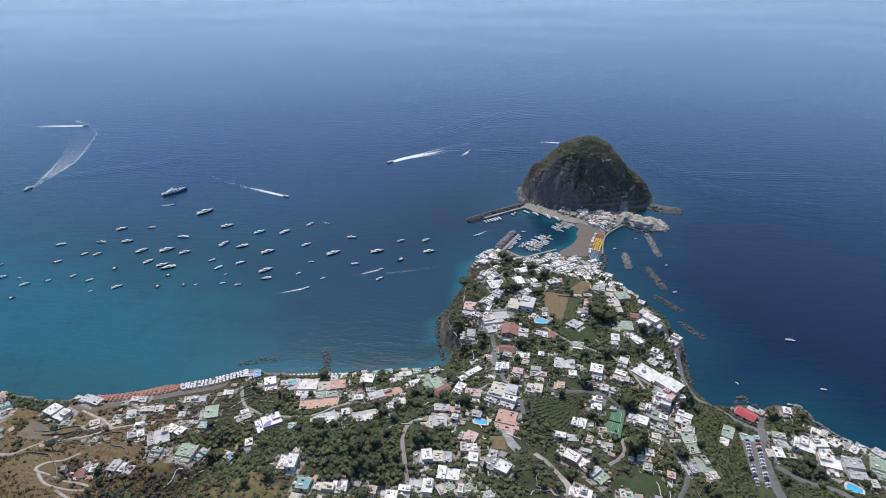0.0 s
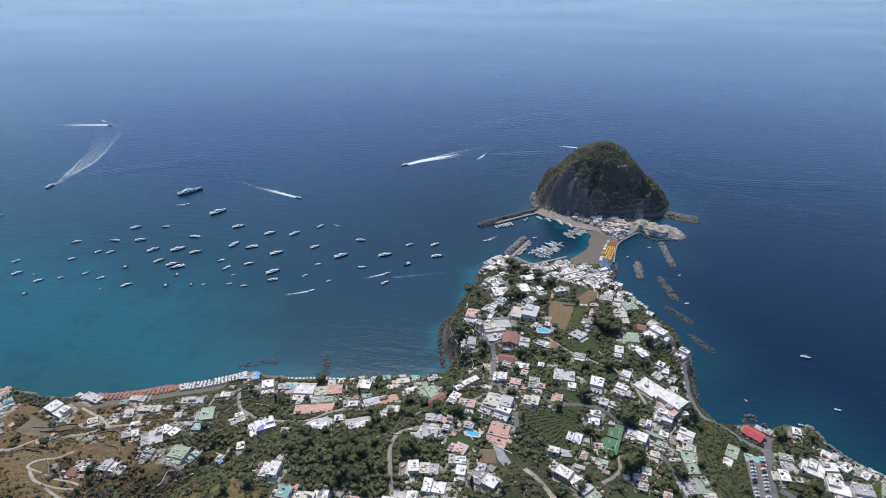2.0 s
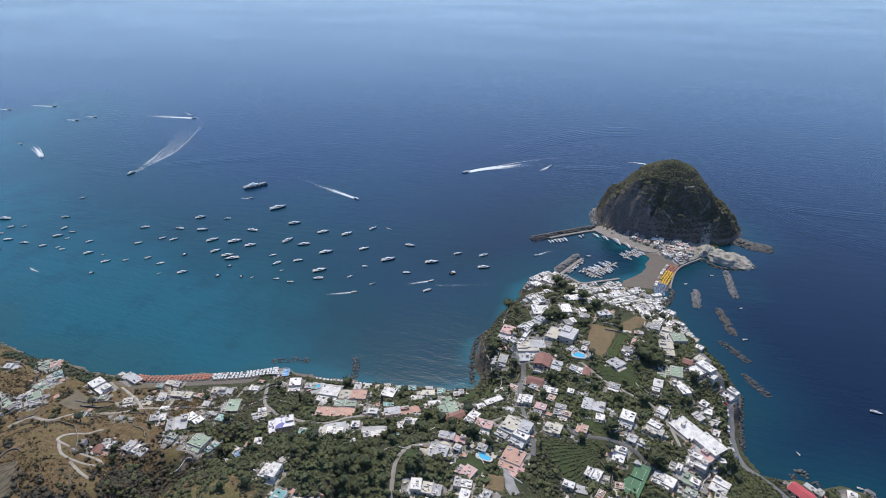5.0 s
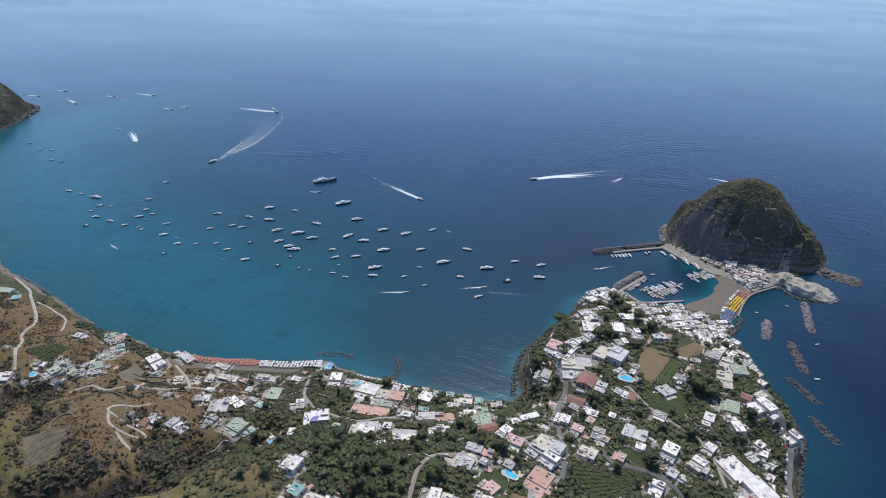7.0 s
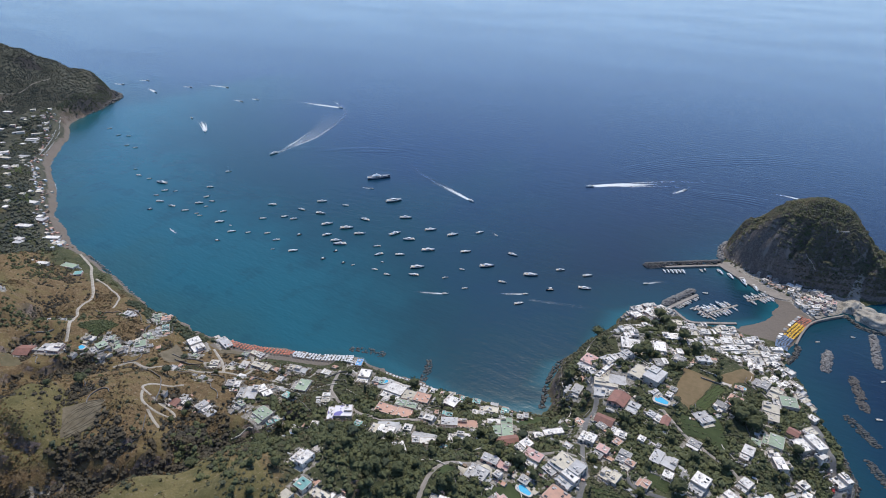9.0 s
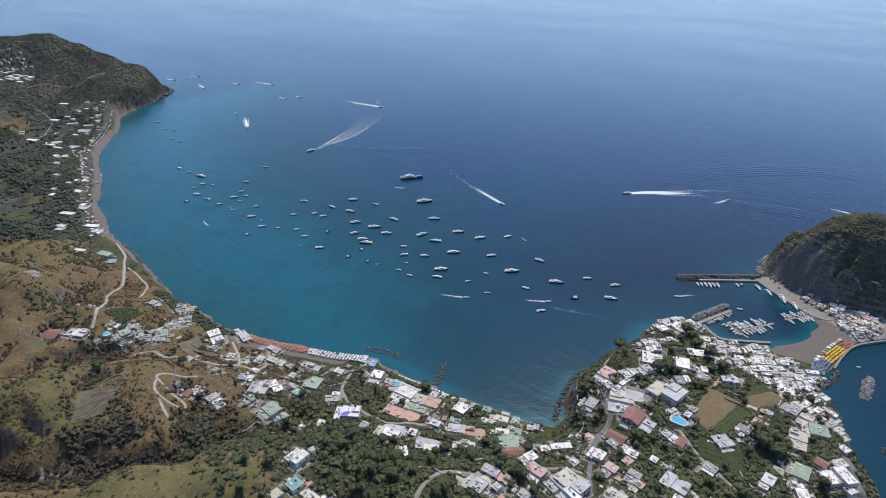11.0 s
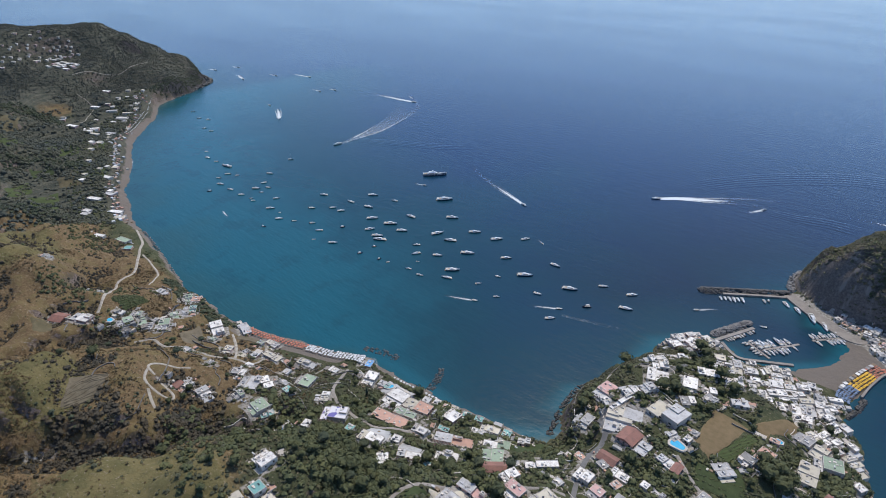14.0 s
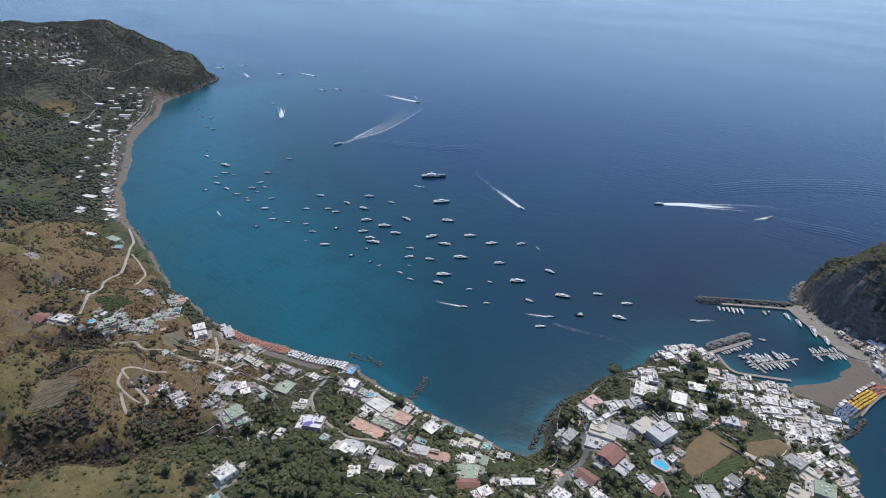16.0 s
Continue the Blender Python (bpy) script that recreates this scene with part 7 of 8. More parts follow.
park_z = float(np.mean([ground_at(x, y) for x, y in ((132, 311), (118, 245), (133, 243), (144, 310), (131, 277))])) + 1.05
for k in range(20):
    t = k / 19
    for off_, keep in ((2.5, 0.85), (10.5, 0.8)):
        if boats_rng.random() < keep:
            car(131.5 - 12.5 * t + off_, 307 - 62 * t, 12 + boats_rng.gauss(0, 3), park_z)
for t in np.linspace(0.05, 0.9, 16):
    line = along([(104, 447), (107.5, 415), (106.5, 386), (111.5, 362)], 2.0)
    p = line[int(t * (len(line) - 1))]
    if boats_rng.random() < 0.7:
        car(p[0], p[1], 92 + boats_rng.gauss(0, 4))


# ---- trees, shrubs and scrub
def leaf_cloud(seed, count, rx, rz, leaf, flat=0.0, core=1):
    """Small three-cornered leaf sprays scattered over the shell of an uneven crown."""
    r = np.random.RandomState(seed)
    p = r.normal(size=(count, 3))
    p /= np.linalg.norm(p, axis=1)[:, None]
    lobes = 1 + 0.28 * np.sin(p[:, 0] * 3.1 + seed) * np.cos(p[:, 1] * 2.7 + seed * 2) + 0.22 * r.normal(size=count) * 0.6
    p[:, 2] = np.where(p[:, 2] < -0.3, p[:, 2] * (1 - flat), p[:, 2])
    c = p * (lobes * r.uniform(0.72, 1.0, count))[:, None] * np.array([rx, rx, rz])
    a, b = r.normal(size=(count, 3)), r.normal(size=(count, 3))
    a -= p * np.sum(a * p, 1)[:, None] * 0.85
    b -= p * np.sum(b * p, 1)[:, None] * 0.85
    a, b = a / np.linalg.norm(a, axis=1)[:, None], b / np.linalg.norm(b, axis=1)[:, None]
    s = leaf * r.uniform(0.6, 1.25, count)[:, None]
    V = np.stack([c - a * s * 0.6 - b * s * 0.4, c + a * s * 0.7 - b * s * 0.3, c + b * s * 0.8], 1).reshape(-1, 3)
    bm = bmesh.new()
    bmesh.ops.create_icosphere(bm, subdivisions=core, radius=0.78)
    ball = np.array([[tuple(v.co) for v in f.verts] for f in bm.faces])
    bm.free()
    swell_ = 1 + 0.25 * np.sin(ball[..., 0] * 3.1 + seed) * np.cos(ball[..., 1] * 3.3 + seed * 2) + 0.12 * np.sin(ball[..., 2] * 7 + ball[..., 0] * 5)
    ball = ball * swell_[..., None] * np.array([rx, rx, rz])
    V = np.concatenate([V, ball.reshape(-1, 3)])
    return V, np.arange(len(V)).reshape(-1, 3)


def trunk_mesh(tall, r0):
    b = Build().taper(0, 0, -0.6, tall, r0, r0 * 0.55, 7)
    for k in range(4):
        a = k * 1.6 + 0.4
        b.taper(0, 0, tall * 0.75, tall * 1.35, r0 * 0.45, r0 * 0.15, 5, 0, (math.cos(a) * tall * 0.4, math.sin(a) * tall * 0.4))
    return b.mesh("trunk", BARK)


TREES = []
for name, label, tall, rx, rz, leaf, foliage, count in (("broadleaf_tree", "dark green broadleaf tree among the houses", 2.6, 3.0, 2.6, 0.85, 0, 300), ("fig_tree", "dense green fig tree on a terrace", 2.2, 2.4, 2.2, 0.75, 0, 260),
                                                        ("umbrella_pine", "umbrella pine with a flat dark crown", 5.0, 3.9, 1.7, 0.8, 1, 320), ("olive_tree", "grey-green olive tree on dry ground", 1.6, 2.1, 1.6, 0.6, 2, 240),
                                                        ("cypress_tree", "slim dark cypress tree", 1.2, 1.1, 4.2, 0.6, 1, 240), ("carob_tree", "tall dark carob tree on the slope", 3.2, 4.2, 3.4, 1.0, 0, 380)):
    V, F = leaf_cloud(len(TREES) + 3, count, rx, rz, leaf, 0.0, 2)
    V[:, 2] += tall + rz * 0.75
    TREES.append((name, label, trunk_mesh(tall + rz * 0.3, 0.1 * rx), mesh_np("crown", V, F, FOLIAGE[foliage])))

tree_rng = random.Random(23)


def blocked(P, gap):
    """Which places stand on a house, a road or a field."""
    bad = np.zeros(len(P), bool)
    for hx, hy, hw, hd, a in FOOTPRINTS:
        u, v = (P[:, 0] - hx) * math.cos(a) + (P[:, 1] - hy) * math.sin(a), -(P[:, 0] - hx) * math.sin(a) + (P[:, 1] - hy) * math.cos(a)
        bad |= (np.abs(u) < hw + gap) & (np.abs(v) < hd + gap)
    for line, width in ROAD_PLACES:
        for q in line[::2]:
            bad |= np.hypot(P[:, 0] - q[0], P[:, 1] - q[1]) < width / 2 + 1.4 + gap * 0.5
    for corners in FIELD_PLACES:
        c = np.array(corners, float)
        inside = np.ones(len(P), bool)
        turn = np.sign((c[1, 0] - c[0, 0]) * (c[2, 1] - c[1, 1]) - (c[1, 1] - c[0, 1]) * (c[2, 0] - c[1, 0]))
        for a, b in zip(c, np.roll(c, -1, 0)):
            inside &= turn * ((b[0] - a[0]) * (P[:, 1] - a[1]) - (b[1] - a[1]) * (P[:, 0] - a[0])) > 0
        bad |= inside
    return bad


def scatter(n, x0, x1, y0, y1, seed, gap, density):
    r = np.random.RandomState(seed)
    P = np.stack([r.uniform(x0, x1, n), r.uniform(y0, y1, n)], 1)
    keep = r.uniform(size=n) < density(P[:, 0], P[:, 1])
    P = P[keep]
    d = shore(P[:, 0], P[:, 1])
    isle = rock_island(P[:, 0], P[:, 1]) > 0.03
    sandy_ = (d < 26) & (P[:, 0] < -310) & ((P[:, 0] > -480) | (P[:, 0] < -720) & (P[:, 0] > -1362)) | ((P[:, 0] > -100) & (P[:, 1] > 626) & (P[:, 1] < 775) & ~isle)
    P = P[((d > 7) | isle) & ~sandy_]
    return P[~blocked(P, gap)]


def woods(x, y):
    """How thick the trees stand: the wooded ravine, gardens in the village, thin on the dry hills."""
    ravine = np.exp(-(((x + 172) / 50) ** 2 + ((y - 260) / 34) ** 2)) + 0.1 * np.exp(-(((x + 318) / 26) ** 2 + ((y - 190) / 45) ** 2)) + 0.25 * np.exp(-(((x + 480) / 30) ** 2 + ((y - 195) / 30) ** 2)) + 0.6 * np.exp(-(((x + 130) / 20) ** 2 + ((y - 315) / 20) ** 2))
    gardens = 0.5 * (x > -290) * (0.5 + 0.5 * waves_of(x, y, 40, 3))
    return np.clip(ravine + gardens + 0.08, 0, 1)


GREAT_TREES = [(39, 283, 1.9), (35, 275, 1.7), (32, 285, 1.4), (41, 323, 1.5), (46, 318, 1.2), (39, 247, 1.8), (33, 241, 1.5), (46, 252, 1.3), (-84, 300, 1.3), (-92, 297, 1.2), (-196, 262, 1.5), (-205, 255, 1.4),
               (40, 453, 1.6), (30, 456, 1.4), (46, 442, 1.5), (55, 462, 1.4), (25, 450, 1.3), (36, 445, 1.5), (49, 453, 1.4), (33, 450, 1.2), (-58, 493, 1.4), (-49, 490, 1.3), (-57, 484, 1.4), (-52, 498, 1.2),
               (-57, 587, 1.5), (-50, 580, 1.2), (-26, 541, 1.4), (-19, 536, 1.3), (-32, 546, 1.4), (-12, 528, 1.3), (-40, 552, 1.3)]
GREAT_TREES = [(x, y, k) for x, y, k in GREAT_TREES if free(x, y, 0.6) and not in_field(x, y)]
P = scatter(3600, -470, 260, 150, 590, 3, 1.2, woods)[:370]
for px, py, great in [(x, y, 0) for x, y in P] + GREAT_TREES:
    k = 5 if great else tree_rng.choices(range(6), (0.34, 0.3, 0.12, 0.08, 0.03, 0.13))[0]
    name, label, trunk, crown = TREES[k]
    s = great or tree_rng.uniform(0.7, 1.3)
    root = new(name, None)
    root.matrix_world = pose(px, py, ground_at(px, py), 0, 0, tree_rng.uniform(0, 360)) @ Matrix.Scale(s, 4)
    child("trunk", trunk, root)
    child("crown", crown, root)
    tagged(root, label, "tree", "island trees")

CLUMPS = [leaf_cloud(50 + k, 18, 1.0, 0.8, 0.5, 0.6) for k in range(6)]
TUFTS = [(V_[:30], F_[:10]) for V_, F_ in (leaf_cloud(80 + k, 10, 0.9, 0.7, 0.9, 0.6) for k in range(6))]


def clumps(name, P, low, high, material, label, seed, category="scrub", shapes=CLUMPS):
    r = np.random.RandomState(seed)
    n = len(P)
    Zc = lie(P[:, 0], P[:, 1])
    V = []
    for k in range(6):
        Q, z = P[k::6], Zc[k::6]
        base = shapes[k][0]
        s, a = r.uniform(low, high, len(Q)) * r.uniform(0.6, 1.1, len(Q)), r.uniform(0, 6.28, len(Q))
        c, sn = np.cos(a)[:, None], np.sin(a)[:, None]
        vx = (base[None, :, 0] * c - base[None, :, 1] * sn) * s[:, None] + Q[:, :1]
        vy = (base[None, :, 0] * sn + base[None, :, 1] * c) * s[:, None] + Q[:, 1:]
        vz = (base[None, :, 2] + 0.35) * s[:, None] + z[:, None]
        V.append(np.stack([vx, vy, vz], -1).reshape(-1, 3))
    V = np.concatenate(V)
    tagged(new(name, mesh_np(name, V, np.arange(len(V)).reshape(-1, 3), material)), label, category, kind="stuff")


def scrub_near(x, y):
    return np.clip(0.45 + 0.6 * rough(x, y, 55, 41, 3) + 0.6 * woods(x, y) - 0.95 * np.clip((-310 - x) / 60, 0, 1) - 0.5 * np.clip(1.5 - np.hypot((x + 235) / 70, (y - 135) / 42), 0, 1), 0.02, 1)


def scrub_far(x, y):
    return np.clip(0.5 + 0.6 * rough(x, y, 110, 43, 3) + 0.45 * (x < -1380) + 0.45 * np.sin(lie(x, y) * 0.8) * (x > -1380) - 1.2 * np.exp(-(((x + 1378) / 62) ** 2 + ((y - 478) / 48) ** 2)), 0.03, 1)


clumps("scrub", scatter(52000, -470, 270, 130, 620, 7, 0.4, scrub_near), 0.6, 2.1, SCRUB, "grey-green scrub and garden bushes", 1)
clumps("scrub", scatter(9000, -340, -100, 150, 330, 8, 0.8, lambda x, y: np.clip(woods(x, y) * 1.1 - 0.25, 0, 1)), 1.8, 3.4, FOLIAGE[0], "dense dark woodland filling the ravine", 2, "woodland")
clumps("scrub", scatter(9000, -860, -440, 60, 370, 9, 0.8, lambda x, y: np.clip(-0.35 + 1.2 * rough(x, y, 60, 47, 3), 0.008, 1)), 0.8, 2.8, FOLIAGE[0], "scattered bushes on the dry slope", 3)
clumps("scrub", scatter(27000, -1330, -760, 60, 700, 10, 1.5, scrub_far), 2.0, 4.8, HAZY_FAR_SCRUB, "distant scrub and trees on the far slopes", 4)
clumps("scrub", scatter(34000, -1900, -1300, 250, 1000, 17, 1.0, scrub_far), 1.2, 2.9, HAZY_CAPE_SCRUB, "dark scrub and pines on the far cape", 9, "woodland")
def isle_scrub(x, y):
    """Scrub in bands along the island's old terraces, thin on its bare western cliff."""
    r = rock_island(x, y)
    bare = np.clip(1.25 - np.hypot((x - 14) / 38, (y - 794) / 24), 0, 1)
    band = 0.45 + 0.55 * np.clip(0.5 + 1.2 * np.sin(lie(x, y) / 1.1 + 1.5 * rough(x, y, 40, 63, 2)), 0, 1)
    return np.clip(((r - 0.02) * 5 + 0.45 * rough(x, y, 26, 61, 3)) * band - 1.6 * bare, 0.03, 1)


clumps("scrub", scatter(15000, -20, 190, 770, 930, 11, 0.5, isle_scrub), 0.7, 1.9, ISLE_SCRUB, "grey-green scrub in bands along the rock island's terraces", 5)
def isle_flank(x, y):
    r = rock_island(x, y)
    bare = np.clip(1.2 - np.hypot((x - 12) / 36, (y - 790) / 20), 0, 1)
    return np.clip((0.75 + 0.5 * rough(x, y, 24, 73, 3)) * (r > 0.02) * (r < 0.42) - 1.7 * bare, 0, 1) * np.clip(0.6 + 0.7 * np.sin(lie(x, y) / 1.1), 0.15, 1)


clumps("scrub", scatter(26000, -20, 190, 765, 930, 14, 0.5, isle_flank), 0.7, 1.7, ISLE_SCRUB, "grey-green scrub clinging to the rock island's flank", 27)
clumps("scrub", scatter(22000, -20, 190, 765, 930, 18, 0.5, isle_flank), 0.7, 1.5, ISLE_HEATH, "brown scrub clinging to the rock island's flank", 28, "scrub", TUFTS)
clumps("scrub", scatter(6000, -20, 190, 770, 930, 13, 0.5, lambda x, y: isle_scrub(x, y) * np.clip(0.4 + 1.2 * rough(x, y, 30, 65, 2), 0, 1)), 1.0, 2.4, FOLIAGE[0], "dark green bushes on the rock island", 24)
clumps("scrub", scatter(12000, -20, 190, 770, 930, 19, 0.5, isle_scrub), 0.7, 1.4, ISLE_HEATH, "dry brown scrub on the rock island", 25, "scrub", TUFTS)
clumps("scrub", scatter(70000, -760, -240, 60, 340, 20, 0.5, lambda x, y: np.clip(0.24 + 0.8 * rough(x, y, 34, 85, 3) - 0.5 * np.clip((-490 - x) / 50, 0, 1) - 0.6 * np.clip(1.4 - np.hypot((x + 235) / 70, (y - 135) / 42), 0, 1), 0.02, 1)), 0.5, 1.4, DRY_SCRUB, "dry brown heath on the hillside", 26, "scrub", TUFTS)
clumps("scrub", scatter(4200, -480, -240, 90, 245, 15, 0.8, lambda x, y: np.clip(0.2 - 0.5 * np.clip((-368 - x) / 15, 0, 1) + 1.1 * rough(x, y, 40, 53, 3) + 0.35 * np.exp(-(((x + 350) / 35) ** 2 + ((y - 170) / 70) ** 2)) - 0.8 * np.clip(1.5 - np.hypot((x + 235) / 70, (y - 135) / 42), 0, 1), 0.0, 1)), 0.8, 3.2, HEATH, "dark heath and round bushes in the ravine", 7)
def ravine_heath(x, y):
    """Dark heath thick along the ravine's western wall, broken by bare flutes."""
    off = np.abs((x + 352) * 0.88 - (y - 155) * 0.47) / 15
    return np.clip(1.25 - off, 0, 1) * np.clip(0.75 + 1.5 * rough(x, y, 20, 59, 3), 0, 1) * (y > 134) * (y < 222) + 0.7 * np.exp(-(((x + 488) / 13) ** 2 + ((y - 212) / 16) ** 2))


clumps("scrub", scatter(9000, -520, -290, 100, 240, 21, 0.8, ravine_heath), 1.2, 3.6, HEATH, "dark heath crowding the wall of the ravine", 29)
clumps("scrub", scatter(17000, -340, 110, 190, 600, 16, 0.6, lambda x, y: np.clip(0.1 + 1.7 * rough(x, y, 34, 57, 3), 0, 1)), 1.6, 4.0, FOLIAGE[0], "dark garden trees and hedges between houses", 8)
by_walls = []
for hx, hy, hw, hd, a in FOOTPRINTS:
    if hx > -620:
        for k in range(tree_rng.randint(2, 7)):
            u, v = tree_rng.choice(((tree_rng.uniform(-hw, hw), -hd - tree_rng.uniform(0.8, 2.2)), (tree_rng.uniform(-hw, hw), -hd - tree_rng.uniform(0.8, 2.2)), (hw + 1.4, tree_rng.uniform(-hd, hd)), (-hw - 1.4, tree_rng.uniform(-hd, hd))))
            by_walls.append((hx + u * math.cos(a) - v * math.sin(a), hy + u * math.sin(a) + v * math.cos(a)))
by_walls = np.array(by_walls)
by_walls = by_walls[~blocked(by_walls, 0.0) & (lie(by_walls[:, 0], by_walls[:, 1]) > 1.5) & (rock_island(by_walls[:, 0], by_walls[:, 1]) < 0)]
clumps("scrub", by_walls, 0.9, 2.4, FOLIAGE[0], "leafy shrubs against the house walls", 10, "shrubs")
clumps("bougainvillea", scatter(1500, -260, 60, 270, 400, 12, 0.2, lambda x, y: np.clip(rough(x, y, 25, 51, 2) - 0.75, 0, 1)), 0.8, 1.6, BLOSSOM, "magenta bougainvillea beside garden walls", 6, "flowering shrub")


# ---- bathing huts, boats drawn up and low walls along the long beach
huts, hut_rng = Build(), random.Random(77)
for px, py in along([(-1340, 668), (-1231, 596), (-1114, 506), (-1030, 468), (-958, 438), (-887, 400), (-813, 370), (-760, 358)], 4.0):
    for k in range(2):
        x, y = px + hut_rng.gauss(0, 5), py + hut_rng.gauss(0, 5)
        if hut_rng.random() < 0.62:
            z, p, q = ground_at(x, y), hut_rng.uniform(0.8, 3.2), hut_rng.uniform(0.8, 2.4)
            huts.box(x - p, x + p, y - q, y + q, z - 1.2, z + hut_rng.uniform(0.7, 2.6), hut_rng.randrange(6))
tagged(new("beach_huts", huts.mesh("beach_huts", ROOFS["g"], WOOD, WALL_CREAM, ROOFS["o"], STONE, CANVAS["white"])), "small bathing huts and kiosks along the long grey beach", "beach huts", kind="stuff")
clumps("scrub", scatter(5000, -1360, -740, 300, 700, 31, 0.5, lambda x, y: 0.9 * (shore(x, y) < 75) * (shore(x, y) > 24)), 1.4, 3.4, FOLIAGE[0], "green hedges and gardens behind the long beach", 12)
rock_bank("rocky_shore", [(-1372, 760), (-1395, 808), (-1440, 882), (-1474, 912), (-1540, 928)], 14, 4, "dark rocks at the foot of the far cape", 320, "rocks", (1.5, 5), DARK_STONE)
rock_bank("rocky_shore", [(120, 735), (136, 716), (160, 716), (184, 730)], 7, 1.2, "low brown rocks round the tuff spur", 160, "rocks", (0.8, 2.2), DARK_STONE)
rock_bank("rocky_shore", [(-588, 336), (-658, 353), (-729, 367)], 4, 0.8, "small grey rocks under the low sea cliff", 200, "rocks", (0.5, 1.5))


# ---- planted rows in the garden plots
def planted(corners, gap, low, high, label, seed):
    a, b, c, d = [np.array(p, float) for p in corners]
    rows_ = max(2, int(np.hypot(*(d - a)) / gap))
    n = max(2, int(np.hypot(*(b - a)) / 1.3))
    r = np.random.RandomState(seed)
    Q = np.array([(a + (b - a) * u) * (1 - v) + (d + (c - d) * u) * v for v in np.linspace(0.04, 0.96, rows_) for u in np.linspace(0.02, 0.98, n)])
    Q = Q + r.normal(size=Q.shape) * 0.25
    Q = Q[r.uniform(size=len(Q)) < 0.9]
    Q = Q[[free(x, y, 0.5) for x, y in Q]]
    clumps("crop_rows", Q, low, high, FOLIAGE[0], label, seed, "crops")


planted([(-1, 441), (14, 487), (22, 482), (11, 440)], 2.6, 0.5, 1.0, "rows of green vines on a terrace", 41)
planted([(-45, 307), (-2, 328), (-1, 303), (-17, 273)], 3.4, 0.8, 1.7, "rows of lemon trees and vegetables", 42)
planted([(-15, 352), (3, 350), (1, 337), (-16, 337)], 2.4, 0.5, 0.9, "rows of vegetables between lanes", 43)
planted([(205, 288), (222, 300), (235, 280), (215, 268)], 2.6, 0.5, 1.0, "vine rows on a shore terrace", 44)
planted([(24, 420), (50, 436), (60, 415), (36, 400)], 2.8, 0.7, 1.4, "rows of vines and fruit bushes", 45)
planted([(-430, 262), (-410, 285), (-395, 278), (-412, 254)], 2.8, 0.6, 1.2, "rows of vines beside the valley road", 46)

planted([(-543, 247), (-541, 271), (-520, 276), (-517, 249)], 3.2, 0.9, 1.9, "rows of green fruit trees", 48)
planted([(-8, 422), (20, 443), (32, 408), (-3, 403)], 3.6, 0.5, 1.2, "low green plants on an unmown terrace", 47)
clumps("scrub", scatter(6000, 90, 132, 225, 350, 37, 0.5, lambda x, y: 0.85 + 0 * x), 1.3, 3.3, FOLIAGE[0], "dense green bank of trees above the coast road", 18, "woodland")
clumps("scrub", scatter(3200, 88, 195, 200, 345, 35, 0.5, lambda x, y: np.clip(0.55 + 0.8 * rough(x, y, 26, 63, 2), 0, 1)), 1.2, 2.7, FOLIAGE[0], "dense dark bushes on the bank above the coast road", 13)
cliff_rng = np.random.RandomState(36)
Q = np.stack([cliff_rng.uniform(-135, -70, 5200), cliff_rng.uniform(395, 625, 5200)], 1)
inland = shore(Q[:, 0], Q[:, 1])
Q = Q[(inland > 2.5) & (inland < 16) & (cliff_rng.uniform(size=5200) < 0.62)]
clumps("scrub", Q[~blocked(Q, 0.4)], 0.7, 2.0, SCRUB, "dusty scrub clinging to the sea cliff", 14)

# ---- earth banks across the terraced plot
banks = Build()
near_edge, far_edge = along([(-383, 147), (-380, 160), (-381, 173), (-387, 183)], 2.0), along([(-396, 155), (-403, 166), (-399, 177), (-395, 185)], 2.0)
for k in range(9):
    f = k / 8
    n = min(len(near_edge), len(far_edge))
    u_near, u_far = near_edge[np.linspace(0, len(near_edge) - 1, n).astype(int)], far_edge[np.linspace(0, len(far_edge) - 1, n).astype(int)]
    line = u_near * (1 - f) + u_far * f + 1.2 * np.stack([waves_of(u_near[:, 0], u_near[:, 1] + k * 9, 9, 3), waves_of(u_near[:, 1], u_near[:, 0] + k * 7, 9, 4)], 1)
    side = sideways(line)
    z = lie(line[:, 0], line[:, 1])
    V = [(*(line[i] + side[i] * o), z[i] + dz) for i in range(n) for o, dz in ((-0.6, -0.2), (-0.2, 0.6), (0.2, 0.6), (0.6, -0.2))]
    banks.add(V, [(4 * i + j, 4 * i + 4 + j, 4 * i + 5 + j, 4 * i + 1 + j) for i in range(n - 1) for j in range(3)])
tagged(new("earth_banks", banks.mesh("earth_banks", FIELD_TILL)), "low pale earth banks stepping down a bare terraced plot", "terraces", kind="stuff")
clumps("scrub", scatter(1500, -470, -330, 90, 240, 38, 1.0, lambda x, y: np.clip(0.25 + 0.5 * rough(x, y, 30, 67, 2), 0, 1)), 0.35, 0.9, SCRUB, "small tufts on the dry slope", 15)

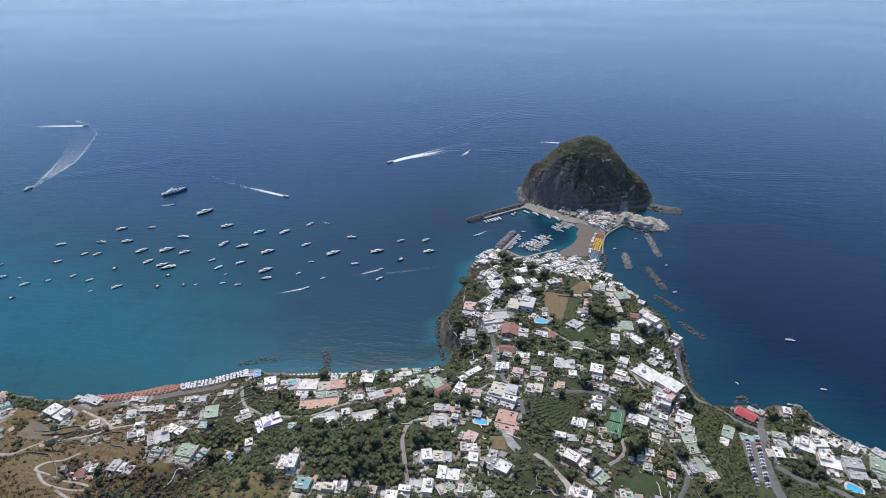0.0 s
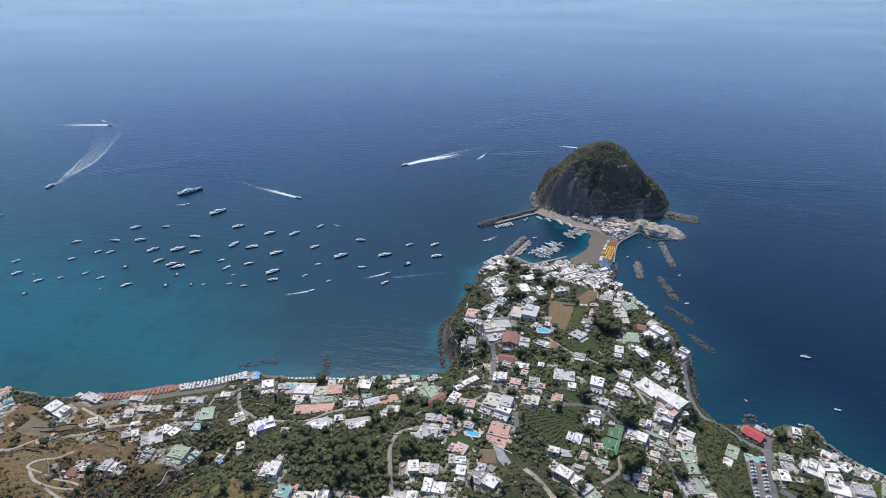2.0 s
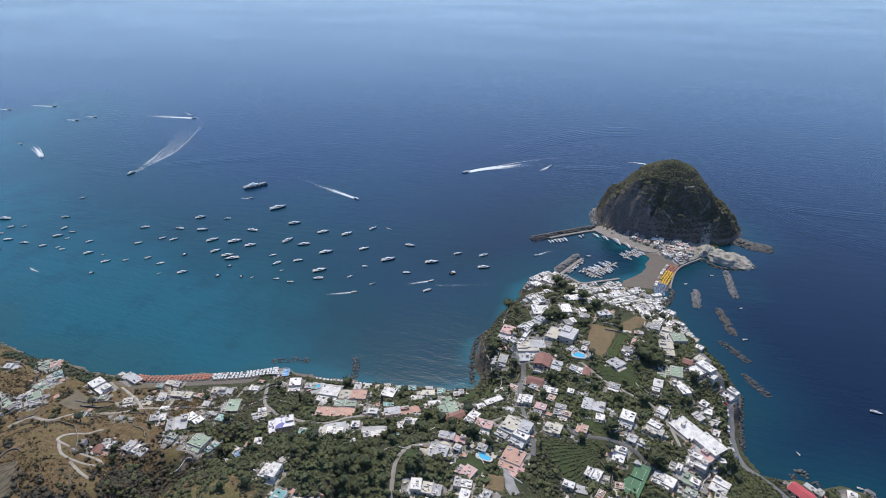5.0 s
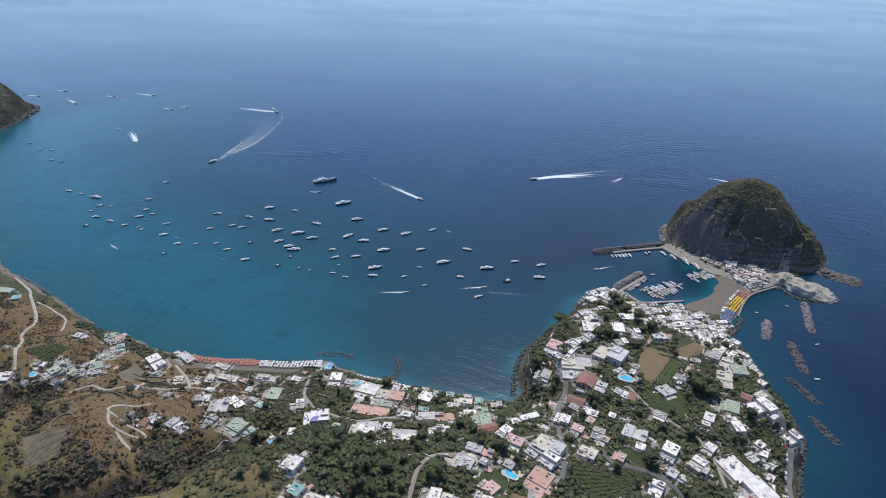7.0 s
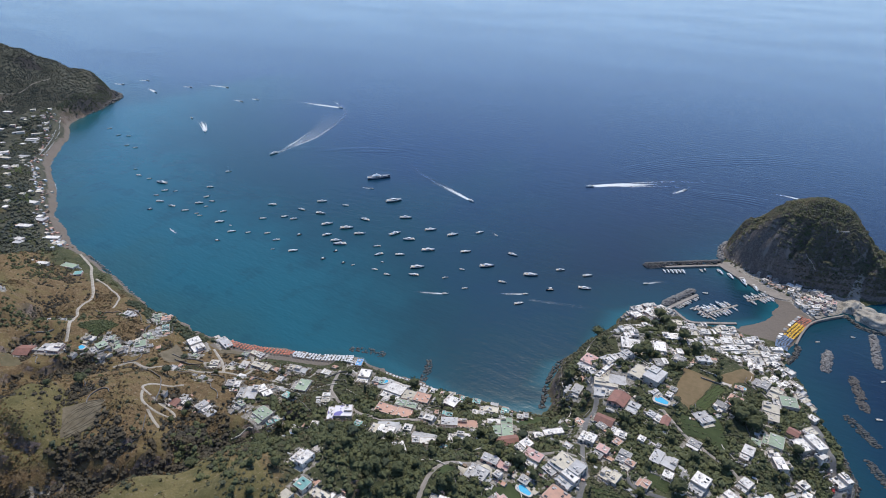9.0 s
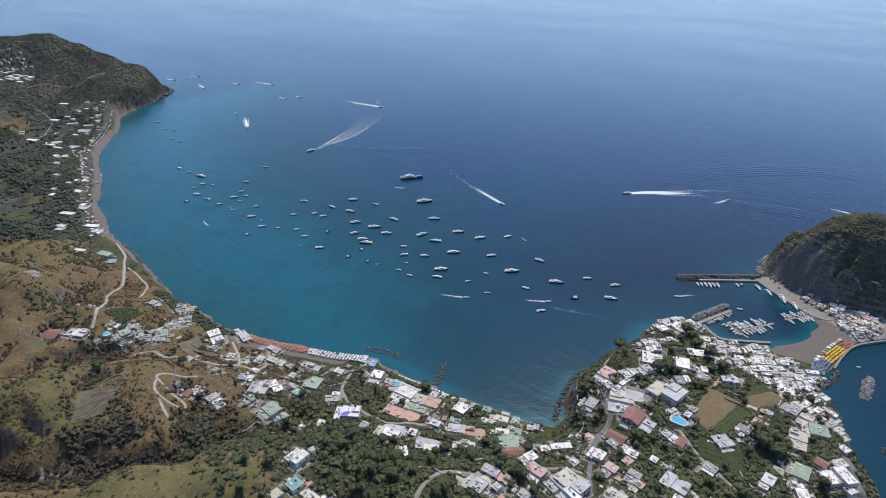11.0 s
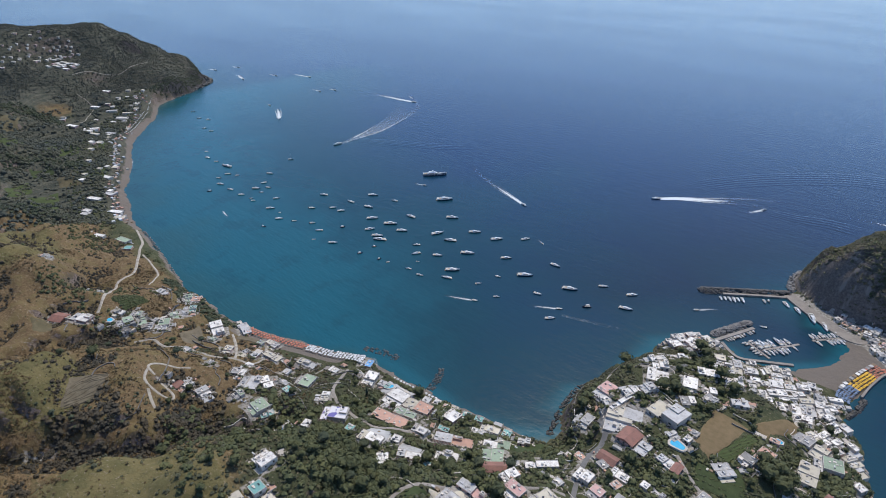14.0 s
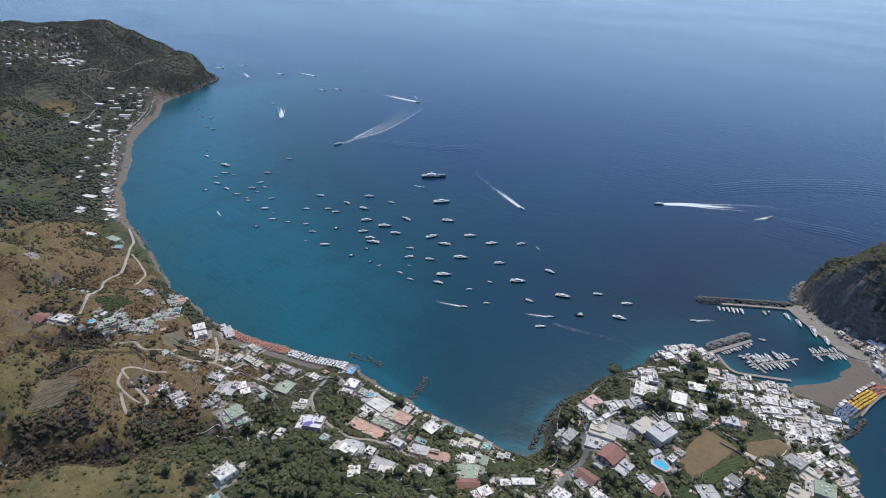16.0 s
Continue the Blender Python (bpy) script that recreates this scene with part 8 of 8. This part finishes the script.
for seed_, pts in enumerate(([(-1058, 305), (-1064, 339), (-1045, 368), (-980, 394)], [(-835, 242), (-829, 261), (-816, 282), (-842, 308)], [(-1337, 400), (-1344, 445), (-1278, 473)])):
    line = along(pts, 1.2)
    r = np.random.RandomState(60 + seed_)
    Q = np.repeat(line, 3, 0) + r.normal(size=(len(line) * 3, 2)) * 7
    clumps("scrub", Q[~blocked(Q, 0.5)], 1.6, 4.0, FOLIAGE[1], "dark trees filling a far gully", 70 + seed_, "woodland")

Q = np.stack([cliff_rng.uniform(-1600, -1350, 9000), cliff_rng.uniform(690, 945, 9000)], 1)
inland = shore(Q[:, 0], Q[:, 1])
clumps("scrub", Q[(inland > 1.5) & (inland < 26)], 1.2, 2.8, FOLIAGE[1], "dark scrub clinging to the cliffs of the cape", 16, "woodland")

clumps("scrub", scatter(5200, -40, 112, 330, 510, 39, 0.6, lambda x, y: np.clip(0.38 + 0.9 * rough(x, y, 24, 69, 2) + 0.5 * (x > 55), 0, 1)), 1.1, 2.8, FOLIAGE[0], "leafy garden trees and hedges between the houses", 17)

shore_rng = np.random.RandomState(88)
line = along([(-448, 330), (-486, 329), (-523, 327), (-560, 330)], 1.6)
Q = np.repeat(line, 5, 0) + np.stack([shore_rng.normal(size=len(line) * 5) * 3, -shore_rng.uniform(4, 22, len(line) * 5)], 1)
clumps("scrub", Q[~blocked(Q, 0.3)], 1.2, 3.4, FOLIAGE[1], "dark trees along the low shore", 90, "woodland")
DARK_BUSHES = [(-373, 160), (-355, 163), (-353, 171), (-354, 182), (-367, 146), (-382, 142), (-397, 139), (-340, 198), (-338, 211), (-327, 218)]
Q = np.repeat(np.array(DARK_BUSHES, float), 4, 0) + shore_rng.normal(size=(len(DARK_BUSHES) * 4, 2)) * 2.2
clumps("scrub", Q, 1.4, 2.8, FOLIAGE[1], "rounded dark bushes on the ravine's edge", 91)


def hollow(x, y):
    """How far a place lies below the ground round it."""
    return (lie(x + 15, y) + lie(x - 15, y) + lie(x, y + 15) + lie(x, y - 15)) / 4 - lie(x, y)


clumps("scrub", scatter(30000, -760, -292, 70, 335, 92, 0.5, lambda x, y: np.clip(0.3 * hollow(x, y) + 0.15 * rough(x, y, 30, 87, 3), 0, 1)), 0.7, 2.2, HEATH, "dark heath in the hollows of the dry hills", 92)
